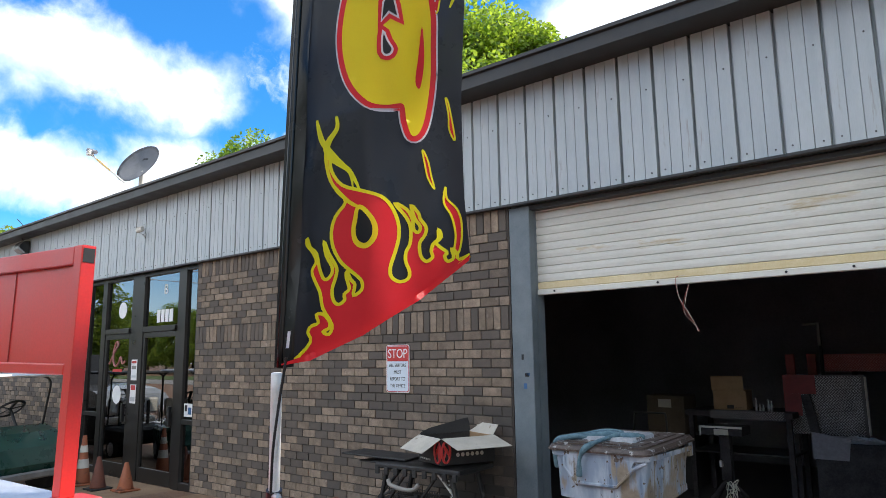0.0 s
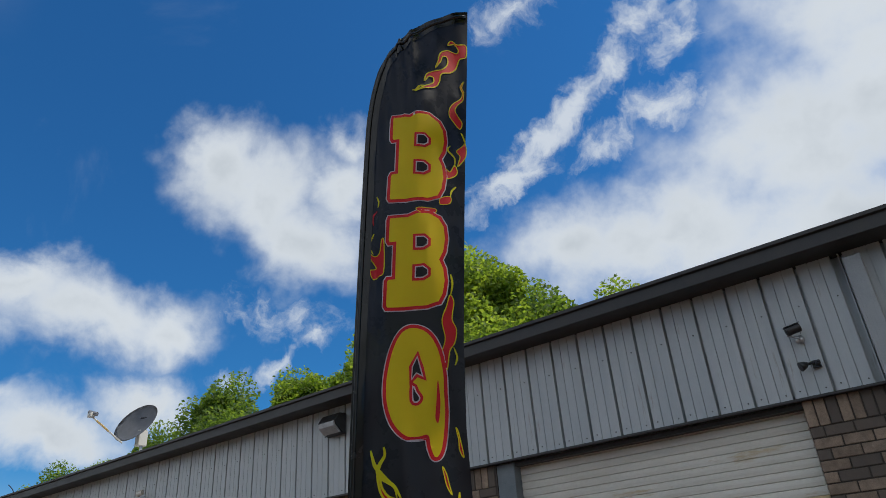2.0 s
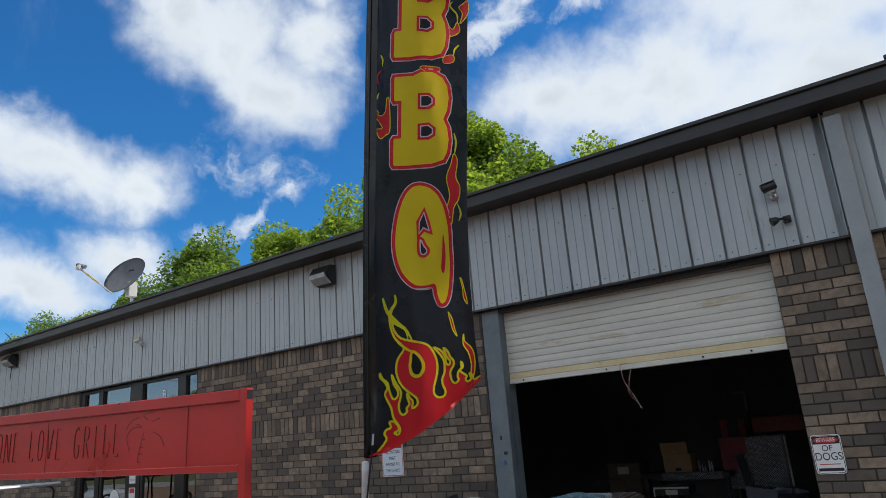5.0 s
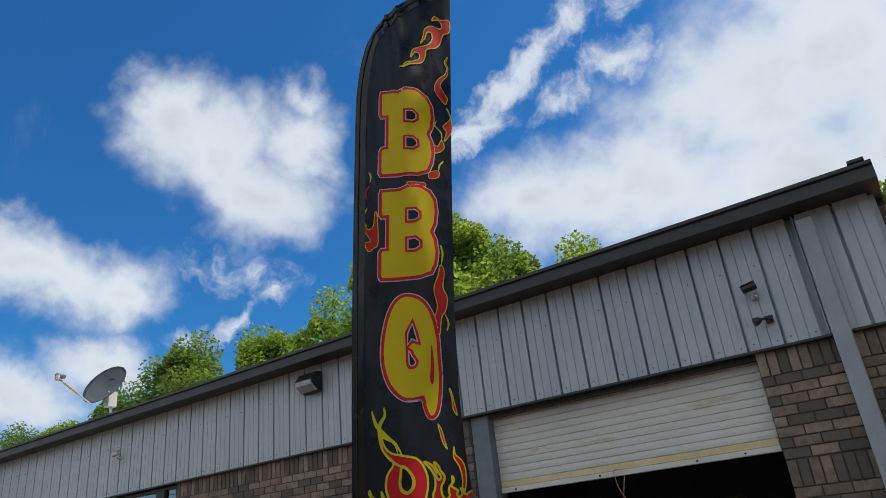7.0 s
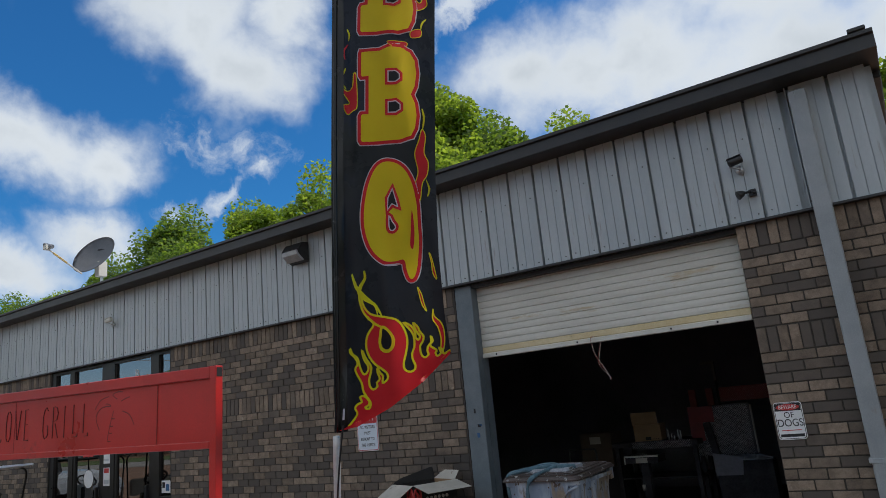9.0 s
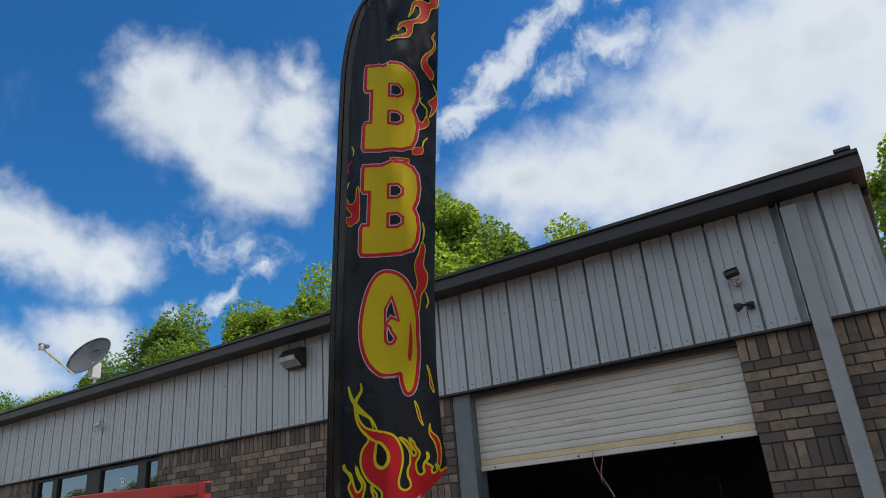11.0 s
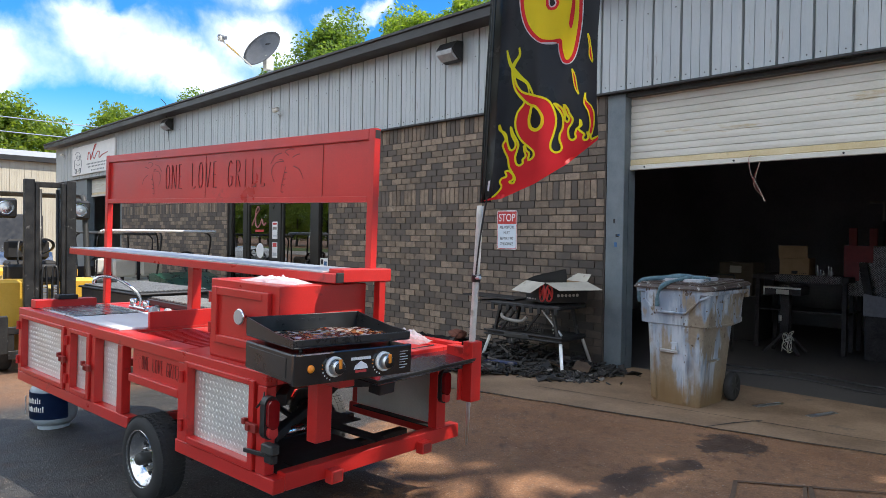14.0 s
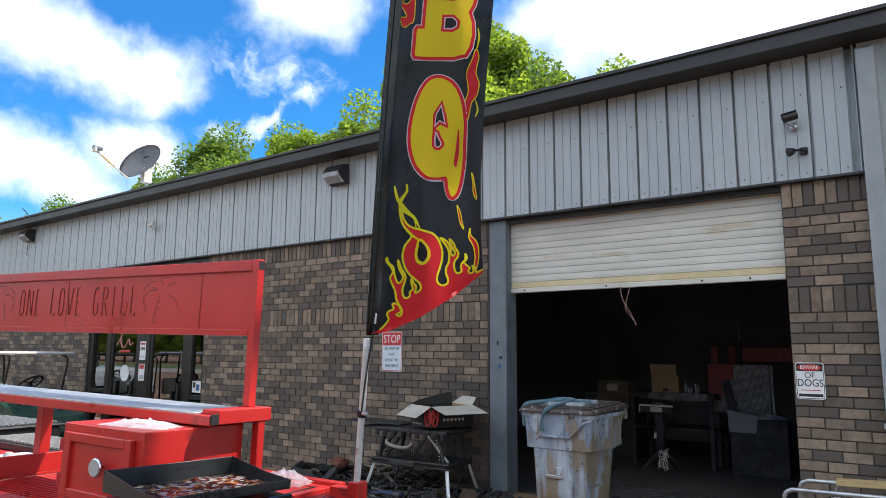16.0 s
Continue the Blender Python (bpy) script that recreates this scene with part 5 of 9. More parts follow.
def tread_plate(u0, u1, v, w0, w1, parent, pitch=0.030, back=False):
    """Sheet with raised lugs, alternately leaning."""
    sheet = part("tread_plate", blk(u0, u1, v, v + 0.003, w0, w1, 0), PLATE, parent, "bright aluminium tread plate")
    bm = bmesh.new()
    half = pitch / 2
    for r in range(int((w1 - w0 - 0.01) / half)):
        for c in range(int((u1 - u0 - 0.01) / pitch)):
            cx, cz = -(u0 + 0.012 + c * pitch + (half if r % 2 else 0)), w0 + 0.012 + r * half
            if -cx > u1 - 0.006:
                continue
            s = 1 if (r + 0) % 2 else -1
            d, n = Vector((0.0088, 0, 0.0088 * s)), Vector((0.0022, 0, -0.0022 * s))
            mid = Vector((cx, v, cz))
            ring = [bm.verts.new(p) for p in (mid - d, mid + n, mid + d, mid - n)]
            top = bm.verts.new(mid + Vector((0, -0.0020 if not back else 0.005, 0)))
            for k in range(4):
                bm.faces.new((ring[k], ring[(k + 1) % 4], top))
    lugs = part("tread_pattern", bm, PLATE, sheet)
    lugs["kind"] = "stuff"
    return sheet


# floor rails
red("floor_rail", 0.0, 0.79, 0.0, 0.06, 0.0, 0.062)
red("floor_rail", 1.285, LEN, 0.0, 0.06, 0.0, 0.062)
red("floor_rail", 0.06, 0.79, WIDE - 0.06, WIDE, 0.0, 0.062)
red("floor_rail", 1.285, LEN, WIDE - 0.06, WIDE, 0.0, 0.062)
red("tail_rail", 0.0, 0.06, 0.061, WIDE + 0.02, 0.002, 0.076)
red("tongue_rail", LEN - 0.06, LEN, 0.061, WIDE - 0.061, 0.002, 0.062)
for v in (0.27, 0.86):
    stub = red("receiver_stub", -0.048, -0.001, v, v + 0.07, -0.012, 0.045)
    # the stub's end is a flat patch of the darker red
    part("socket", blk(-0.0492, -0.047, v + 0.010, v + 0.060, -0.004, 0.037, 0), RED_DARK, stub)
# top rails and deck
red("top_rail", 0.065, LEN, 0.0, 0.05, 0.435, TOP)
red("top_rail", 0.065, LEN, WIDE - 0.05, WIDE, 0.435, TOP)
red("end_rail", LEN - 0.05, LEN, 0.051, WIDE - 0.051, 0.435, TOP)
red("end_rail", 0.065, 0.115, 0.051, WIDE - 0.051, 0.435, TOP)
red("deck_sheet", 0.116, 0.82, 0.051, WIDE - 0.051, 0.468, 0.482, bevel=0.001)
red("deck_sheet", 1.54, LEN - 0.051, 0.051, WIDE - 0.051, 0.468, 0.482, bevel=0.001)
red("deck_sheet", 0.821, 1.539, 0.051, 0.14, 0.470, 0.484, bevel=0.001)
red("deck_sheet", 0.821, 1.539, 0.76, WIDE - 0.051, 0.470, 0.484, bevel=0.001)
# posts of the near and far side
for u0, u1 in ((LEN - 0.05, LEN), (2.055, 2.10), (1.70, 1.745), (1.362, 1.42), (0.715, 0.775), (0.065, 0.13)):
    red("post", u0, u1, 0.0, 0.05, 0.063, 0.434)
for u0, u1 in ((LEN - 0.05, LEN), (1.285, 1.345), (0.715, 0.775)):
    red("post", u0, u1, WIDE - 0.05, WIDE, 0.063, 0.434)
red("post", 0.0, 0.06, 1.015, 1.085, 0.077, 0.434)
red("cross_rail", 1.286, 1.326, 0.061, WIDE - 0.061, 0.002, 0.045)
red("partition", 0.77, 0.776, 0.051, WIDE - 0.051, 0.20, 0.434, bevel=0, material=RED_DARK)
red("inner_post", 1.286, 1.326, 0.42, 0.46, 0.0455, 0.434)


def cabinet_door(u0, u1, w0, w1, latch_u):
    """Framed door with a tread-plate panel, two hinges and a slide latch."""
    leaf = red("cabinet_door", u0, u0 + 0.036, -0.012, 0.030, w0, w1)
    red("door_stile", u1 - 0.036, u1, -0.012, 0.030, w0, w1, parent=leaf)
    red("door_rail", u0 + 0.0361, u1 - 0.0361, -0.012, 0.030, w0, w0 + 0.030, parent=leaf)
    red("door_rail", u0 + 0.0361, u1 - 0.0361, -0.012, 0.030, w1 - 0.024, w1, parent=leaf)
    tread_plate(u0 + 0.03, u1 - 0.03, 0.031, w0 + 0.02, w1 - 0.02, leaf)
    for w in (w0 + 0.05, w1 - 0.10):
        part("hinge", tube((-u1 - 0.004, -0.020, w), (-u1 - 0.004, -0.020, w + 0.055), 0.011, None, 10), RED, leaf)
    w = (w0 + w1) / 2
    latch = blk(latch_u - 0.02, latch_u + 0.055, -0.030, -0.013, w - 0.020, w + 0.016, 0.002)
    blk(latch_u + 0.055, latch_u + 0.075, -0.034, -0.012, w + 0.004, w + 0.030, 0.002, latch)
    blk(latch_u + 0.015, latch_u + 0.028, -0.040, -0.028, w - 0.012, w + 0.010, 0.002, latch)
    part("latch", latch, RED_DARK, leaf, "red gate latch")


cabinet_door(2.115, 2.845, 0.070, 0.450, 2.085)
cabinet_door(1.755, 2.045, 0.070, 0.450, 1.735)
cabinet_door(0.140, 0.705, 0.070, 0.450, 0.115)
tread_plate(1.42, 1.70, 0.052, 0.063, 0.434, trailer)
tread_plate(0.10, 0.72, WIDE - 0.062, 0.063, 0.40, trailer)
tread_plate(1.35, 2.85, WIDE - 0.02, 0.063, 0.434, trailer)
red("cabinet_back", 2.10, 2.85, 0.30, 0.306, 0.063, 0.434, material=RED_DARK, bevel=0)

# cut lettering and palms: dark strokes laid on for the shade in the cuts
GLYPHS = {
    "O": ["1.5,0 0.5,1.2 0.2,4.6 0.5,8 1.5,9.2", "2.4,9.2 3.4,8 3.7,4.6 3.4,1.2 2.4,0"], "N": ["0,0 0,9", "0.6,8.8 3.3,0.8", "4,0 4,9"], "E": ["0.6,0 0.6,9.2 2.6,9.2", "1.4,4.7 2.4,4.7", "1.2,0 3.2,0"],
    "L": ["0.6,0.8 0.6,9.2", "1.4,0 3.4,0 3.4,0.9"], "V": ["0,9.2 1.7,0.3", "4,9.2 2.3,0.3"], "G": ["3.4,8.2 2.4,9.2 1.2,8.6 0.4,6.6 0.3,2.6 1.0,0.5 2.0,0", "2.6,0.3 3.6,1.2 3.6,3.8 2.2,3.8"],
    "R": ["0.4,0 0.4,9.2", "1.4,9.2 2.9,8.8 3.6,7.2 2.9,5.4 1.4,4.9", "1.8,4.3 3.9,0"], "I": ["1.4,0 1.4,9.2"],
}


def cut_words(name, words, u_left, w0, advance, sx, sz, v, parent, thick):
    cut = None
    for k, ch in enumerate(words):
        for stroke in GLYPHS.get(ch, []):
            at = [Vector((-(u_left - k * advance) + float(c.split(",")[0]) * sx, v, w0 + float(c.split(",")[1]) * sz)) for c in stroke.split()]
            bm = bmesh.new()
            for p, q in zip(at, at[1:]):
                bar(p, q, thick, 0.003, bm, 0, (0, 1, 0))
            ob = part("cut_stroke" if cut else name, bm, CUT, parent if cut is None else cut)
            cut = cut or ob
    return cut


CUT = surface("cut_shade", (0.085, 0.010, 0.009), (0.15, 0.016, 0.013), 0.5)


def palm(u, w, size, v, parent, lean=1):
    """Stencilled palm: a notched, leaning trunk and single thin fronds that droop to both sides."""
    bm = bmesh.new()
    at = lambda a, b: Vector((-u + a * size * lean, v, w + b * size))  # noqa: E731
    for line in ([(-0.16, -0.38), (-0.11, -0.155), (-0.02, 0.10)], [(-0.09, 0.18), (-0.34, 0.16), (-0.47, 0.01), (-0.37, -0.2)], [(-0.5, 0.15), (-0.37, 0.29), (-0.16, 0.34)], [(0.06, 0.28), (-0.06, 0.36), (0.07, 0.40), (0.2, 0.39)], [(0.165, 0.245), (0.27, 0.28), (0.37, 0.30)], [(0.2, 0.085), (0.38, 0.01), (0.5, -0.155)], [(-0.23, 0.225), (-0.15, 0.215), (-0.09, 0.18)]):
        hose([at(a, b) for a, b in spline([(*t,) for t in line], 5, False)], 0.0085 * size, bm, 5)
    for a, b in ((-0.15, -0.38), (-0.12, -0.25), (-0.10, -0.14), (-0.06, -0.02)):
        hose([at(a, b), at(a + 0.04, b - 0.012), at(a + 0.075, b - 0.005)], 0.0085 * size, bm, 5)
    for vert in bm.verts:
        vert.co.y = v + (vert.co.y - v) * 0.12
    return part("palm_cutout", bm, CUT, parent)


name_plate = red("name_plate", 0.776, 1.284, 0.022, 0.030, 0.30, 0.434, bevel=0)
cut_words("cut_lettering", "ONE LOVE GRILL", 1.185, 0.335, 0.0285, 0.0048, 0.0075, 0.0215, name_plate, 0.0036)
palm(1.225, 0.368, 0.10, 0.0215, name_plate, -1)
palm(0.805, 0.368, 0.10, 0.0215, name_plate)
red("name_rail", 0.7755, 1.2845, -0.002, 0.05, 0.258, 0.30)

# the head board on its two posts
for u0, u1, w0 in ((LEN - 0.036, LEN + 0.006, TOP), (0.055, 0.094, 0.92)):
    post = red("board_post", u0, u1, 0.555, 0.595, w0, 1.582, bevel=0.002)
    # flat dark patches paint the shade inside the post's open ends
    part("open_end", blk(u0 + 0.006, u1 - 0.006, 0.561, 0.589, 1.5815, 1.5835, 0), INK, post)
    part("open_end", blk(u0 - 0.0015, u0 + 0.0005, 0.559, 0.591, 1.535, 1.574, 0), INK, post)
board_sheet = red("head_board", 0.095, LEN - 0.037, 0.572, 0.577, 1.262, 1.530, bevel=0)
red("board_rail", 0.095, LEN - 0.037, 0.555, 0.595, 1.5305, 1.581)
red("board_rail", 0.095, LEN - 0.037, 0.555, 0.595, 1.232, 1.2615)
cut_words("cut_lettering", "ONE LOVE GRILL", 2.045, 1.325, 0.0815, 0.0125, 0.0170, 0.5705, board_sheet, 0.0036)
palm(2.240, 1.400, 0.27, 0.5705, board_sheet, -1)
palm(0.745, 1.403, 0.29, 0.5705, board_sheet)
part("sheet_seam", blk(0.4425, 0.4465, 0.5695, 0.5715, 1.262, 1.53, 0), RED_DARK, board_sheet)
part("sheet_seam", blk(1.555, 1.558, 0.5705, 0.5715, 1.262, 1.53, 0), RED_DARK, board_sheet)

# serving shelf
red("shelf_rail", 0.004, 2.872, 0.300, 0.340, 0.858, 0.900)
red("shelf_rail", 0.004, 2.872, 0.605, 0.640, 0.858, 0.900)
red("shelf_end", 2.832, 2.872, 0.3401, 0.6049, 0.858, 0.900)
red("shelf_end", -0.002, 0.100, 0.3402, 0.6400, 0.862, 0.920)
red("shelf_leg", 0.004, 0.044, 0.572, 0.612, 0.4905, 0.8615)
red("shelf_leg", 1.625, 1.685, 0.545, 0.605, 0.483, 0.858)
part("shelf_top", blk(0.101, 2.866, 0.304, 0.636, 0.9005, 0.9075, 0.001), SHELF_TOP, trailer, "dull galvanised shelf sheet")
part("end_cap", blk(-0.006, 0.0038, 0.300, 0.340, 0.862, 0.906, 0.002), BLACK_MATT, trailer)

# oven box with its door
oven = red("oven", 0.075, 0.604, 0.058, 0.553, 0.4910, 0.849, bevel=0.004)
door = red("oven_door", 0.126, 0.168, 0.035, 0.0575, 0.560, 0.816, parent=oven)
red("door_stile", 0.520, 0.562, 0.035, 0.0575, 0.560, 0.816, parent=door)
red("door_rail", 0.1681, 0.5199, 0.035, 0.0575, 0.779, 0.816, parent=door)
red("door_rail", 0.1681, 0.5199, 0.035, 0.0575, 0.560, 0.596, parent=door)
red("door_panel", 0.1681, 0.5199, 0.050, 0.0575, 0.596, 0.779, parent=door, bevel=0)
for w in (0.60, 0.74):
    part("hinge", tube((-0.579, 0.044, w), (-0.579, 0.044, w + 0.047), 0.011, None, 10), RED, door)
part("gauge", lathe([(0.006, 0), (0.006, 0.028), (0.037, 0.030), (0.037, 0.037), (0.032, 0.041), (0.0, 0.041)], None, 28, pose(-0.301, 0.050, 0.700, 90)), CHROME, door, "round chrome gauge", True)
part("gauge_face", lathe([(0.032, 0), (0.032, 0.002)], None, 28, pose(-0.301, 0.009, 0.700, 90)), SHELF_TOP, door)
red("oven_skirt", 0.090, 0.600, 0.062, 0.549, 0.4825, 0.4909, parent=oven, bevel=0)

# grill pit with its bars, and the splash wall beside it
pit = red("grill_pit", 0.822, 1.538, 0.141, 0.759, 0.40, 0.41, material=RED_DARK, bevel=0)
for k in range(17):
    u = 0.86 + k * 0.041
    red("grate_bar", u, u + 0.014, 0.141, 0.759, 0.455, 0.468, parent=pit, bevel=0.002)
red("splash_wall", 1.54, 1.565, 0.235, 0.80, 0.4821, 0.580)
part("cutting_board", blk(1.57, 2.20, 0.075, 0.86, 0.4825, 0.494, 0.002), BOARD, trailer, "milky white cutting surface")

# sink with taps and a valve; flat grey sheets stand for three bowls' dark insides
BOWL_SHEET = surface("dark_grey_bowl_sheet", (0.075, 0.085, 0.088), (0.20, 0.21, 0.21), 0.24, 0.4, scale=5, fine=60, stretch=(1, 6, 1))
sink = part("sink", blk(2.215, 2.83, 0.085, 0.56, 0.4825, 0.492, 0.002), STAINLESS, trailer, "stainless sink rim")
for k in range(3):
    u = 2.235 + k * 0.198
    part("bowl_cover", blk(u, u + 0.18, 0.105, 0.54, 0.4925, 0.4955, 0.001), BOWL_SHEET, sink, "flat dark grey sheet for a bowl")
tap = part("tap", blk(2.30, 2.56, 0.585, 0.63, 0.4825, 0.508, 0.006), CHROME, trailer, "chrome mixer tap")
for u in (2.335, 2.525):
    part("tap_handle", lathe([(0.022, 0), (0.026, 0.012), (0.026, 0.042), (0.016, 0.05), (0, 0.05)], None, 14, Matrix.Translation((-u, 0.607, 0.508))), CHROME, tap, smooth=True)
part("spout", hose(spline([(-2.43, 0.607, 0.505), (-2.43, 0.607, 0.57), (-2.47, 0.56, 0.64), (-2.53, 0.47, 0.705), (-2.58, 0.40, 0.715), (-2.60, 0.365, 0.69), (-2.605, 0.36, 0.66)], 6, False), 0.011, None, 10), CHROME, tap, smooth=True)
part("valve", hose(spline([(-2.16, 0.60, 0.485), (-2.13, 0.58, 0.53), (-2.08, 0.54, 0.53), (-2.05, 0.50, 0.49)], 5, False), 0.016, None, 10), BLACK, trailer, "black rubber hose end", True)
part("glass_knob", lathe([(0.0, 0), (0.03, 0.004), (0.034, 0.03), (0.022, 0.055), (0, 0.058)], None, 8, Matrix.Translation((-2.02, 0.50, 0.496))), LAMP_GLASS, trailer, "clear faceted knob")
part("glass_knob", lathe([(0.0, 0), (0.026, 0.004), (0.03, 0.026), (0.02, 0.045), (0, 0.048)], None, 8, Matrix.Translation((-1.95, 0.56, 0.496))), LAMP_GLASS, trailer)
red("tongue_block", 2.78, 2.865, 0.06, 0.46, 0.4905, 0.545)
part("block_cap", blk(2.77, 2.85, 0.20, 0.33, 0.5455, 0.575, 0.004), BLACK_MATT, trailer)

# far-side folding frame and flag socket
red("side_arm", 0.02, 0.66, WIDE + 0.0005, WIDE + 0.05, 0.450, 0.510)
red("side_arm", -0.10, 0.02, 1.10, 1.16, 0.450, 0.510)
socket = red("flag_socket", -0.165, -0.101, 1.085, 1.165, 0.235, 0.545)
part("socket_plate", blk(-0.101, -0.09, 1.06, 1.19, 0.24, 0.40, 0.002), RED, socket)

# griddle stand and black floor at the tail
red("griddle_post", -0.201, -0.141, 0.048, 0.127, 0.248, 0.4895)
red("griddle_arm", -0.329, 0.066, 0.048, 0.127, 0.490, 0.5265)
for dims in ((0.061, 0.70, 0.061, 0.16, 0.055, 0.062), (0.061, 0.16, 0.17, 0.60, 0.055, 0.062), (0.161, 0.4495, 0.170, 0.62, 0.050, 0.056), (0.45, 0.70, 0.161, 0.90, 0.055, 0.062), (0.061, 0.45, 0.68, 0.76, 0.055, 0.062), (0.061, 0.70, 1.07, 1.118, 0.055, 0.062)):
    part("floor_sheet", blk(*dims, 0), BLACK_MATT, trailer)
for dims in ((0.30, 0.36, 0.061, WIDE - 0.061, -0.05, -0.002), (0.74, 0.80, 0.061, WIDE - 0.061, -0.05, -0.002), (1.30, 1.36, 0.061, WIDE - 0.061, -0.05, -0.002)):
    part("cross_member", blk(*dims, 0.003), BLACK_MATT, trailer)
part("brace", bar((-0.10, 0.10, 0.36), (-0.72, 0.62, 0.24), 0.05, 0.05, None, 0.004), BLACK_MATT, trailer)
part("brace", bar((-0.12, 0.08, 0.20), (-0.72, 0.95, 0.20), 0.045, 0.045, None, 0.004), BLACK_MATT, trailer)
part("brace", bar((-0.14, 0.30, 0.40), (-0.10, 0.72, 0.36), 0.06, 0.05, None, 0.004), BLACK_MATT, trailer)
part("gas_coupling", tube((-0.22, 0.16, 0.175), (-0.20, 0.30, 0.18), 0.022, None, 14), CHROME, trailer, "chrome gas coupling", True)
part("gas_coupling", tube((-0.20, 0.34, 0.16), (-0.19, 0.40, 0.16), 0.034, None, 14), CHROME, trailer, smooth=True)
part("gas_hose", hose(spline([(-0.2, 0.3, 0.18), (-0.1, 0.36, 0.30), (0.02, 0.22, 0.42), (-0.05, 0.10, 0.44)], 6, False), 0.009, None, 8), BLACK, trailer)

# tail lamps
def stadium(a, b):
    return [(a * math.cos(q), (b - a) * (1 if q < math.pi else -1) + a * math.sin(q)) for q in [math.pi * (k + 0.5) / 10 for k in range(20)]]


def tail_face(depth, v, w, a, b, x):
    return prism(stadium(a, b), depth, None, Matrix(((0, 0, 1, x), (1, 0, 0, v), (0, 1, 0, w), (0, 0, 0, 1))))


for v, w in ((-0.034, 0.330), (1.05, 0.300)):
    lamp = part("tail_lamp", tail_face(0.030, v, w, 0.034, 0.088, -0.010), BLACK, trailer, "upright lamp in a black rubber ring")
    part("lens", tail_face(0.020, v, w + 0.016, 0.026, 0.060, 0.0195), LAMP_RED, lamp, "red lens")
    part("reflector_patch", tail_face(0.019, v, w - 0.056, 0.022, 0.026, 0.0195), SIGN_RED, lamp)
plate_arm = part("plate_bracket", bar((-0.17, -0.028, 0.158), (0.03, -0.028, 0.175), 0.012, 0.018, None, 0.002), BLACK, trailer, "black plate bracket with a lamp")
part("plate_lamp", blk(-0.055, 0.02, -0.055, -0.012, 0.185, 0.225, 0.006), GREY_COAT, plate_arm)
part("plate_lamp", blk(-0.045, 0.01, -0.045, -0.012, 0.145, 0.184, 0.006), BLACK, plate_arm)
part("wire_loop", hose(spline([(-0.05, -0.02, 0.42), (-0.02, -0.05, 0.40), (-0.06, -0.05, 0.36), (-0.04, -0.02, 0.40)], 5, False), 0.004, None, 6), BLACK, trailer)


def trailer_wheel(v, out):
    """Tyre and chromed steel rim, hub towards out."""
    R, W = 0.215, 0.15
    turn = Matrix.Translation((-1.085, v, -0.105)) @ pose(0, 0, 0, 90 if out < 0 else -90, 0, 0)
    prof = [(0.135, 0.012), (0.150, 0.0), (0.185, 0.0), (0.205, 0.012), (R, 0.030), (R, W - 0.03), (0.205, W - 0.012), (0.185, W), (0.150, W), (0.135, W - 0.012), (0.135, 0.012)]
    bm = lathe([(r, W / 2 - z) for r, z in prof], None, 48, None, False)
    wheel = part("wheel", bm, RUBBER, trailer, "black trailer tyre on a chromed rim", True)
    wheel.matrix_basis = turn
    tread = bmesh.new()
    for k in range(60):
        a = 2 * math.pi * k / 60
        for z in (-0.048, -0.018, 0.018, 0.048):
            box((R - 0.003, -0.0075, z - 0.011), (R + 0.0025, 0.0075, z + 0.011), tread, 0, Matrix.Rotation(a + (0.05 if z > 0 else 0), 4, "Z"))
    part("tread", tread, RUBBER, wheel)
    rim = [(0.0, 0.020), (0.040, 0.020), (0.060, 0.010), (0.100, 0.018), (0.112, 0.040), (0.128, 0.048), (0.140, 0.066), (0.146, 0.074), (0.146, 0.068), (0.134, 0.044), (0.120, -0.06), (0.140, -0.07)]
    part("rim", lathe(rim, None, 40), CHROME, wheel, "chromed steel rim", True)
    for k in range(8):
        a = 2 * math.pi * k / 8
        # ink-dark discs paint the shade of the rim's round holes
        part("rim_hole", tube((0.083 * math.cos(a), 0.083 * math.sin(a), 0.010), (0.083 * math.cos(a), 0.083 * math.sin(a), 0.0185), 0.011, None, 12), INK, wheel)
    for k in range(5):
        a = 2 * math.pi * k / 5
        part("wheel_nut", tube((0.052 * math.cos(a), 0.052 * math.sin(a), 0.012), (0.052 * math.cos(a), 0.052 * math.sin(a), 0.036), 0.009, None, 6), STAINLESS, wheel)
    part("hub_cap", lathe([(0.032, 0.015), (0.032, 0.075), (0.026, 0.085), (0, 0.086)], None, 20), GREY_COAT, wheel, smooth=True)


trailer_wheel(0.045, -1)
trailer_wheel(1.12, 1)
part("axle", tube((-1.085, 0.10, -0.105), (-1.085, 1.06, -0.105), 0.03, None, 14), BLACK_MATT, trailer)
for v in (0.20, 0.98):
    part("leaf_spring", hose(spline([(-0.80, v, -0.03), (-0.95, v, -0.07), (-1.085, v, -0.085), (-1.22, v, -0.07), (-1.36, v, -0.03)], 5, False), 0.018, None, 6), BLACK_MATT, trailer)

# what stands on the trailer
GRIDDLE = TRAILER @ Matrix(((0.138, -0.910, 0, 0.350), (0.910, 0.138, 0, -0.185), (0, 0, 0.92, 0.5276), (0, 0, 0, 1)))
GRIDDLE_BLACK = surface("griddle_black_enamel", (0.013, 0.0135, 0.014), (0.030, 0.030, 0.031), 0.32, scale=9, fine=200, bump=0.0003)
PANEL_BLACK = surface("glossy_black_panel", (0.007, 0.007, 0.0075), (0.014, 0.014, 0.015), 0.16, scale=9, fine=200, coat=0.5)
griddle = thing("tabletop_griddle", "black two-burner gas griddle with white-ringed knobs", "griddle", GRIDDLE)
GW, GD = 0.560, 0.425
part("base", box((0, 0.012, 0.012), (GW, GD, 0.128), None, 0.006), GRIDDLE_BLACK, griddle)
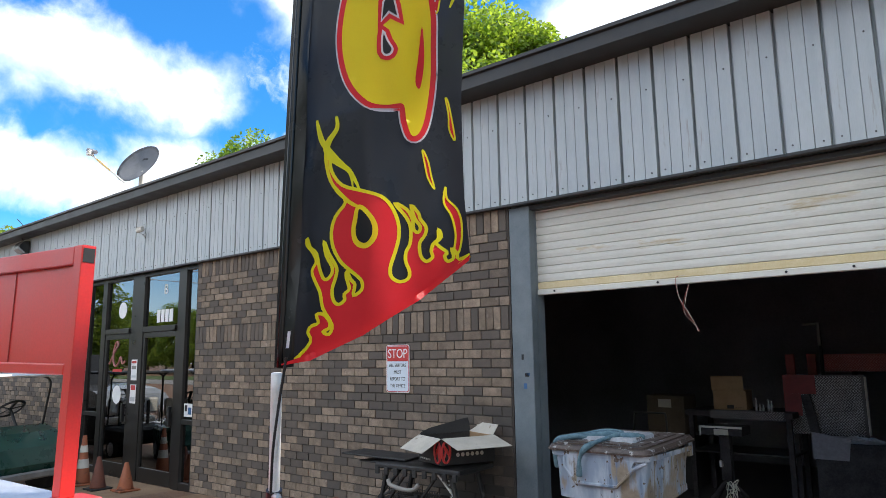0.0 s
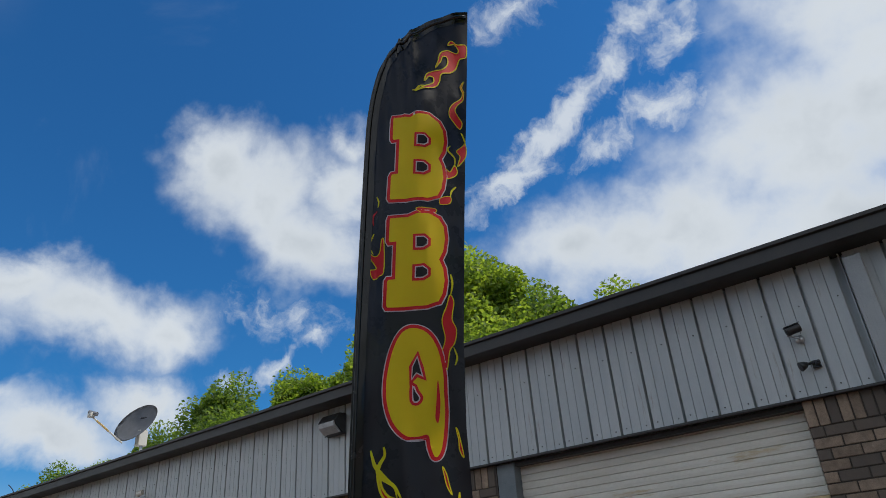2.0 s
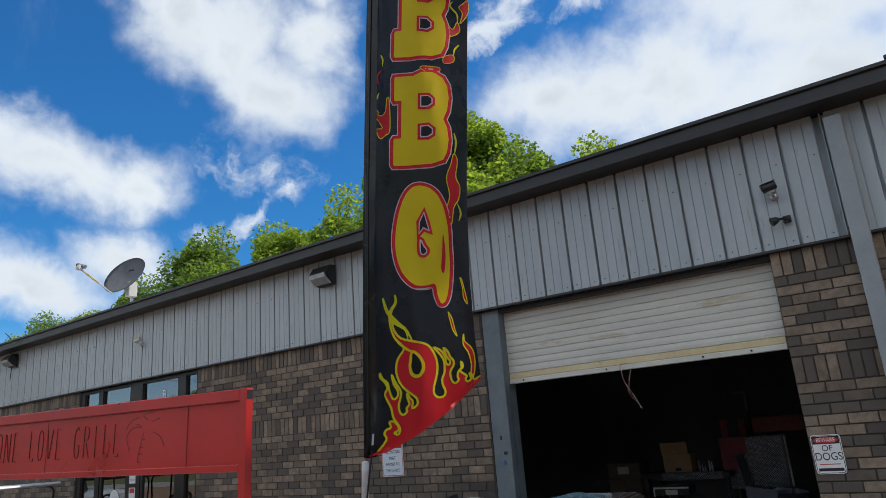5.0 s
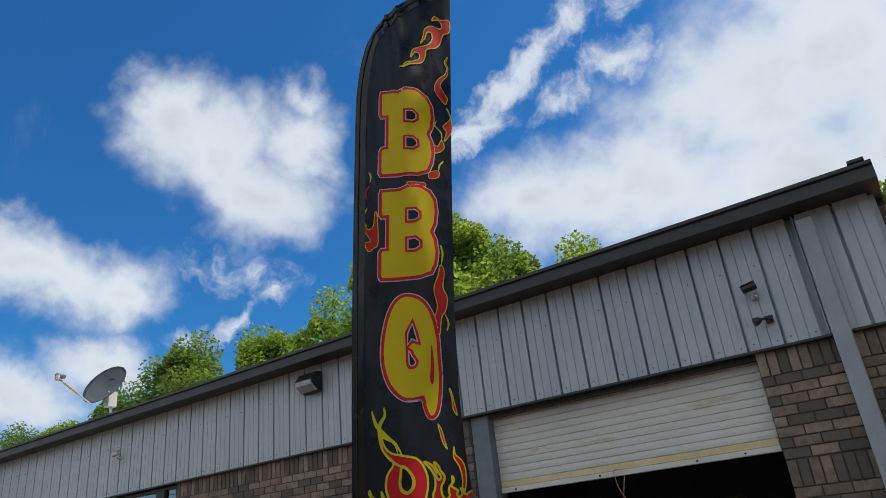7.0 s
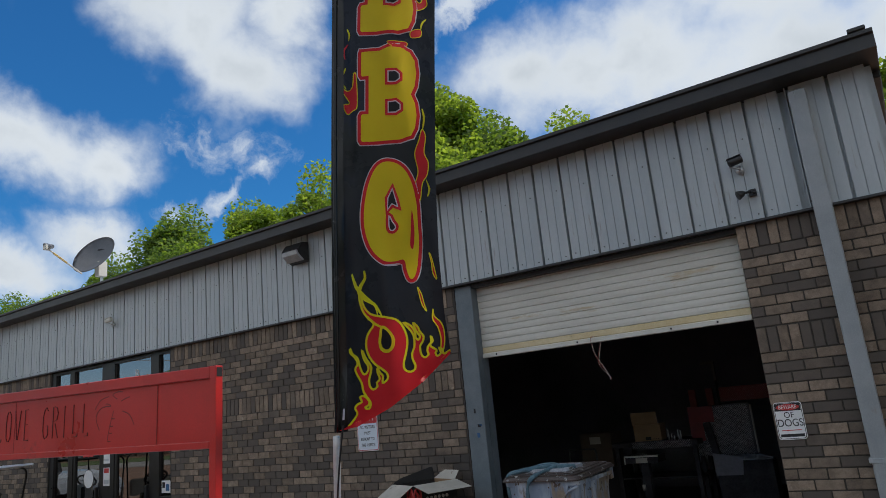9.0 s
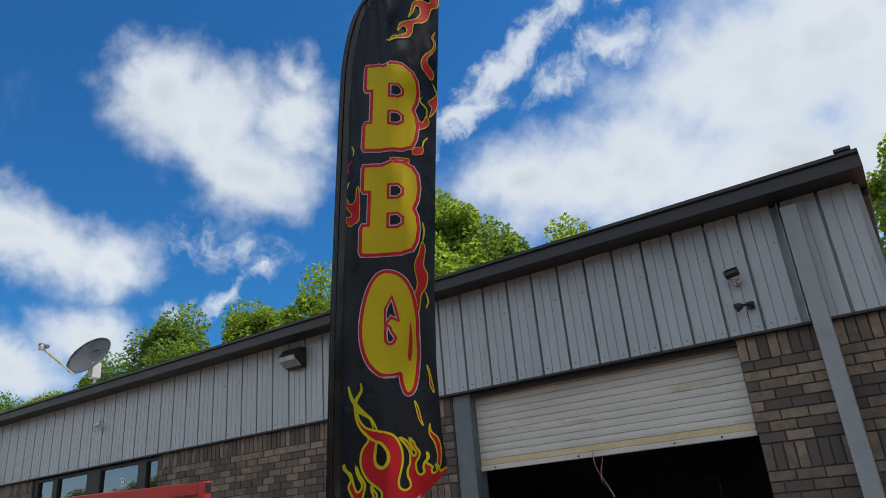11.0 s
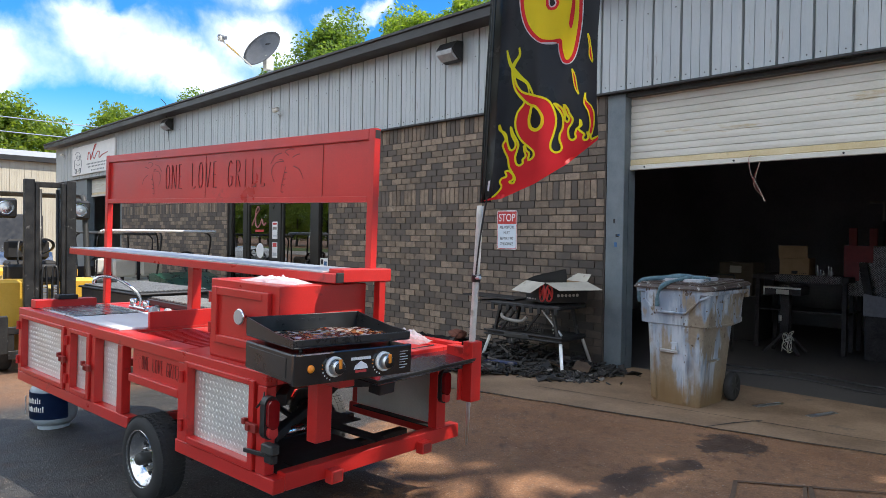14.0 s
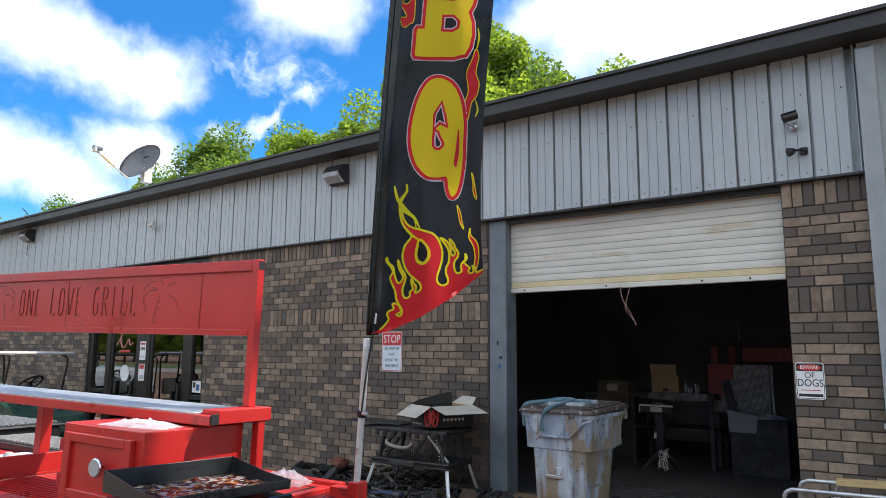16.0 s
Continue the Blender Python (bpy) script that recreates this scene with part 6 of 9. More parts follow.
part("side_press", box((-0.003, 0.06, 0.03), (0.0, GD - 0.04, 0.11), None, 0.001), GRIDDLE_BLACK, griddle)
for x in (0.05, GW - 0.05):
    for y in (0.05, GD - 0.05):
        part("foot", tube((x, y, 0.0), (x, y, 0.012), 0.016, None, 12), RUBBER, griddle)
part("control_panel", box((-0.006, -0.012, 0.008), (GW + 0.006, 0.012, 0.132), None, 0.004), PANEL_BLACK, griddle, "glossy black control panel")
# short bright strip stands in for the sun's glint on the panel
part("panel_lip", box((0.0, -0.0137, 0.126), (0.17, -0.0118, 0.1318)), STAINLESS, griddle)
for x in (0.172, 0.413):
    knob = part("knob", lathe([(0.041, 0), (0.041, 0.010), (0.034, 0.018), (0.034, 0.010)], None, 32, pose(x, -0.012, 0.072, 90)), WHITE, griddle, "burner knob with a white ring", True)
    part("knob_body", lathe([(0.032, 0), (0.030, 0.034), (0.025, 0.042), (0, 0.042)], None, 28, pose(x, -0.014, 0.072, 90)), STAINLESS, knob, smooth=True)
    part("knob_core", lathe([(0.024, 0.040), (0.022, 0.046), (0, 0.046)], None, 24, pose(x, -0.014, 0.072, 90)), BLACK, knob, smooth=True)
    part("knob_pointer", box((x - 0.007, -0.064, 0.070), (x + 0.007, -0.056, 0.108), None, 0.002), ORANGE, knob, "orange pointer")
    for k in range(6):
        a = radians(170 + k * 16)
        c = (x + 0.054 * math.cos(a), 0.072 + 0.054 * math.sin(a))
        part("dial_tick", box((c[0] - 0.0025, -0.0135, c[1] - 0.0025), (c[0] + 0.0025, -0.0122, c[1] + 0.0025)), WHITE if k > 1 else ORANGE, griddle)
part("ignition_button", lathe([(0.016, 0), (0.016, 0.004), (0.012, 0.008), (0, 0.008)], None, 20, pose(0.066, -0.012, 0.072, 90)), ORANGE, griddle, "orange ignition button", True)
for k in range(10):
    part("print_bar", box((0.252 + k * 0.0098, -0.0132, 0.088), (0.2600 + k * 0.0098, -0.0122, 0.100)), WHITE, griddle)
part("badge", prism([(-0.035, 0), (-0.028, 0.016), (-0.012, 0.026), (0.0, 0.034), (0.012, 0.026), (0.028, 0.018), (0.035, 0)], 0.0012, None, pose(0.301, -0.0122, 0.050, 90)), WHITE, griddle)
part("badge_stripe", box((0.274, -0.0132, 0.036), (0.328, -0.0122, 0.046)), SIGN_RED, griddle)
for k in range(7):
    part("print_bar", box((0.500, -0.0132, 0.034 + k * 0.0115), (0.500 + random.uniform(0.028, 0.045), -0.0122, 0.0375 + k * 0.0115)), SHELF_TOP, griddle)
pan = part("cook_pan", box((-0.004, 0.0, 0.150), (GW + 0.004, GD - 0.01, 0.158), None, 0.003), BLACK, griddle, "black rolled-steel cook top")
part("pan_back", box((-0.004, GD - 0.016, 0.158), (GW + 0.004, GD - 0.010, 0.230), None, 0.002), GRIDDLE_BLACK, pan)
part("pan_front", box((-0.004, 0.0, 0.158), (GW + 0.004, 0.006, 0.186), None, 0.002), GRIDDLE_BLACK, pan)
for x in (-0.004, GW - 0.002):
    part("pan_side", prism([(0.006, 0.158), (GD - 0.016, 0.158), (GD - 0.016, 0.230), (0.16, 0.196), (0.006, 0.186)], 0.006, None, Matrix(((0, 0, 1, x), (1, 0, 0, 0), (0, 1, 0, 0), (0, 0, 0, 1)))), GRIDDLE_BLACK, pan)
for x in (0.06, GW - 0.06):
    for y in (0.06, GD - 0.08):
        part("stand_off", tube((x, y, 0.126), (x, y, 0.152), 0.007, None, 10), BLACK, griddle)
for k in range(5):
    part("raised_mark", box((0.13 + k * 0.055, GD - 0.0178, 0.198), (0.165 + k * 0.055, GD - 0.0155, 0.210)), BLACK, pan)
leaflet = thing("food_leaflet", "glossy leaflet with a food photograph on the cook top", "leaflet", GRIDDLE @ Matrix.Translation((0, 0, 0.1615)))
bm = bmesh.new()
grid = [[bm.verts.new((0.05 + i * 0.0455, 0.03 + j * 0.052, 0.004 + 0.012 * noise.noise(Vector((i * 0.7, j * 0.8, 2.0))) + 0.006)) for j in range(7)] for i in range(11)]
for i in range(10):
    for j in range(6):
        bm.faces.new((grid[i][j], grid[i + 1][j], grid[i + 1][j + 1], grid[i][j + 1]))
bmesh.ops.solidify(bm, geom=bm.faces[:], thickness=0.002)
part("sheet", bm, FOOD, leaflet, smooth=True)

# black drip tray beside the griddle
TRAY = TRAILER @ Matrix(((-0.0898, -0.992, 0.0906, 0.233), (0.996, -0.0894, 0.0082, 0.346), (0, 0.091, 0.996, 0.4405), (0, 0, 0, 1)))
# blue cast put into this black for the sky it mirrors
TRAY_STEEL = surface("satin_black_tray", (0.012, 0.014, 0.021), (0.022, 0.025, 0.036), 0.24, coat=0.6)
tray = thing("black_tray", "wide shallow black steel tray with a rolled rim", "tray", TRAY)
part("bed", box((0, 0, 0), (0.86, 0.31, 0.006), None, 0.002), TRAY_STEEL, tray)
for a, b in (((0, 0, 0.0065), (0.86, 0.008, 0.022)), ((0, 0.302, 0.0065), (0.86, 0.31, 0.022)), ((0, 0.0081, 0.0065), (0.008, 0.3019, 0.022)), ((0.852, 0.0081, 0.0065), (0.86, 0.3019, 0.022))):
    part("rim", box(a, b, None, 0.002), BLACK, tray)
part("socket_tube", box((0.06, 0.03, -0.062), (0.16, 0.10, -0.004), None, 0.004), BLACK, tray)
part("red_bracket", box((0.10, 0.08, -0.030), (0.34, 0.13, -0.018), None, 0.003), RED, tray)
part("tray_arm", box((0.02, 0.25, -0.012), (0.84, 0.29, -0.002), None, 0.003), BLACK, tray)


def film_heap(name, label, m, wide, deep, high, seed, material=None):
    """Crumpled clear plastic film."""
    heap = thing(name, label, "plastic film", m)
    bm = bmesh.new()
    n = 22
    grid = [[None] * n for _ in range(n)]
    for i in range(n):
        for j in range(n):
            x, y = i / (n - 1) - 0.5, j / (n - 1) - 0.5
            d = max(0.0, 1 - (2 * x) ** 2) * max(0.0, 1 - (2 * y) ** 2)
            f = noise.fractal(Vector((x * 5 + seed, y * 5, seed)), 1.0, 2.0, 4)
            grid[i][j] = bm.verts.new((wide * (x + 0.10 * noise.noise(Vector((y * 6, seed, 0)))), deep * (y + 0.12 * noise.noise(Vector((x * 6, 9, seed)))), max(0.002, high * (0.45 * d ** 0.5 + 0.7 * abs(f) * d))))
    for i in range(n - 1):
        for j in range(n - 1):
            bm.faces.new((grid[i][j], grid[i + 1][j], grid[i + 1][j + 1], grid[i][j + 1]))
    part("film", bm, material or CLEAR_PLASTIC, heap)


film_heap("plastic_film", "crumpled clear plastic film on the oven top", TRAILER @ Matrix.Translation((-0.25, 0.165, 0.851)) @ pose(0, 0, 0, 0, 0, 8), 0.32, 0.15, 0.04, 3.1, WHITE_FILM)
film_heap("plastic_bag", "clear plastic bag lying beside the oven", TRAILER @ Matrix.Translation((-0.28, 1.05, 0.500)) @ pose(0, 0, 0, 0, 0, 20), 0.26, 0.17, 0.08, 7.7, BAG_FILM)

ribbed = thing("ribbed_pan", "long black pan with a ridged grey lid", "pan", TRAILER @ Matrix.Translation((-2.72, 0.80, 0.4835)))
part("pan", box((0, 0, 0), (1.02, 0.32, 0.045), None, 0.006), BLACK, ribbed)
bm = bmesh.new()
for k in range(24):
    box((0.03 + k * 0.0405, 0.015, 0.0455), (0.045 + k * 0.0405, 0.305, 0.060), bm, 0.002)
part("ridges", bm, surface("grey_ridges", (0.13, 0.13, 0.13), (0.20, 0.20, 0.20), 0.5), ribbed)
part("lid", box((0.01, 0.01, 0.0452), (1.01, 0.31, 0.050)), BLACK, ribbed)


# ---- feather flag in the trailer's socket ----
FOOT, RISE, RUN = Vector((-1.715, 1.328, 1.508)), Vector((0.1104, -0.0152, 1.0)), Vector((0.829, 0.559, 0))
FACE = RUN.cross(RISE).normalized()


def on_flag(s, h, lift=0.0):
    """A place on the cloth: s across from the pole, h up from the lower corner, with the folds of the cloth."""
    free = min(max(s / 0.48, 0), 1)
    fold = 0.016 * free * math.sin(7.5 * s + 3.1 * h + 0.6) + 0.010 * free * math.sin(23 * s - 4.2 * h) + 0.030 * free * free * math.sin(2.1 * h + 0.4)
    fold += 0.005 * math.sin(41 * s + 9 * h) * free
    # the free half swings away from the pole's plane, more at the letters than at the head
    turn = max(0.0, s - 0.20 - 0.035 * math.sin(3.4 * h + 0.8))
    fold -= (0.62 + 0.14 * math.sin(2.3 * h + 1.0)) * turn * turn / (turn + 0.05)
    # tight creases along the pole sleeve
    near = math.exp(-((s - 0.055) / 0.035) ** 2)
    fold += near * (0.013 * math.sin(6.1 * h + 46 * s) + 0.008 * math.sin(15 * h - 30 * s + 1.3))
    # two hanging folds below the bowed head
    for cs, lean, wide, deep in ((0.13, 0.10, 0.011, 0.026), (0.19, 0.07, 0.012, 0.020)):
        fade = min(max((h - 2.35) / 0.25, 0), 1) * min(max((3.12 - h) / 0.2, 0), 1)
        fold += fade * deep * math.exp(-((s - cs - lean * (2.75 - h)) / wide) ** 2)
    # slanting pulls from the letters to the fly
    for h0, slope, wide, deep in ((0.62, 1.9, 0.020, 0.013), (0.95, 2.3, 0.016, 0.012), (1.75, 2.0, 0.018, 0.010), (2.15, 1.6, 0.020, 0.010)):
        d = s - 0.30 - (h - h0) / slope * 0.25
        fold += free * deep * math.exp(-(d / wide) ** 2) * math.exp(-((h - h0) / 0.33) ** 2)
    return FOOT + RISE * h + RUN * s + FACE * (fold + lift)


def cloth(name, outline, material, parent, lift, label="", holes=()):
    """A piece of cloth from a 2D outline, fine enough to follow the folds."""
    bm = bmesh.new()
    edges = []
    for ring in (outline, *holes):
        vs = [bm.verts.new((p[0], p[1], 0)) for p in ring]
        edges += [bm.edges.new((vs[k], vs[(k + 1) % len(vs)])) for k in range(len(vs))]
    bmesh.ops.triangle_fill(bm, use_beauty=True, use_dissolve=False, edges=edges)
    xs, ys = [v.co.x for v in bm.verts], [v.co.y for v in bm.verts]
    for axis, lo, hi, step in ((0, min(xs), max(xs), 0.02), (1, min(ys), max(ys), 0.045)):
        k = math.floor(lo / step) + 1
        while k * step < hi:
            at, no = [0, 0, 0], [0, 0, 0]
            at[axis], no[axis] = k * step, 1
            bmesh.ops.bisect_plane(bm, geom=bm.verts[:] + bm.edges[:] + bm.faces[:], plane_co=at, plane_no=no)
            k += 1
    for v in bm.verts:
        v.co = on_flag(v.co.x, v.co.y, lift)
    ob = new(name, mesh_of(name, bm, material, True))
    ob.parent = parent
    if label:
        ob["label"] = label
    return ob


def grow(outline, by):
    """The outline moved outwards."""
    n = len(outline)
    area = sum(outline[k][0] * outline[(k + 1) % n][1] - outline[(k + 1) % n][0] * outline[k][1] for k in range(n))
    sign, out = (1 if area > 0 else -1), []
    for k in range(n):
        a, b, c = [Vector((outline[j % n][0], outline[j % n][1])) for j in (k - 1, k, k + 1)]
        d1, d2 = (b - a), (c - b)
        if d1.length < 1e-6 or d2.length < 1e-6:
            out.append((b.x, b.y))
            continue
        n1, n2 = Vector((d1.y, -d1.x)).normalized(), Vector((d2.y, -d2.x)).normalized()
        m = n1 + n2
        m = m.normalized() if m.length > 1e-3 else n1
        reach = min(1 / max(m.dot(n1), 0.45), 1.9)
        out.append((b.x + sign * m.x * by * reach, b.y + sign * m.y * by * reach))
    return out


def smooth_outline(points, steps=5):
    return [(p.x, p.y) for p in spline([(x, y, 0) for x, y in points], steps)]


flag = thing("feather_flag", "tall black feather flag with yellow letters and red flames", "flag")
pole_pts = [(-1.965, 1.520, 0.36), (-1.90, 1.468, 0.66), (-1.796, 1.390, 1.135), (-1.722, 1.334, 1.49)]
part("lower_pole", hose(spline(pole_pts[1:], 5, False), 0.0165, None, 14), POLE_WHITE, flag, "scuffed white lower pole", True)
part("ground_spike", hose([(-1.998, 1.545, 0.21), (-1.965, 1.520, 0.36), (-1.90, 1.468, 0.66)], lambda f: 0.006 + 0.008 * f, None, 10), GALV, flag, "thin steel spike", True)
part("pole_ring", tube((-1.800, 1.393, 1.118), (-1.792, 1.387, 1.150), 0.024, None, 14), BLACK, flag)
part("ring_bolt", tube((-1.79, 1.38, 1.134), (-1.755, 1.375, 1.136), 0.010, None, 8), GALV, flag)
part("tie_cord", hose(spline([tuple(on_flag(0.035, 0.03, 0.01)), (-1.70, 1.33, 1.42), (-1.725, 1.33, 1.28), (-1.765, 1.355, 1.15)], 5, False), 0.004, None, 6), BLACK, flag)

# outline: straight hoist, bowed head, straight fly, slanted foot
hoist = [(-0.005, 0.0), (-0.022, 0.5), (-0.036, 1.1), (-0.042, 1.7), (-0.045, 2.3), (-0.038, 2.48), (-0.020, 2.627), (0.014, 2.77), (0.077, 2.88), (0.155, 2.974), (0.251, 3.073), (0.368, 3.156), (0.491, 3.237)]
edge = [(p.x, p.y) for p in spline([(x, y, 0) for x, y in hoist], 6, False)]
fly = [(0.482, 2.6), (0.472, 1.9), (0.468, 1.2), (0.480, 0.8), (0.505, 0.5), (0.532, 0.32)]
sag = [(0.40, 0.205), (0.25, 0.105), (0.10, 0.035)]
cloth("cloth", edge + fly + sag, FLAG_BLACK, flag, 0.0, "black printed polyester, faintly see-through")
inner = []
for k, (x, y) in enumerate(edge):
    a, b = Vector(edge[max(k - 1, 0)]), Vector(edge[min(k + 1, len(edge) - 1)])
    d = (b - a).normalized()
    inner.append((min(x + d.y * 0.060, 0.486), y - d.x * 0.060))
sleeve = cloth("pole_sleeve", edge + inner[::-1], FLAG_SLEEVE, flag, 0.006, "dense black pole sleeve")
part("sleeve_pole", hose([tuple(on_flag(x + 0.018, y - (0.018 if y > 2.9 else 0), 0.004)) for x, y in edge[:-2]], 0.011, None, 10), FLAG_SLEEVE, flag, smooth=True)
cloth("hem", [(0.0, 0.004), (0.10, 0.039), (0.25, 0.109), (0.40, 0.209), (0.532, 0.324), (0.530, 0.306), (0.40, 0.188), (0.25, 0.088), (0.10, 0.018)], FLAG_RED, flag, 0.0105, "darker red hem")
cloth("label_tab", [(0.030, 0.055), (0.040, 0.056), (0.042, 0.105), (0.032, 0.104)], FLAG_WHITE, flag, 0.008)

LIFT = 0.0035


def letter(name, outline, counters):
    """Yellow letter with a red edge and a white rim; the counters are rimmed the same way."""
    whole = cloth(name, grow(outline, 0.021), FLAG_WHITE, flag, LIFT)
    cloth("red_edge", grow(outline, 0.016), FLAG_RED, whole, LIFT + 0.0015)
    cloth("yellow_face", outline, FLAG_YELLOW, whole, LIFT + 0.003)
    for c in counters:
        cloth("counter_edge", grow(c, 0.016), FLAG_RED, whole, LIFT + 0.0045)
        cloth("counter_rim", grow(c, 0.004), FLAG_WHITE, whole, LIFT + 0.006)
        cloth("counter", grow(c, -0.002), FLAG_BLACK, whole, LIFT + 0.0075)


def letter_b(x, y, wide, high):
    """A slab-serif B."""
    raw = [(0, 0.97), (-0.01, 0.95), (-0.01, 0.72), (0.01, 0.70), (0.13, 0.70), (0.13, 0.29), (0.01, 0.29), (-0.01, 0.27), (-0.01, 0.02), (0.01, 0), (0.30, -0.01), (0.70, 0.01), (0.90, 0.05), (0.97, 0.14), (1.0, 0.28), (0.97, 0.41), (0.90, 0.5), (0.97, 0.6), (1.0, 0.74), (0.97, 0.88), (0.88, 0.97), (0.70, 1.02), (0.5, 1.01), (0.33, 0.97)]
    fit = lambda pts: [(x + a * wide, y + b * high) for a, b in pts]  # noqa: E731
    holes = [[(0.49, 0.63), (0.49, 0.74), (0.62, 0.745), (0.69, 0.71), (0.69, 0.66), (0.62, 0.63)], [(0.49, 0.30), (0.49, 0.41), (0.62, 0.415), (0.70, 0.38), (0.70, 0.33), (0.62, 0.30)]]
    letter("letter_b", fit(raw), [fit(h) for h in holes])


letter_b(0.103, 1.932, 0.262, 0.500)
letter_b(0.108, 1.365, 0.270, 0.475)
q_body = smooth_outline([(0.225, 1.258), (0.295, 1.240), (0.345, 1.170), (0.372, 1.060), (0.378, 0.960), (0.383, 0.860), (0.376, 0.745), (0.362, 0.690), (0.342, 0.680), (0.325, 0.720), (0.312, 0.772), (0.270, 0.766), (0.215, 0.772), (0.160, 0.830), (0.128, 0.920), (0.122, 1.020), (0.140, 1.140), (0.175, 1.225)])
letter("letter_q", q_body, [[(0.238, 1.075), (0.258, 1.120), (0.272, 1.070), (0.282, 1.035), (0.255, 1.048), (0.236, 1.020)], smooth_outline([(0.243, 0.985), (0.256, 0.960), (0.272, 0.935), (0.262, 0.918), (0.245, 0.925)], 3)])
cloth("tail_slit", smooth_outline([(0.350, 1.02), (0.362, 0.92), (0.356, 0.83), (0.342, 0.845), (0.345, 0.92)], 4), FLAG_RED, flag, LIFT + 0.0047)


def ribbon(name, line, wide, material, parent, lift):
    """A printed line along a closed outline."""
    bm = bmesh.new()
    rows, n = [], len(line)
    for k in range(n):
        a, b = Vector(line[k - 1]), Vector(line[(k + 1) % n])
        d = (b - a)
        d = d.normalized() if d.length > 1e-6 else Vector((1, 0))
        x, y = line[k]
        rows.append([bm.verts.new(on_flag(x + d.y * w, y - d.x * w, lift)) for w in (-wide / 2, wide / 2)])
    for k in range(n):
        one, two = rows[k], rows[(k + 1) % n]
        bm.faces.new((one[0], one[1], two[1], two[0]))
    ob = new(name, mesh_of(name, bm, material, True))
    ob.parent = parent
    return ob


def flame(name, points, rim=0.009, steps=5):
    """A red tongue with a yellow rim."""
    line = smooth_outline(points, steps)
    whole = cloth(name, line, FLAG_RED, flag, LIFT)
    ribbon("flame_rim", line, rim * 1.25, FLAG_YELLOW, whole, LIFT + 0.0012)
    return whole


# the big fire at the foot
fire = [(0.050, 0.016), (0.096, 0.071), (0.086, 0.098), (0.095, 0.116), (0.117, 0.126), (0.109, 0.149), (0.130, 0.150), (0.150, 0.129), (0.150, 0.110), (0.132, 0.100), (0.151, 0.093), (0.158, 0.120), (0.127, 0.168), (0.116, 0.212), (0.096, 0.249), (0.085, 0.276), (0.097, 0.303), (0.080, 0.332), (0.059, 0.352), (0.058, 0.373), (0.072, 0.345), (0.096, 0.326), (0.108, 0.285), (0.122, 0.254), (0.135, 0.251), (0.147, 0.267), (0.145, 0.288), (0.126, 0.319), (0.116, 0.362), (0.134, 0.324), (0.159, 0.284), (0.159, 0.256), (0.151, 0.220), (0.157, 0.190), (0.172, 0.177), (0.189, 0.189), (0.187, 0.206), (0.200, 0.222), (0.190, 0.252), (0.189, 0.273), (0.201, 0.250), (0.215, 0.233), (0.213, 0.202), (0.236, 0.218), (0.234, 0.243)]
fire += [(0.212, 0.264), (0.173, 0.296), (0.146, 0.339), (0.136, 0.385), (0.144, 0.431), (0.171, 0.474), (0.146, 0.503), (0.121, 0.538), (0.107, 0.579), (0.101, 0.619), (0.112, 0.607), (0.122, 0.566), (0.156, 0.524), (0.218, 0.505), (0.271, 0.490), (0.300, 0.462), (0.321, 0.416), (0.326, 0.370), (0.319, 0.325), (0.310, 0.283), (0.315, 0.254), (0.338, 0.240), (0.359, 0.248), (0.363, 0.269), (0.350, 0.300)]
fire += [(0.349, 0.327), (0.358, 0.351), (0.359, 0.383), (0.354, 0.410), (0.338, 0.437), (0.307, 0.473), (0.342, 0.455), (0.361, 0.424), (0.366, 0.396), (0.379, 0.386), (0.385, 0.403), (0.368, 0.427), (0.353, 0.469), (0.376, 0.445), (0.383, 0.427), (0.401, 0.403), (0.400, 0.380), (0.386, 0.354), (0.391, 0.317), (0.408, 0.300), (0.425, 0.313), (0.420, 0.331), (0.424, 0.352), (0.438, 0.370), (0.436, 0.399), (0.446, 0.375), (0.433, 0.354), (0.464, 0.330), (0.458, 0.318), (0.467, 0.302), (0.484, 0.314), (0.476, 0.342), (0.492, 0.329), (0.499, 0.309), (0.530, 0.320), (0.40, 0.203), (0.25, 0.103), (0.10, 0.034), (0.03, 0.008)]
body = flame("fire", fire, 0.008, 3)
cloth("fire_eye_rim", grow(smooth_outline([(0.214, 0.454), (0.242, 0.430), (0.259, 0.400), (0.258, 0.368), (0.238, 0.347), (0.213, 0.357), (0.204, 0.388), (0.207, 0.424)]), 0.010), FLAG_YELLOW, body, LIFT + 0.0022)
cloth("fire_eye", smooth_outline([(0.214, 0.451), (0.240, 0.428), (0.254, 0.400), (0.253, 0.372), (0.238, 0.353), (0.217, 0.361), (0.207, 0.387), (0.210, 0.422)]), FLAG_BLACK, body, LIFT + 0.0036)


def wisp(points, wide, material=FLAG_YELLOW):
    """A thin tapering lick."""
    mid = spline([(x, y, 0) for x, y in points], 6, False)
    left, right = [], []
    for k, p in enumerate(mid):
        d = (mid[min(k + 1, len(mid) - 1)] - mid[max(k - 1, 0)]).normalized()
        w = wide * math.sin(math.pi * (0.12 + 0.88 * (1 - k / (len(mid) - 1)) * 0.95)) * 0.5 + 0.0008
        left.append((p.x - d.y * w, p.y + d.x * w))
        right.append((p.x + d.y * w, p.y - d.x * w))
    return cloth("flame_lick", left + right[::-1], material, flag, LIFT + 0.0016)


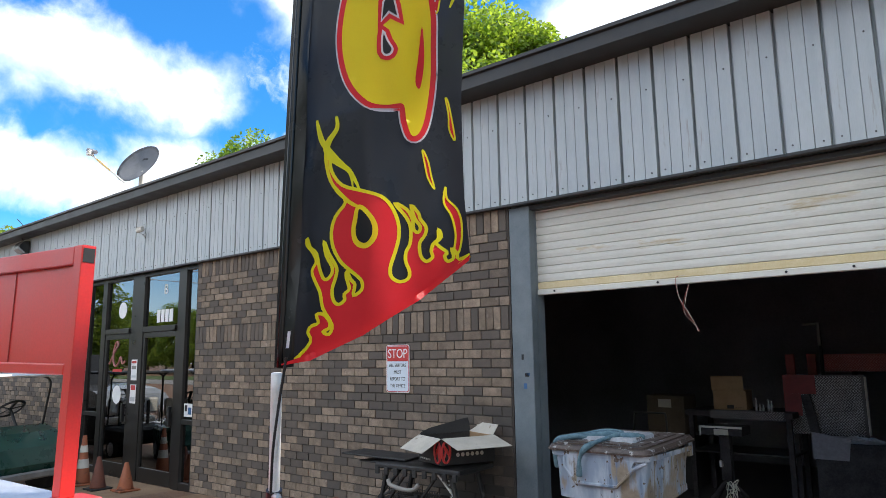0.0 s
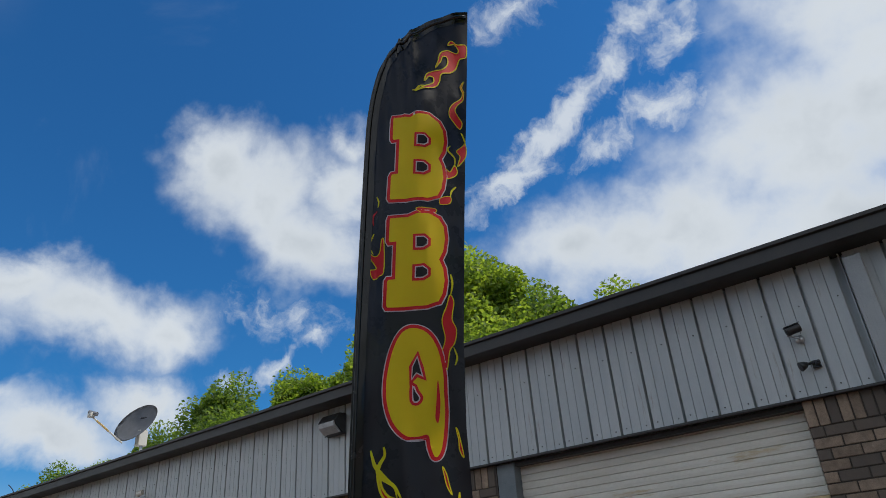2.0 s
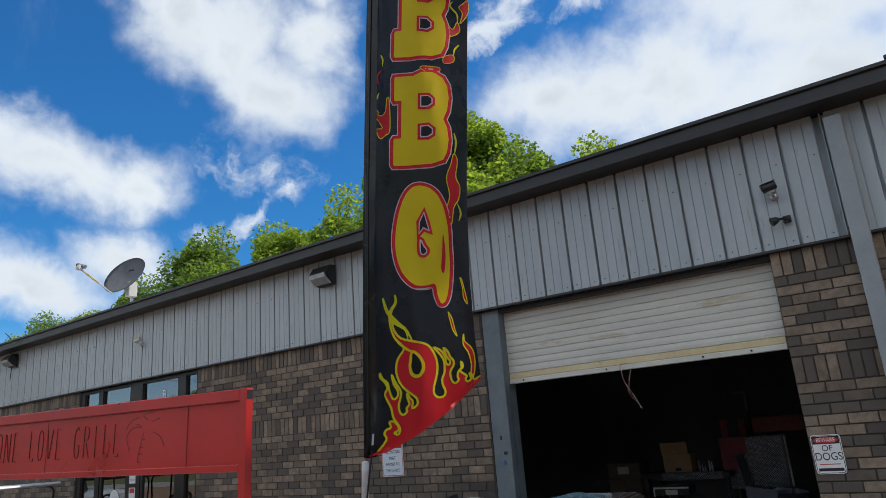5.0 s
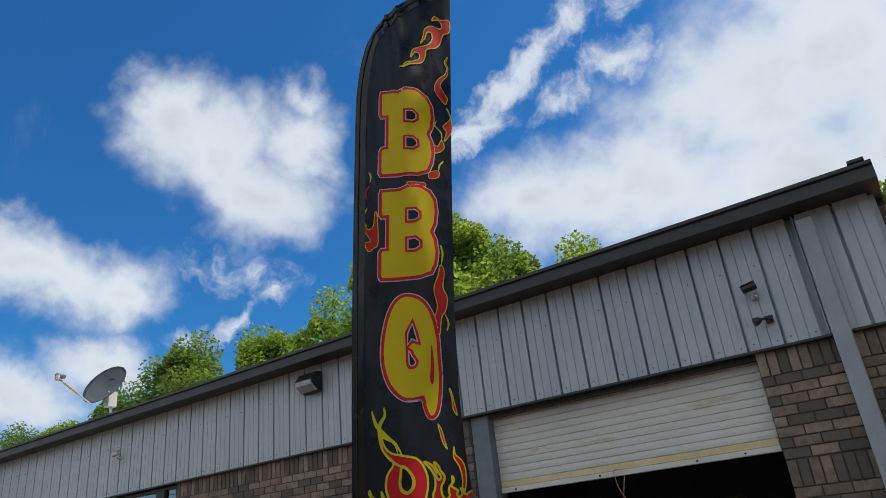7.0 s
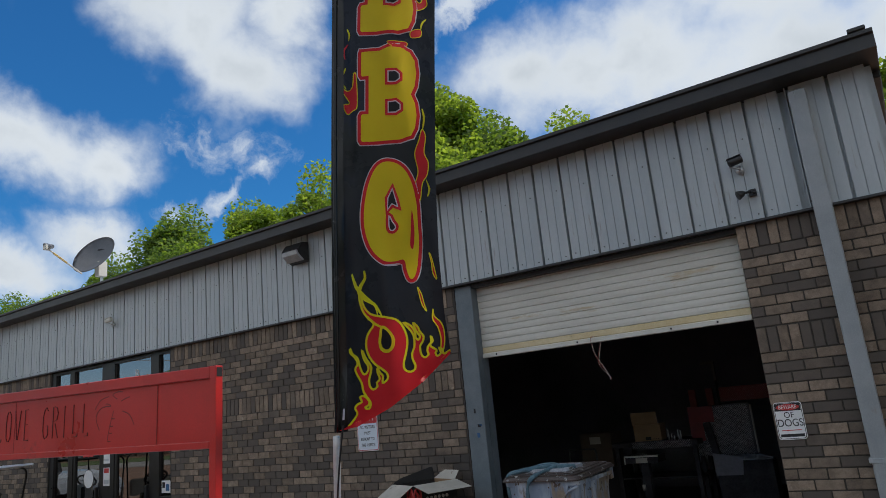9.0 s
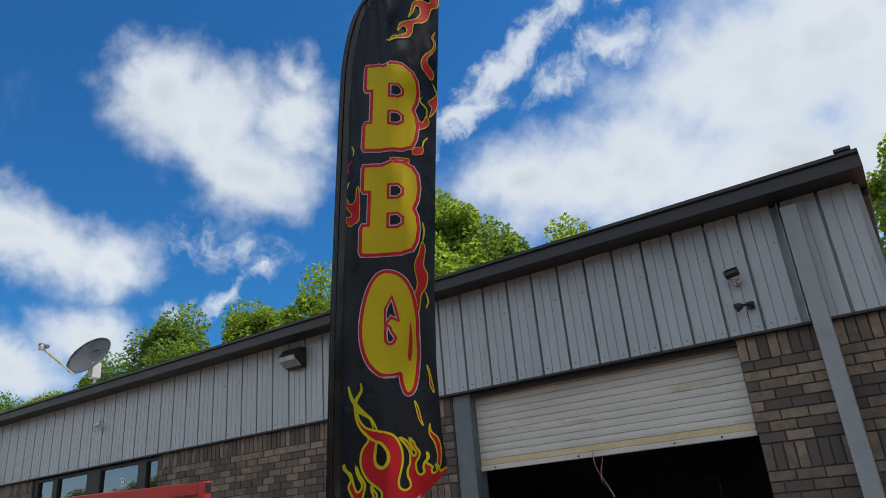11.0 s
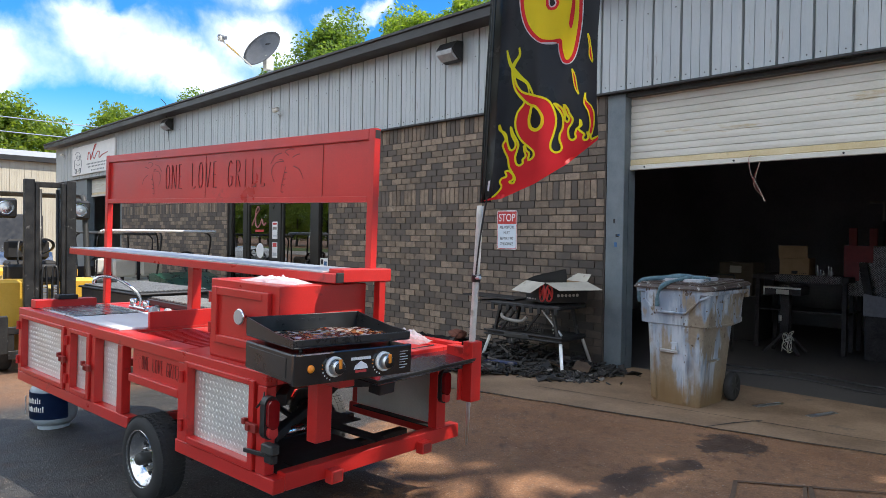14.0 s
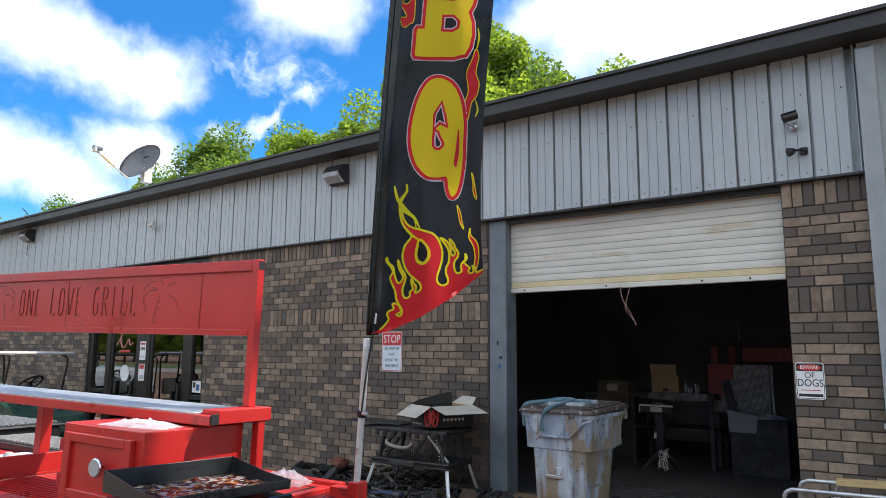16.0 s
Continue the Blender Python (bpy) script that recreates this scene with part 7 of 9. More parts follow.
# the twisted stem over it, and loose tongues
wisp([(0.213, 0.501), (0.197, 0.533), (0.171, 0.569), (0.126, 0.599), (0.103, 0.628), (0.108, 0.658), (0.128, 0.695), (0.123, 0.731)], 0.017)
wisp([(0.191, 0.511), (0.176, 0.561), (0.137, 0.600), (0.111, 0.626), (0.090, 0.652), (0.077, 0.686), (0.067, 0.719)], 0.015)
wisp([(0.121, 0.536), (0.173, 0.480), (0.217, 0.454)], 0.01)
flame("flame_tongue", [(0.432, 0.803), (0.444, 0.781), (0.467, 0.686), (0.465, 0.674), (0.449, 0.706), (0.444, 0.753)], 0.004)
flame("flame_tongue", [(0.375, 0.638), (0.393, 0.606), (0.407, 0.555), (0.418, 0.519), (0.397, 0.551), (0.384, 0.597)], 0.004)
flame("flame_tongue", [(0.449, 0.528), (0.455, 0.493), (0.484, 0.465), (0.500, 0.428), (0.504, 0.374), (0.497, 0.329), (0.484, 0.331), (0.486, 0.383), (0.472, 0.438), (0.447, 0.480)], 0.005)
# licks along the fly, hoist and head
flame("flame_tongue", [(0.403, 1.429), (0.421, 1.395), (0.413, 1.312), (0.433, 1.262), (0.427, 1.198), (0.403, 1.152), (0.390, 1.066), (0.359, 1.123), (0.373, 1.169), (0.382, 1.217), (0.367, 1.299), (0.388, 1.372)], 0.004)
wisp([(0.406, 1.426), (0.414, 1.488), (0.405, 1.535)], 0.009)
wisp([(0.421, 1.174), (0.437, 1.126), (0.428, 1.087)], 0.008)
flame("flame_tongue", [(0.063, 1.528), (0.034, 1.518), (0.018, 1.562), (0.046, 1.575), (0.012, 1.629), (0.005, 1.658), (0.034, 1.635), (0.061, 1.651), (0.069, 1.714), (0.081, 1.703), (0.087, 1.549)], 0.004)
wisp([(0.030, 1.646), (0.006, 1.689), (0.028, 1.752)], 0.01)
wisp([(0.025, 1.796), (0.017, 1.843), (0.040, 1.871)], 0.01, FLAG_RED)
wisp([(0.043, 1.889), (0.045, 1.923), (0.033, 1.955)], 0.007)
flame("flame_tongue", [(0.353, 1.943), (0.402, 1.959), (0.399, 1.918), (0.353, 1.908)], 0.003)
wisp([(0.402, 1.959), (0.408, 1.996), (0.430, 2.029)], 0.008)
flame("flame_tongue", [(0.236, 1.875), (0.330, 1.879), (0.315, 1.841), (0.264, 1.848)], 0.003)
flame("flame_tongue", [(0.368, 2.133), (0.398, 2.116), (0.421, 2.163), (0.435, 2.114), (0.403, 2.077), (0.368, 2.071)], 0.004)
wisp([(0.421, 2.153), (0.420, 2.208), (0.384, 2.254), (0.397, 2.285)], 0.009)
flame("flame_tongue", [(0.453, 2.381), (0.475, 2.329), (0.459, 2.288), (0.43, 2.253), (0.449, 2.219), (0.436, 2.156), (0.476, 2.219), (0.480, 2.295)], 0.004)
flame("flame_tongue", [(0.466, 2.748), (0.446, 2.708), (0.459, 2.669), (0.449, 2.626), (0.413, 2.579), (0.39, 2.529), (0.39, 2.482), (0.413, 2.446), (0.446, 2.405), (0.459, 2.45), (0.439, 2.489), (0.42, 2.529), (0.433, 2.572), (0.462, 2.619), (0.467, 2.673), (0.456, 2.705)], 0.004)
# the long tongue under the head
flame("flame_tongue", [(0.480, 2.999), (0.43, 2.985), (0.397, 2.999), (0.377, 2.963), (0.413, 2.981), (0.436, 2.953), (0.426, 2.927), (0.377, 2.927), (0.338, 2.888), (0.325, 2.827), (0.312, 2.78), (0.338, 2.827), (0.351, 2.87), (0.374, 2.877), (0.377, 2.834), (0.351, 2.784), (0.296, 2.748), (0.266, 2.719), (0.256, 2.665), (0.279, 2.708), (0.302, 2.708), (0.302, 2.673), (0.263, 2.637), (0.214, 2.586), (0.253, 2.615), (0.312, 2.647), (0.335, 2.691), (0.345, 2.748), (0.394, 2.784), (0.423, 2.827), (0.443, 2.892), (0.480, 2.92)], 0.005)
wisp([(0.262, 2.637), (0.232, 2.622), (0.214, 2.586), (0.196, 2.578)], 0.009)


# ---- yard things ----
def propane():
    x, y = -4.98, 0.29
    tank = thing("propane_tank", "blue and grey propane cylinder with a white print", "gas cylinder", pose(x, y, ground_height(x, y), 0, 0, -20))
    part("foot_ring", lathe([(0.100, 0), (0.106, 0.0), (0.104, 0.035), (0.098, 0.035)], None, 32), TANK_WHITE, tank)
    part("body", lathe([(0.06, 0.022), (0.115, 0.030), (0.146, 0.060), (0.155, 0.10), (0.155, 0.25), (0.148, 0.29), (0.120, 0.325), (0.07, 0.345), (0.03, 0.348)], None, 40), TANK_WHITE, tank, smooth=True)
    bm = bmesh.new()
    n = 40
    rows = [[bm.verts.new((0.1565 * math.cos(a), 0.1565 * math.sin(a), z)) for a in [radians(262 + 138 * j / n) for j in range(n + 1)]] for z in (0.085, 0.275)]
    for j in range(n):
        bm.faces.new((rows[0][j], rows[0][j + 1], rows[1][j + 1], rows[1][j]))
    bmesh.ops.solidify(bm, geom=bm.faces[:], thickness=0.002)
    part("sleeve", bm, TANK_BLUE, tank, "blue printed sleeve", True)
    for z, a0, steps in ((0.215, 290, 8), (0.155, 286, 10)):
        for k in range(steps):
            a = radians(a0 + k * 6.0)
            bmk = box((-0.0045, -0.002, -0.016), (0.0045, 0.003, 0.016 + 0.009 * (k % 3 == 0)), None, 0.002, Matrix.Translation((0.158 * math.cos(a), 0.158 * math.sin(a), z)) @ Matrix.Rotation(a - math.pi / 2, 4, "Z"))
            part("print_bar", bmk, WHITE, tank)
    collar = bmesh.new()
    rows = [[collar.verts.new((0.098 * math.cos(a), 0.098 * math.sin(a), z)) for a in [radians(20 + 320 * j / 30) for j in range(31)]] for z in (0.325, 0.45)]
    for j in range(30):
        if not (6 <= j <= 11 or 19 <= j <= 24):
            collar.faces.new((rows[0][j], rows[0][j + 1], rows[1][j + 1], rows[1][j]))
    bmesh.ops.solidify(collar, geom=collar.faces[:], thickness=0.005)
    part("collar", collar, TANK_WHITE, tank, smooth=True)
    part("valve", tube((0, 0, 0.345), (0, 0, 0.41), 0.022, None, 12), GALV, tank)
    part("hand_wheel", lathe([(0.02, 0.41), (0.032, 0.412), (0.032, 0.424), (0.02, 0.428)], None, 16), BLACK, tank)
    part("hose", hose(spline([(0.03, 0, 0.38), (0.10, -0.06, 0.36), (0.05, -0.13, 0.33), (-0.02, -0.12, 0.32), (0.06, -0.10, 0.36), (0.2, 0.1, 0.46)], 6, False), 0.009, None, 8), BLACK, tank, smooth=True)
    part("tag", box((0.04, -0.172, 0.12), (0.075, -0.168, 0.25), None, 0.001), WHITE, tank, "white paper tag")


propane()


SIDE_COVER = surface("green_grey_cover_paint", (0.16, 0.19, 0.155), (0.25, 0.28, 0.235), 0.45, scale=5, fine=90, wear=(0.07, 0.07, 0.06), wear_at=0.64)
SILVER = surface("polished_silver_hood", (0.24, 0.25, 0.26), (0.38, 0.39, 0.40), 0.18, 0.85, scale=4, fine=60)


def forklift():
    x, y = -7.95, 0.955
    lift = thing("forklift", "worn yellow forklift with a black mast and roll cage", "forklift", pose(x, y, ground_height(x, y), 0, 0, -4))

    def p(name, a, b, mt, bevel=0.01, parent=lift, label=""):
        return part(name, box(a, b, None, bevel), mt, parent, label)

    body = part("body", prism([(-1.75, 0.22), (-0.42, 0.12), (-0.30, 0.34), (-0.12, 0.46), (0.02, 0.50), (0.04, 0.86), (-0.22, 0.90), (-0.24, 0.56), (-0.62, 0.56), (-0.66, 0.98), (-1.72, 1.02), (-1.86, 0.72)], 0.86, None, Matrix(((1, 0, 0, 0), (0, 0, -1, 0.43), (0, 1, 0, 0), (0, 0, 0, 1)))), YELLOW_PALE, lift, "faded yellow chassis")
    p("front_cowl", (-0.20, -0.50, 0.42), (0.07, -0.14, 0.97), YELLOW, 0.03, label="yellow front cowl")
    p("front_cowl", (-0.20, 0.14, 0.42), (0.07, 0.50, 0.97), YELLOW, 0.03)
    p("rear_cowl", (-1.70, -0.48, 0.92), (-0.70, 0.48, 1.06), YELLOW, 0.03)
    side = p("side_plate", (-1.22, -0.515, 0.46), (-0.30, -0.470, 0.91), SIDE_COVER, 0.012, label="green-grey side cover")
    p("cover_edge", (-0.298, -0.512, 0.45), (-0.245, -0.440, 0.915), BLACK_MATT, 0.008, side)
    p("cover_mark", (-1.02, -0.519, 0.56), (-0.62, -0.5155, 0.66), GREY_COAT, 0, side)
    p("step", (-0.55, -0.47, 0.28), (-0.30, -0.36, 0.33), GREASY, 0.01)
    p("dash", (-0.32, -0.36, 0.90), (-0.16, 0.36, 1.12), BLACK_MATT, 0.02)
    p("seat_base", (-1.15, -0.26, 1.06), (-0.72, 0.26, 1.14), BLACK_MATT, 0.03)
    p("seat_back", (-1.22, -0.24, 1.14), (-1.12, 0.24, 1.40), BLACK_MATT, 0.04)
    p("counterweight", (-1.98, -0.44, 0.24), (-1.75, 0.44, 0.98), YELLOW_PALE, 0.06)
    for sy in (-0.46, 0.46):
        part("cage_post", hose(spline([(-0.12, sy, 0.92), (-0.24, sy, 1.45), (-0.34, sy, 1.86), (-0.44, sy * 0.98, 1.92)], 5, False), 0.032, None, 8), GREY_COAT, lift, smooth=True)
        part("cage_post", hose(spline([(-1.60, sy, 1.02), (-1.48, sy, 1.60), (-1.40, sy, 1.88), (-1.30, sy * 0.98, 1.92)], 5, False), 0.032, None, 8), GREY_COAT, lift, smooth=True)
        part("cage_rail", bar((-0.42, sy * 0.98, 1.925), (-1.34, sy * 0.98, 1.925), 0.05, 0.035, None, 0.006), GREY_COAT, lift)
    for k in range(8):
        part("cage_bar", bar((-0.44 - k * 0.125, -0.45, 1.935), (-0.44 - k * 0.125, 0.45, 1.935), 0.05, 0.016, None, 0.003), GREY_COAT, lift)
    # mast: two outer channels, inner channels, cross ties, chains, cylinders
    for sy in (-1, 1):
        chan = bmesh.new()
        box((0.20, sy * 0.150, 0.06), (0.31, sy * 0.245, 2.05), chan, 0.006)
        part("mast_channel", chan, GREASY, lift, "greasy black mast channel")
        part("inner_channel", box((0.22, sy * 0.105, 0.10), (0.30, sy * 0.145, 2.02), None, 0.004), GREASY, lift)
        part("lift_cylinder", tube((0.20, sy * 0.085, 0.15), (0.20, sy * 0.085, 1.95), 0.020, None, 12), GREASY, lift, smooth=True)
        part("tilt_cylinder", tube((0.18, sy * 0.22, 0.62), (-0.30, sy * 0.22, 0.55), 0.032, None, 12), GREASY, lift)
    p("mast_tie", (0.19, -0.24, 1.97), (0.23, 0.24, 2.03), GREASY, 0.006)
    p("mast_tie", (0.19, -0.24, 0.95), (0.22, 0.24, 1.0), GREASY, 0.006)
    p("mast_tie", (0.19, -0.24, 0.55), (0.23, 0.24, 0.66), GREASY, 0.006)
    p("carriage", (0.31, -0.40, 0.42), (0.36, 0.40, 0.50), GREASY, 0.006)
    p("carriage", (0.31, -0.40, 0.16), (0.36, 0.40, 0.25), GREASY, 0.006)
    for sy in (-1, 1):
        p("carriage_side", (0.315, sy * 0.40, 0.16), (0.355, sy * 0.34, 0.50), GREASY, 0.004)
        fork = p("fork", (0.36, sy * 0.15 - 0.05, 0.05), (0.41, sy * 0.15 + 0.05, 0.56), GREASY, 0.006)
        p("fork_blade", (0.41, sy * 0.15 - 0.05, 0.05), (1.25, sy * 0.15 + 0.05, 0.085), GREASY, 0.006, fork)
        chain = bmesh.new()
        for k in range(17):
            box((0.262, sy * 0.05 - 0.016, 0.45 + k * 0.028), (0.276, sy * 0.05 + 0.016, 0.470 + k * 0.028), chain)
        part("chain", chain, GALV, lift, "steel leaf chain")
        part("hydraulic_hose", hose(spline([(0.25, sy * 0.02, 0.45), (0.245, sy * 0.03, 1.02), (0.255, sy * 0.05, 1.12), (0.27, sy * 0.075, 1.02), (0.27, sy * 0.08, 0.5)], 6, False), 0.013, None, 8), BLACK, lift, smooth=True)
    p("side_shift", (0.34, -0.52, 0.22), (0.40, -0.40, 0.62), GREASY, 0.01)
    # lamps on the cage
    for sy in (-0.35, 0.39):
        lamp = p("work_lamp", (-0.30, sy - 0.11, 1.64), (-0.20, sy + 0.11, 1.86), BLACK, 0.02)
        at = Matrix.Translation((-0.198, sy, 1.75)) @ pose(0, 0, 0, 0, 90, 0)
        part("lamp_ring", lathe([(0.080, 0), (0.080, 0.014), (0.070, 0.016), (0.066, 0.004)], None, 24, at, False), CHROME, lamp, "bright steel ring")
        lens = part("lamp_lens", lathe([(0.066, 0.002), (0.060, 0.008), (0.03, 0.012), (0, 0.013)], None, 24, at), STAINLESS, lamp, "round clear lens")
        part("bulb_cap", lathe([(0.016, 0.010), (0.014, 0.018), (0, 0.020)], None, 14, at), LAMP_GLASS, lens)
    part("steering_wheel", lathe([(0.165, -0.012), (0.185, 0.0), (0.165, 0.012), (0.150, 0.0), (0.165, -0.012)], None, 28, pose(-0.48, 0.0, 1.32, 0, -35, 0), False), BLACK, lift, smooth=True)
    part("steering_column", tube((-0.30, 0, 1.05), (-0.47, 0, 1.31), 0.025, None, 10), BLACK, lift)
    for k in range(4):
        part("lever", hose(spline([(-0.26, -0.22 + k * 0.07, 1.1), (-0.30, -0.22 + k * 0.07, 1.26), (-0.36, -0.20 + k * 0.07, 1.38)], 4, False), 0.009, None, 6), BLACK, lift)

    def wheel(x, sy, r, wide):
        bm = lathe([(r * 0.62, -wide / 2), (r * 0.9, -wide / 2), (r, -wide / 2 + 0.025), (r, wide / 2 - 0.025), (r * 0.9, wide / 2), (r * 0.62, wide / 2)], None, 36, Matrix.Translation((x, sy, r)) @ pose(0, 0, 0, 90, 0, 0))
        w = part("wheel", bm, SOLID_TYRE, lift, "solid rubber tyre", True)
        s = -1 if sy < 0 else 1
        part("wheel_disc", lathe([(r * 0.60, 0), (r * 0.52, -0.03), (r * 0.25, -0.04), (r * 0.22, 0.03), (0, 0.03)], None, 28, Matrix.Translation((x, sy + s * (wide / 2 + 0.002), r)) @ pose(0, 0, 0, 90 if s < 0 else -90, 0, 0)), SEAT, w, "dusty pale wheel disc", smooth=True)

    wheel(-0.02, -0.42, 0.24, 0.17)
    wheel(-0.02, 0.42, 0.24, 0.17)
    wheel(-1.42, -0.40, 0.20, 0.14)
    wheel(-1.42, 0.40, 0.20, 0.14)


forklift()


# black ribs coloured grey to paint the sky's sheen on them
MAT_RIB = surface("sheen_grey_rubber_rib", (0.17, 0.17, 0.17), (0.30, 0.295, 0.29), 0.5, scale=12, fine=120)


def golf_cart(m, label, roof_mat, body_mat):
    """Two-seat golf cart; its nose points along +y."""
    cart = thing("golf_cart", label, "golf cart", m, group="golf carts")

    def p(name, a, b, mt, bevel=0.02, parent=cart, lab=""):
        return part(name, box(a, b, None, bevel), mt, parent, lab)

    part("nose", prism([(0.45, 0.30), (1.12, 0.30), (1.18, 0.45), (1.10, 0.66), (0.84, 0.83), (0.60, 0.91), (0.50, 0.90)], 1.10, None, Matrix(((0, 0, 1, -0.55), (1, 0, 0, 0), (0, 1, 0, 0), (0, 0, 0, 1)))), body_mat, cart)
    part("nose_panel", prism([(0.66, 0.46), (1.02, 0.46), (0.98, 0.64), (0.70, 0.68)], 0.008, None, Matrix(((0, 0, 1, 0.551), (1, 0, 0, 0), (0, 1, 0, 0), (0, 0, 0, 1)))), BLACK, cart)
    p("floor_pan", (-0.52, -0.25, 0.26), (0.52, 0.50, 0.31), BLACK_MATT, 0.01)
    p("rear_body", (-0.54, -1.20, 0.30), (0.54, -0.24, 0.60), body_mat, 0.05)
    p("bumper", (-0.50, 1.16, 0.27), (0.50, 1.22, 0.37), SEAT, 0.02, cart, "scuffed grey bumper")
    p("seat_cushion", (-0.50, -0.42, 0.62), (0.50, 0.02, 0.74), CREAM, 0.04)
    for sx in (-0.27, 0.27):
        p("seat_back", (sx - 0.22, -0.50, 0.80), (sx + 0.22, -0.42, 1.10), CREAM, 0.035)
        p("seat_stay", (sx - 0.03, -0.53, 0.60), (sx + 0.03, -0.50, 1.05), BLACK, 0.006)
    part("roof", box((-0.53, -0.70, 1.555), (0.53, 0.85, 1.60), None, 0.02), roof_mat, cart)
    part("roof_lip", box((-0.54, -0.73, 1.545), (0.54, -0.70, 1.585), None, 0.012), roof_mat, cart)
    for sx in (-0.50, 0.50):
        part("roof_post", hose(spline([(sx, 0.62, 0.88), (sx, 0.68, 1.2), (sx, 0.72, 1.48), (sx * 0.92, 0.62, 1.56)], 5, False), 0.015, None, 8), BLACK, cart)
        part("roof_post", hose(spline([(sx, -0.52, 0.62), (sx, -0.58, 1.2), (sx, -0.60, 1.46), (sx * 0.84, -0.56, 1.56)], 5, False), 0.015, None, 8), BLACK, cart)
        for y in (0.72, -0.78):
            w = part("wheel", lathe([(0.12, -0.09), (0.19, -0.09), (0.225, -0.05), (0.225, 0.05), (0.19, 0.09), (0.12, 0.09)], None, 28, Matrix.Translation((sx * 0.90, y, 0.225)) @ pose(0, 0, 0, 0, 90, 0)), RUBBER, cart, smooth=True)
            part("hub", lathe([(0.12, 0), (0.10, 0.01), (0.03, 0.02), (0, 0.02)], None, 20, Matrix.Translation((sx * 0.90 + (0.09 if sx > 0 else -0.09), y, 0.225)) @ pose(0, 0, 0, 0, 90 if sx > 0 else -90, 0)), GALV, w, smooth=True)
    rim = Matrix.Translation((-0.24, 0.30, 1.12)) @ pose(0, 0, 0, 38, 0, 0)
    part("steering_wheel", lathe([(0.170, -0.016), (0.200, 0), (0.170, 0.016), (0.155, 0), (0.170, -0.016)], None, 28, rim, False), BLACK, cart, smooth=True)
    for k in range(5):
        a = radians(90 + 72 * k)
        part("wheel_spoke", bar(rim @ Vector((0, 0, 0)), rim @ Vector((0.165 * math.cos(a), 0.165 * math.sin(a), 0)), 0.04, 0.012), BLACK, cart)
    part("steering_column", tube((-0.24, 0.50, 0.80), (-0.24, 0.31, 1.11), 0.02, None, 10), BLACK, cart)
    return cart


x, y = -11.1, 3.4
golf_cart(pose(x, y, ground_height(x, y), 0, 0, -72), "dark green golf cart with a white roof and cream seats", WHITE, GREEN_BODY)
x, y = -13.6, 3.55
golf_cart(pose(x, y, ground_height(x, y), 0, 0, 90), "old black golf cart with a dark roof", GREY_COAT, BLACK_MATT)


def ribbed_bed():
    """Long black utility bed on short legs, its top covered with a ribbed mat."""
    x, y = -6.70, 1.56
    bed = thing("utility_bed", "long black utility bed with a ribbed rubber mat", "utility bed", pose(x, y, ground_height(x, y), 0, 0, 4))
    tub = part("tub", box((-0.70, -0.36, 0.70), (0.70, 0.36, 0.885), None, 0.03), BLACK, bed, "black moulded tub")
    part("tub_rim", box((-0.72, -0.38, 0.862), (0.72, 0.38, 0.882), None, 0.008), BLACK, tub)
    mat_base = part("mat", box((-0.67, -0.34, 0.8855), (0.67, 0.34, 0.892), None, 0.002), BLACK_MATT, bed)
    for k in range(17):
        part("mat_rib", box((-0.665, -0.332 + k * 0.0405, 0.8925), (0.665, -0.316 + k * 0.0405, 0.902), None, 0.002), MAT_RIB, mat_base)
    for sx in (-0.6, 0.6):
        for sy in (-0.3, 0.3):
            part("leg", bar((sx, sy, 0.0), (sx, sy, 0.70), 0.045, 0.045, None, 0.004), BLACK_MATT, bed)
        part("leg_brace", bar((sx, -0.28, 0.30), (sx, 0.28, 0.30), 0.03, 0.03, None, 0.003), BLACK_MATT, bed)


ribbed_bed()


def cone(x, y, high, material, label, banded=False):
    z = -0.145 if y > 3.95 and -12.6 < x < -7.6 else ground_height(x, y)
    c = thing("traffic_cone", label, "traffic cone", pose(x, y, z), group="traffic cones")
    part("base", box((-0.14, -0.14, 0), (0.14, 0.14, 0.022), None, 0.008), BLACK_MATT if material is CONE_DARK else material, c)
    part("body", lathe([(0.105, 0.022), (0.100, 0.04), (0.025, high), (0.018, high), (0.02, 0.05)], None, 24), material, c, smooth=True)
    if banded:
        for z0, z1 in ((high * 0.34, high * 0.52), (high * 0.66, high * 0.80)):
            wide = [0.100 - 0.075 * (z - 0.04) / (high - 0.04) + 0.002 for z in (z0, z1)]
            part("band", lathe([(wide[0], z0), (wide[1], z1)], None, 24, None, False), CREAM, c, "dirty white band", True)


cone(-9.70, 4.45, 0.42, CONE_DARK, "grimy dark red traffic cone")
cone(-9.28, 4.62, 0.36, CONE, "small faded orange traffic cone")
cone(-10.25, 4.48, 0.66, CONE, "tall scuffed orange traffic cone with white bands", True)


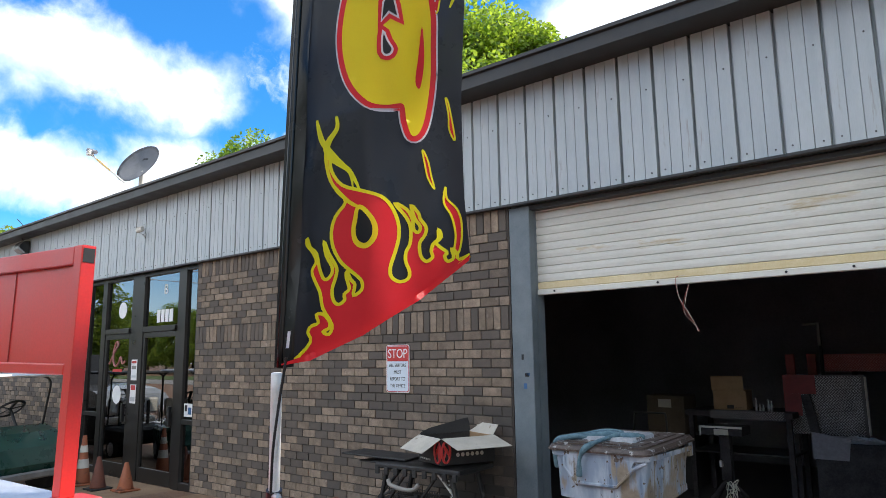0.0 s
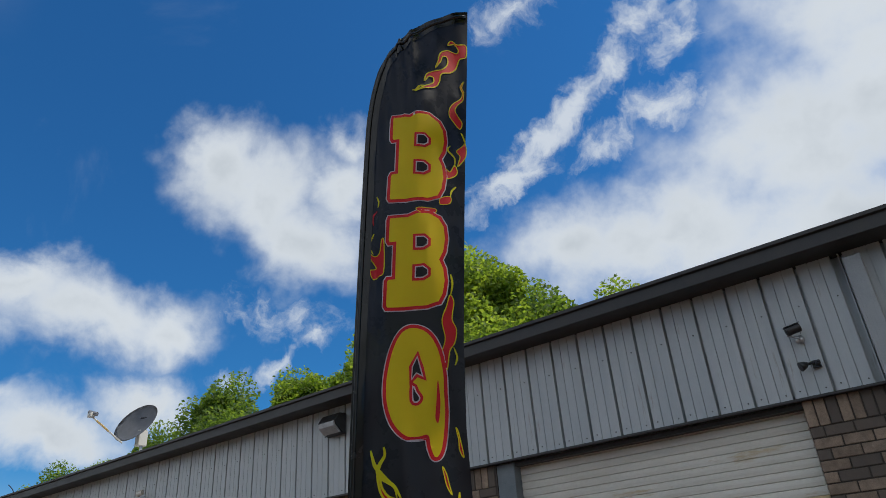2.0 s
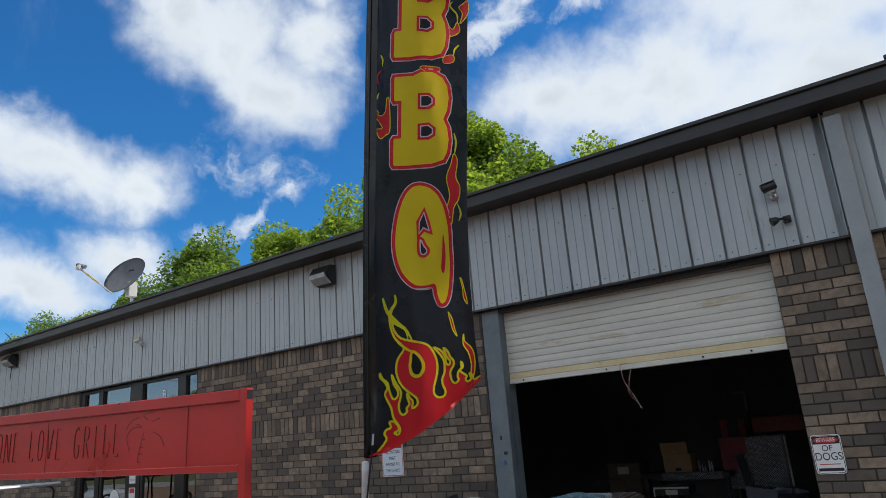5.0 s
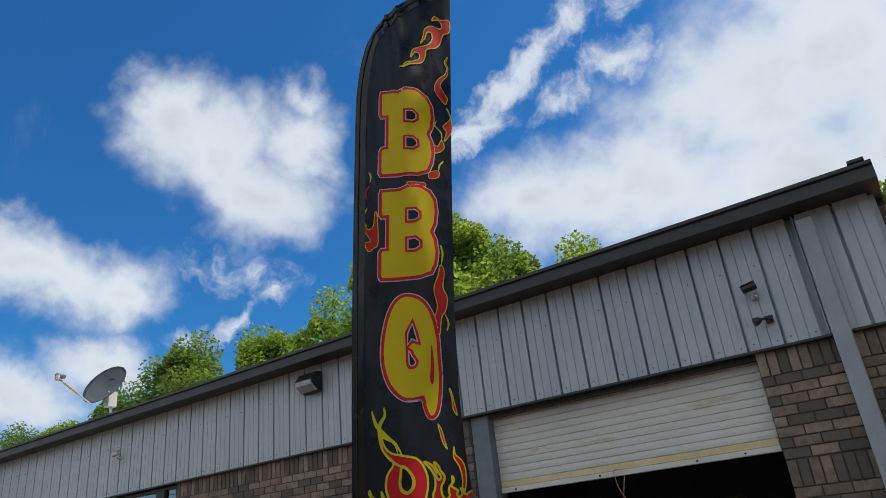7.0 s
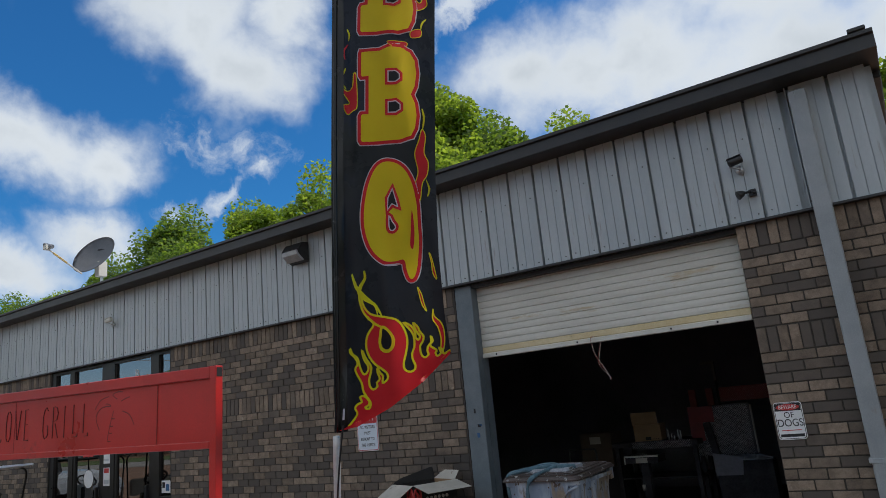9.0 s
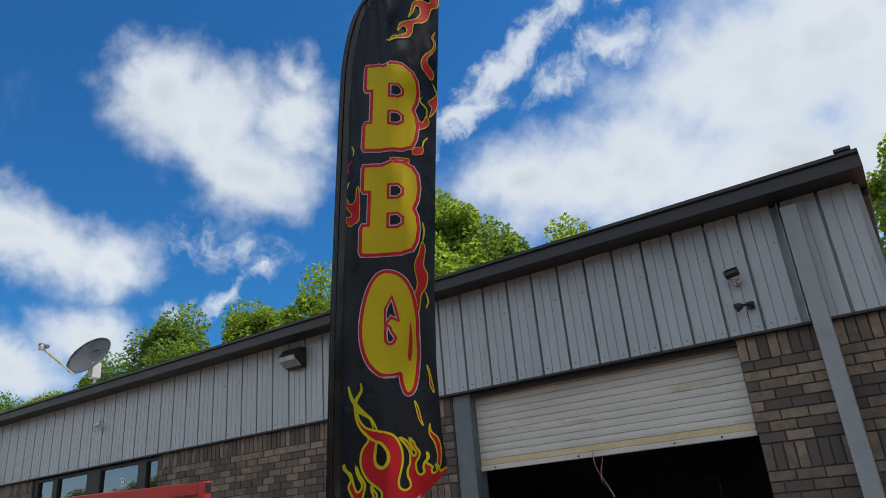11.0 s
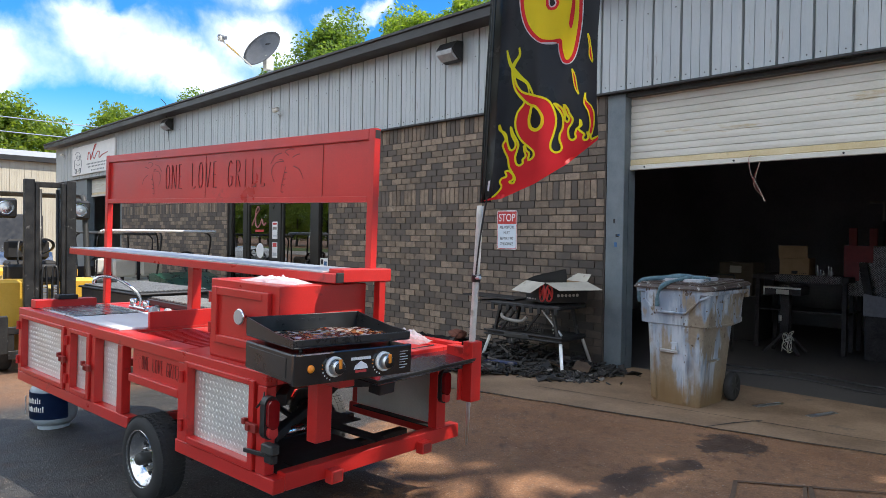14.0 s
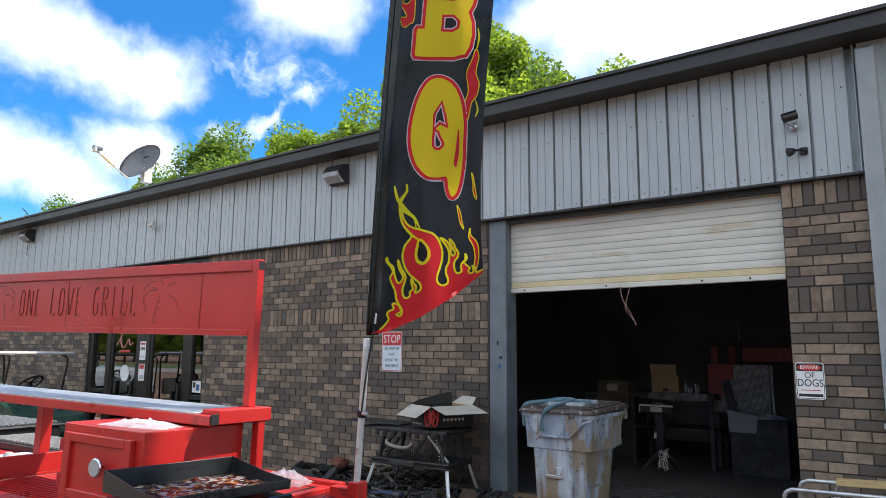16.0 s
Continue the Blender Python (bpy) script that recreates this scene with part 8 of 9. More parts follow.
def bin_cart():
    """Two-wheeled waste cart with a stepped body, a hinged lid and a rope thrown over it."""
    cart = thing("waste_cart", "grimy grey two-wheeled waste cart with a peeling lid", "waste cart", pose(-2.092, 4.345, 0.006, 0, 0, -1) @ Matrix.Diagonal((0.955, 0.94, 1, 1)))
    # the cart faces -y; rows of the body are rounded boxes at rising heights
    def ring(bm, wx, y0, y1, z, r):
        pts = []
        for cx, cy, s in ((wx - r, y1 - r, 0), (-wx + r, y1 - r, 1), (-wx + r, y0 + r, 2), (wx - r, y0 + r, 3)):
            for j in range(5):
                a = (s + j / 4) * math.pi / 2
                pts.append(bm.verts.new((cx + r * math.cos(a), cy + r * math.sin(a), z)))
        return pts

    def body(levels, cap_low=True, cap_top=False):
        bm = bmesh.new()
        rows = [ring(bm, *lv) for lv in levels]
        for one, two in zip(rows, rows[1:]):
            for k in range(len(one)):
                j = (k + 1) % len(one)
                bm.faces.new((one[k], one[j], two[j], two[k]))
        if cap_low:
            bm.faces.new(rows[0])
        if cap_top:
            bm.faces.new(rows[-1])
        return bm

    part("body", body([(0.218, -0.290, 0.165, 0.0, 0.05), (0.228, -0.305, 0.20, 0.16, 0.05), (0.250, -0.335, 0.270, 0.62, 0.05), (0.252, -0.337, 0.275, 0.645, 0.05), (0.305, -0.352, 0.325, 0.652, 0.05), (0.312, -0.362, 0.345, 0.82, 0.055), (0.322, -0.366, 0.360, 0.90, 0.055), (0.345, -0.385, 0.390, 0.905, 0.06), (0.348, -0.388, 0.392, 0.935, 0.06)]), BIN_PLASTIC, cart, smooth=False)
    front = prism([(-0.22, 0.905), (0.26, 0.905), (0.24, 0.86), (0.14, 0.755), (-0.15, 0.755), (-0.22, 0.84)], 0.035, None, Matrix(((1, 0, 0, 0), (0, 0, -1, -0.352), (0, 1, 0, 0), (0, 0, 0, 1))))
    part("lift_pocket", front, BIN_PLASTIC, cart)
    part("pocket_edge", hose([(-0.225, -0.389, 0.905), (-0.225, -0.389, 0.84), (-0.15, -0.389, 0.752), (0.14, -0.389, 0.752), (0.25, -0.386, 0.86), (0.335, -0.37, 0.90)], 0.010, None, 6), BIN_PLASTIC, cart)
    # recess panel and ribs on the front, moulded step on the side
    for x0, x1 in ((-0.222, -0.165), (0.085, 0.150)):
        pillar = bmesh.new()
        box((x0, -0.345, 0.02), (x1, -0.285, 0.64), pillar, 0.012)
        for v in pillar.verts:
            v.co.y += 0.045 * (0.64 - v.co.z)
            v.co.x *= 1 - 0.10 * (0.64 - v.co.z)
        part("rib", pillar, BIN_PLASTIC, cart)
    part("side_step", box((0.205, -0.20, 0.36), (0.262, 0.02, 0.375), None, 0.004), BIN_PLASTIC, cart)
    part("side_rib", bar((0.312, -0.10, 0.78), (0.322, -0.10, 0.90), 0.016, 0.012, None, 0.003), BIN_PLASTIC, cart)
    part("collar_step", prism([(-0.30, 0.64), (0.10, 0.64), (0.20, 0.70), (0.30, 0.70), (0.30, 0.66), (-0.30, 0.655)], 0.012, None, Matrix(((0, 0, 1, 0.300), (1, 0, 0, 0), (0, 1, 0, 0), (0, 0, 0, 1)))), BIN_PLASTIC, cart)
    part("catch_bar", box((-0.11, -0.345, 0.42), (0.05, -0.318, 0.445), None, 0.004), GALV, cart)
    part("catch_bar", box((-0.02, -0.345, 0.447), (0.045, -0.325, 0.51), None, 0.004), BIN_PLASTIC, cart)
    lid_turn = Matrix.Translation((0, -0.39, 0.937)) @ Matrix.Rotation(radians(2.0), 4, "X") @ Matrix.Translation((0, 0.39, -0.937))
    shell = body([(0.350, -0.395, 0.395, 0.936, 0.06), (0.356, -0.402, 0.400, 0.950, 0.06), (0.345, -0.390, 0.390, 0.968, 0.06), (0.22, -0.26, 0.22, 0.980, 0.06), (0.20, -0.24, 0.19, 0.998, 0.05)], True, True)
    bmesh.ops.transform(shell, matrix=lid_turn, verts=shell.verts)
    lid = part("lid", shell, BIN_LID, cart, "brown lid with peeling paint")
    lip = body([(0.362, -0.408, 0.405, 0.938, 0.06), (0.362, -0.408, 0.405, 0.950, 0.06)], True, True)
    bmesh.ops.transform(lip, matrix=lid_turn, verts=lip.verts)
    part("lid_edge", lip, BIN_LID, lid)
    for k, (grow_by, z) in enumerate(((-0.030, 0.9695), (-0.075, 0.9755))):
        hoop = body([(0.345 + grow_by, -0.39 - grow_by, 0.385 + grow_by, z, 0.05), (0.345 + grow_by, -0.39 - grow_by, 0.385 + grow_by, z + 0.012, 0.05)], True, True)
        bmesh.ops.transform(hoop, matrix=lid_turn, verts=hoop.verts)
        part("lid_hoop", hoop, BIN_LID, lid)
    pad = body([(0.21, -0.25, 0.10, 0.985, 0.05), (0.20, -0.24, 0.09, 1.012, 0.05)], True, True)
    bmesh.ops.transform(pad, matrix=lid_turn, verts=pad.verts)
    part("lid_pad", pad, LID_PAD, lid, "pale scuffed raised pad")
    part("hinge_bar", tube((-0.29, 0.415, 0.962), (0.29, 0.415, 0.962), 0.015, None, 10), BIN_LID, cart)
    for sx in (-0.3, 0.3):
        part("handle_ear", box((sx - 0.02, 0.36, 0.86), (sx + 0.02, 0.43, 0.965), None, 0.006), BIN_PLASTIC, cart)
        w = part("wheel", lathe([(0.05, -0.03), (0.105, -0.03), (0.118, -0.018), (0.118, 0.018), (0.105, 0.03), (0.05, 0.03)], None, 28, Matrix.Translation((sx * 0.86, 0.245, 0.118)) @ pose(0, 0, 0, 0, 90, 0)), RUBBER, cart, smooth=True)
        for k in range(6):
            a = math.pi / 3 * k
            part("wheel_spoke", box((sx * 0.86 + (0.026 if sx > 0 else -0.026) - 0.006, 0.235, 0.02 + 0.02), (sx * 0.86 + (0.026 if sx > 0 else -0.026) + 0.006, 0.255, 0.118), None, 0.003, Matrix.Translation((0, 0.245, 0.118)) @ Matrix.Rotation(a, 4, "X") @ Matrix.Translation((0, -0.245, -0.118))), GREY_COAT, w)
    part("axle", tube((-0.28, 0.245, 0.118), (0.28, 0.245, 0.118), 0.012, None, 8), GALV, cart)
    return cart


bin_cart()
rope = thing("rope_on_lid", "faded blue-green rope thrown over the cart lid", "rope", pose(-2.092, 4.345, 0.003, 0, 0, -1) @ Matrix.Diagonal((0.955, 0.94, 1, 1)) @ Matrix.Translation((0, -0.39, 0.937)) @ Matrix.Rotation(radians(2.0), 4, "X") @ Matrix.Translation((0, 0.35, -0.937)) @ Matrix.Diagonal((1.02, 1.03, 1, 1)))
part("strand", hose(spline([(-0.372, -0.16, 0.80), (-0.376, -0.17, 0.90), (-0.36, -0.20, 0.965), (-0.24, -0.22, 1.005), (-0.10, -0.16, 1.012), (0.02, -0.10, 1.022), (0.12, -0.12, 1.018), (0.20, -0.05, 1.01)], 7, False), lambda f: 0.020 + 0.005 * math.sin(23 * f) + 0.010 * max(0, 0.25 - f) / 0.25, None, 10), ROPE, rope, smooth=True)
part("strand", hose(spline([(-0.10, -0.372, 0.80), (-0.09, -0.376, 0.90), (-0.05, -0.365, 0.97), (0.00, -0.25, 1.004), (0.06, -0.10, 1.022), (0.0, 0.02, 1.022), (-0.12, -0.02, 1.02), (-0.22, -0.12, 1.010), (-0.32, -0.20, 0.985)], 7, False), lambda f: 0.016 + 0.004 * math.sin(27 * f + 1), None, 10), ROPE, rope, smooth=True)
part("strand", hose(spline([(-0.34, -0.18, 0.975), (-0.37, -0.10, 0.955), (-0.375, -0.05, 0.88), (-0.378, -0.02, 0.82)], 6, False), lambda f: 0.018 + 0.006 * math.sin(19 * f), None, 10), ROPE, rope, smooth=True)


def work_stand():
    """Folding plastic work stand with splayed aluminium legs."""
    stand = thing("work_stand", "black plastic folding work stand on silver legs", "work stand", pose(-3.93, 4.585, 0.006, 0, 0, 3))
    part("shelf", box((-0.47, -0.24, 0.30), (0.47, 0.24, 0.35), None, 0.012), TABLE, stand)
    part("shelf_lip", box((-0.50, -0.265, 0.335), (0.50, -0.242, 0.352), None, 0.006), TABLE, stand)
    part("shelf_lip", box((-0.50, -0.262, 0.295), (0.50, -0.242, 0.312), None, 0.006), TABLE, stand)
    part("shelf_notch", box((-0.22, -0.270, 0.290), (0.10, -0.240, 0.345), None, 0.012), GREY_COAT, stand)
    part("top", box((-0.42, -0.25, 0.615), (0.46, 0.25, 0.655), None, 0.010), TABLE, stand)
    for k in range(9):
        part("top_clip", box((-0.40 + k * 0.10, -0.265, 0.570), (-0.36 + k * 0.10, -0.242, 0.627), None, 0.004), TABLE, stand)
    for sx in (-1, 1):
        for sy in (-1, 1):
            part("leg", bar((sx * 0.52, sy * 0.28, 0.0), (sx * 0.44, sy * 0.20, 0.31), 0.034, 0.030, None, 0.005), ALU, stand, "silver splayed leg")
            part("strut", bar((sx * 0.40, sy * 0.18, 0.345), (sx * 0.33, sy * 0.18, 0.62), 0.040, 0.030, None, 0.005), TABLE if sy > 0 or sx < 0 else GREY_COAT, stand)
        part("cross_strut", bar((sx * 0.44, -0.17, 0.36), (sx * 0.20, -0.17, 0.60), 0.024, 0.018, None, 0.003), ALU if sx > 0 else TABLE, stand)
    for k in range(7):
        part("perforated_rung", box((0.352 - k * 0.006, -0.202, 0.38 + k * 0.03), (0.364 - k * 0.006, -0.195, 0.39 + k * 0.03)), CREAM, stand)
    part("wire_basket", mesh_grid(), GREASY, stand)
    part("caulk_handle", hose(spline([(-0.26, -0.25, 0.53), (-0.22, -0.27, 0.495), (-0.08, -0.28, 0.475), (0.02, -0.27, 0.48), (0.07, -0.26, 0.525)], 5, False), 0.018, None, 8), SEAT, stand, "grey plastic grip", True)
    for a, b in (((-0.30, -0.2, 0.36), (-0.12, -0.2, 0.58)), ((-0.34, -0.21, 0.40), (-0.20, -0.2, 0.46)), ((0.02, -0.2, 0.37), (0.18, -0.2, 0.56)), ((-0.20, -0.22, 0.37), (0.02, -0.2, 0.42))):
        part("tool", bar(a, b, 0.028, 0.02, None, 0.004), DEBRIS, stand)
    part("warped_sheet", box((-0.92, -0.10, 0.658), (-0.22, 0.22, 0.672), None, 0.004, pose(0, 0, 0, 0, 1.5, 4)), TABLE, stand)
    part("warped_sheet", box((-0.70, -0.20, 0.640), (-0.42, 0.15, 0.654), None, 0.004, pose(0, 0, 0, 0, -1.5, -8)), TABLE, stand)


def mesh_grid():
    mesh = bmesh.new()
    for k in range(22):
        bar((-0.30 + k * 0.025, -0.20, 0.37), (-0.30 + k * 0.025, -0.19, 0.47), 0.005, 0.005, mesh)
    for k in range(6):
        bar((-0.31, -0.20, 0.37 + k * 0.02), (0.24, -0.195, 0.37 + k * 0.02), 0.005, 0.005, mesh)
    return mesh


work_stand()


def open_box():
    """Shallow printed carton: two flaps hang out, one dark flap stands up."""
    c = thing("open_carton", "dirty black printed carton with pale open flaps", "carton", pose(-3.655, 4.385, 0.681, 0, 0, 68))
    a, b, h, t = 0.50, 0.40, 0.205, 0.005
    part("wall", box((0, 0, 0), (a, t, h), None, 0.001), CARTON_DARK, c)
    part("wall", box((0, b - t, 0), (a, b, h), None, 0.001), CARTON_DARK, c)
    part("wall", box((0, t + 0.0002, 0), (t, b - t - 0.0002, h), None, 0.001), CARTON_DARK, c)
    part("wall", box((a - t, t + 0.0002, 0), (a, b - t - 0.0002, h), None, 0.001), CARDBOARD, c)
    part("bottom", box((t, t + 0.0002, 0), (a - t, b - t - 0.0002, t)), CARDBOARD, c)
    part("flap", box((0.0, -0.27, 0), (a, 0, t), None, 0.001, Matrix.Translation((0, 0, h)) @ Matrix.Rotation(radians(13), 4, "X")), CARTON_GREY, c, "pale flap hanging out")
    part("flap", box((-0.20, 0.0, 0), (0, b, t), None, 0.001, Matrix.Translation((0, 0, h)) @ Matrix.Rotation(radians(-30), 4, "Y")), CARTON_GREY, c, "pale flap hanging out")
    part("flap", box((0, 0.02, 0), (0.10, b, t), None, 0.001, Matrix.Translation((a - 0.004, 0, h)) @ Matrix.Rotation(radians(-55), 4, "Y") @ Matrix.Translation((0, 0, -t))), CARTON_GREY, c, "pale flap standing up")
    lean = Matrix.Translation((0, b - 0.004, h)) @ Matrix.Rotation(radians(-14), 4, "X") @ Matrix(((1, 0, 0, 0), (0, 0, -1, 0), (0, 1, 0, 0), (0, 0, 0, 1)))
    part("flap", prism([(0.0, 0.0), (a - 0.01, 0.0), (a + 0.10, 0.125), (a - 0.05, 0.115), (0.10, 0.050), (0.02, 0.020)], t, None, lean), CARTON_DARK, c, "dark bent flap standing up")
    for k in range(2):
        ring = [k * 2 * math.pi / 24 for k in range(25)]
        part("emblem", hose([(-0.002, 0.060 + 0.052 * math.cos(q), 0.100 + 0.085 * math.sin(q)) if k == 0 else (0.042 + 0.038 * math.cos(q), -0.002, 0.100 + 0.08 * math.sin(q)) for q in ring], 0.010, None, 6), SIGN_RED, c, "red ring print")
        part("emblem", hose([(-0.002, 0.02, 0.04), (-0.002, 0.045, 0.11), (-0.002, 0.03, 0.17), (-0.002, 0.06, 0.12), (-0.002, 0.10, 0.05)] if k == 0 else [(0.015, -0.002, 0.04), (0.04, -0.002, 0.11), (0.02, -0.002, 0.17), (0.05, -0.002, 0.12), (0.075, -0.002, 0.05)], 0.010, None, 6), SIGN_RED, c)
    for k in range(6):
        part("print_dot", lathe([(0.016, 0), (0.016, 0.002)], None, 14, pose(0.15 + k * 0.045, -0.0005, 0.075, 90)), CREAM, c)
    for k in range(6):
        part("print_dot", box((-0.0025, 0.19 + k * 0.032, 0.02), (-0.0005, 0.206 + k * 0.032, 0.034)), CREAM, c)


open_box()


def scrap_heap():
    """Broken plastic, shards, strips and bits of metal in a low heap by the wall."""
    heap = thing("scrap_heap", "low heap of charred scrap and broken parts by the wall", "scrap", kind="stuff")
    rnd = random.Random(5)
    piles = {"dark_scrap": ([], []), "grey_scrap": ([], []), "pale_scrap": ([], [])}
    for k in range(1500):
        x = rnd.uniform(-5.8, -3.02) if k % 3 else rnd.gauss(-4.2, 0.55)
        front = 3.66 + (0.22 if x < -4.3 else 0.42) * abs(x + 4.3) + 0.16 * noise.noise(Vector((x * 2.3, 0, 0)))
        y = front + (4.95 - front) * rnd.random() ** 1.25
        h = 0.20 * max(0.10, 1 - abs(x + 4.5) / 1.55) * (0.35 + (y - 3.6) / 1.5)
        long = rnd.choice((0.03, 0.05, 0.08, 0.11, 0.22))
        size = (long * rnd.uniform(0.6, 1.3), rnd.uniform(0.012, 0.065), rnd.uniform(0.004, 0.018))
        if k % 47 == 0:
            size = (rnd.uniform(0.12, 0.22), rnd.uniform(0.06, 0.12), 0.008)
        m = pose(x, y, ground_height(x, y) + rnd.uniform(0.012, h), rnd.uniform(-28, 28), rnd.uniform(-28, 28), rnd.uniform(0, 180))
        draw = rnd.random()
        pts, faces = piles["pale_scrap" if draw < 0.075 else "grey_scrap" if draw < 0.22 else "dark_scrap"]
        first, slant = len(pts), rnd.uniform(-0.3, 0.3)
        for sz in (-0.5, 0.5):
            for sx, sy in ((-0.5, -0.5), (0.5, -0.5 + slant), (0.5, 0.5), (-0.5 + slant, 0.5)):
                pts.append(tuple(m @ Vector((sx * size[0], sy * size[1], sz * size[2]))))
        faces += [tuple(first + q for q in f) for f in ((3, 2, 1, 0), (4, 5, 6, 7), (0, 1, 5, 4), (1, 2, 6, 5), (2, 3, 7, 6), (3, 0, 4, 7))]
    for name, mt in (("dark_scrap", DEBRIS), ("grey_scrap", TABLE), ("pale_scrap", SCRAP_PALE)):
        me = bpy.data.meshes.new(name)
        me.from_pydata(piles[name][0], [], piles[name][1])
        me.materials.append(mt)
        new(name, me).parent = heap


SCRAP_PALE = surface("dirty_pale_scrap", (0.10, 0.09, 0.08), (0.26, 0.24, 0.22), 0.6, scale=20, fine=120)
BATTEN_BLUE = surface("scuffed_blue_plastic", (0.018, 0.026, 0.075), (0.035, 0.050, 0.12), 0.5, scale=9, fine=90, wear=(0.10, 0.10, 0.11), wear_at=0.58)
SCRAP_BROWN = surface("scorched_brown_board", (0.035, 0.022, 0.014), (0.10, 0.065, 0.042), 0.85, scale=9, fine=90)
scrap_heap()
batten = thing("blue_batten", "scuffed blue plastic batten in the scrap", "batten", pose(-4.2, 4.12, 0.05, 0, -3, -4))
part("batten", box((-0.42, -0.03, 0), (0.42, 0.03, 0.03), None, 0.006), BATTEN_BLUE, batten)
for x, y, z, rx, ry, rz, wide, deep, mt in ((-3.28, 4.50, 0.08, 38, 12, 24, 0.17, 0.13, SCRAP_BROWN), (-4.86, 4.20, 0.17, 42, -8, -30, 0.26, 0.22, TABLE), (-3.52, 4.40, 0.08, 18, 24, 70, 0.18, 0.09, SCRAP_BROWN), (-5.35, 4.25, 0.12, 24, 10, 10, 0.36, 0.20, TABLE)):
    board = thing("board_offcut", "scorched broken board leaning in the scrap", "board", pose(x, y, ground_height(x, y) + z, rx, ry, rz), group="offcuts in the scrap")
    part("offcut", prism([(-wide / 2, -deep / 2), (wide * 0.42, -deep * 0.46), (wide / 2, deep * 0.2), (wide * 0.18, deep / 2), (-wide * 0.44, deep * 0.4)], 0.012, None), mt, board)
mat = thing("rubber_mat", "crumpled black rubber mat against the wall", "mat", pose(-5.45, 4.72, 0.02, 0, 0, 12))
bm = bmesh.new()
grid = [[bm.verts.new((-0.35 + i * 0.07, -0.2 + j * 0.06, 0.05 + 0.13 * abs(noise.noise(Vector((i * 0.45, j * 0.5, 4)))))) for j in range(7)] for i in range(11)]
for i in range(10):
    for j in range(6):
        bm.faces.new((grid[i][j], grid[i + 1][j], grid[i + 1][j + 1], grid[i][j + 1]))
bmesh.ops.solidify(bm, geom=bm.faces[:], thickness=0.012)
part("sheet", bm, RUBBER, mat)
clod = thing("scrap_lump", "rusty brown lump on the scrap", "scrap", pose(-5.05, 4.55, 0.20))
bm = bmesh.new()
bmesh.ops.create_icosphere(bm, subdivisions=3, radius=0.1)
for v in bm.verts:
    v.co *= 1 + 0.35 * noise.noise(v.co * 14)
    v.co.z *= 0.6
part("lump", bm, CONE_DARK, clod)


def tube_rack():
    """Bent galvanised tube frames stacked beside the pier, with a plank and bags on them."""
    rack = thing("tube_rack", "bent galvanised tube frame beside the brick pier", "rack")
    for y, z, x0 in ((4.50, 0.46, -0.53), (4.78, 0.49, -0.47)):
        pts = spline([(x0 + 0.0, y, 0.006), (x0, y, 0.2), (x0 + 0.005, y, z - 0.06), (x0 + 0.05, y, z), (x0 + 0.2, y, z + 0.01), (x0 + 1.3, y, z + 0.03)], 6, False)
        part("tube_frame", hose(pts, 0.016, None, 12), GALV, rack, smooth=True)
    for z in (0.12, 0.30):
        part("rung", tube((-0.53, 4.5, z), (-0.47, 4.78, z), 0.009, None, 8), GALV, rack)
    part("rung", tube((-0.2, 4.5, 0.472), (-0.2, 4.78, 0.50), 0.012, None, 8), GALV, rack)


tube_rack()
plank = thing("plank", "raw yellow pine plank lying on the tube rack", "plank", pose(-0.2, 4.62, 0.516, 0, -1.3, 3))
part("board", box((0, -0.06, 0), (1.2, 0.06, 0.038), None, 0.003), WOOD, plank)
film_heap("plastic_sheet", "grey plastic sheet bunched under the plank", pose(0.15, 4.62, 0.40, 0, 0, 5), 0.8, 0.25, 0.09, 12.4)
bag = thing("black_bag", "shiny black rubbish bag by the pier", "bag", pose(-0.12, 4.62, 0.006))
bm = bmesh.new()
bmesh.ops.create_icosphere(bm, subdivisions=4, radius=0.2)
for v in bm.verts:
    v.co *= 1 + 0.30 * noise.fractal(v.co * 9, 1.0, 2.0, 3)
    v.co.z = max(0.0, v.co.z * 0.75 + 0.12)
part("bag", bm, BLACK, bag)


# ---- inside the bay ----
def crate(name, m, size, material, label, category="carton", lid=None):
    t = thing(name, label, category, m)
    part("body", box((-size[0] / 2, -size[1] / 2, 0), (size[0] / 2, size[1] / 2, size[2]), None, 0.004), material, t)
    if lid:
        part("flap", box((-size[0] / 2, -0.004, 0), (size[0] / 2, 0.004, lid), None, 0.001, Matrix.Translation((0, size[1] / 2, size[2])) @ Matrix.Rotation(radians(-8), 4, "X")), material, t)
    return t


# red kept dark to match the inside of the bay
SHOP_RED = surface("dark_red_shop_steel", (0.16, 0.022, 0.024), (0.24, 0.034, 0.036), 0.6, scale=9, fine=120)
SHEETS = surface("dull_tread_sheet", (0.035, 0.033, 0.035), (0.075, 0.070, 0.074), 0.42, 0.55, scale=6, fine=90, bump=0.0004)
# lugs coloured brighter than their sheet to paint glints in low light
GLINT_LUG = surface("glint_lug_steel", (0.20, 0.20, 0.205), (0.34, 0.34, 0.345), 0.40, 0.5)
GLINT_RED = surface("glint_red_lug", (0.24, 0.07, 0.07), (0.34, 0.12, 0.12), 0.45, 0.2)
# cardboard again, with the shade of the shop put into its colour
SHOP_CARD = surface("shaded_brown_carton", (0.085, 0.062, 0.042), (0.13, 0.10, 0.07), 0.85, scale=8, fine=110)


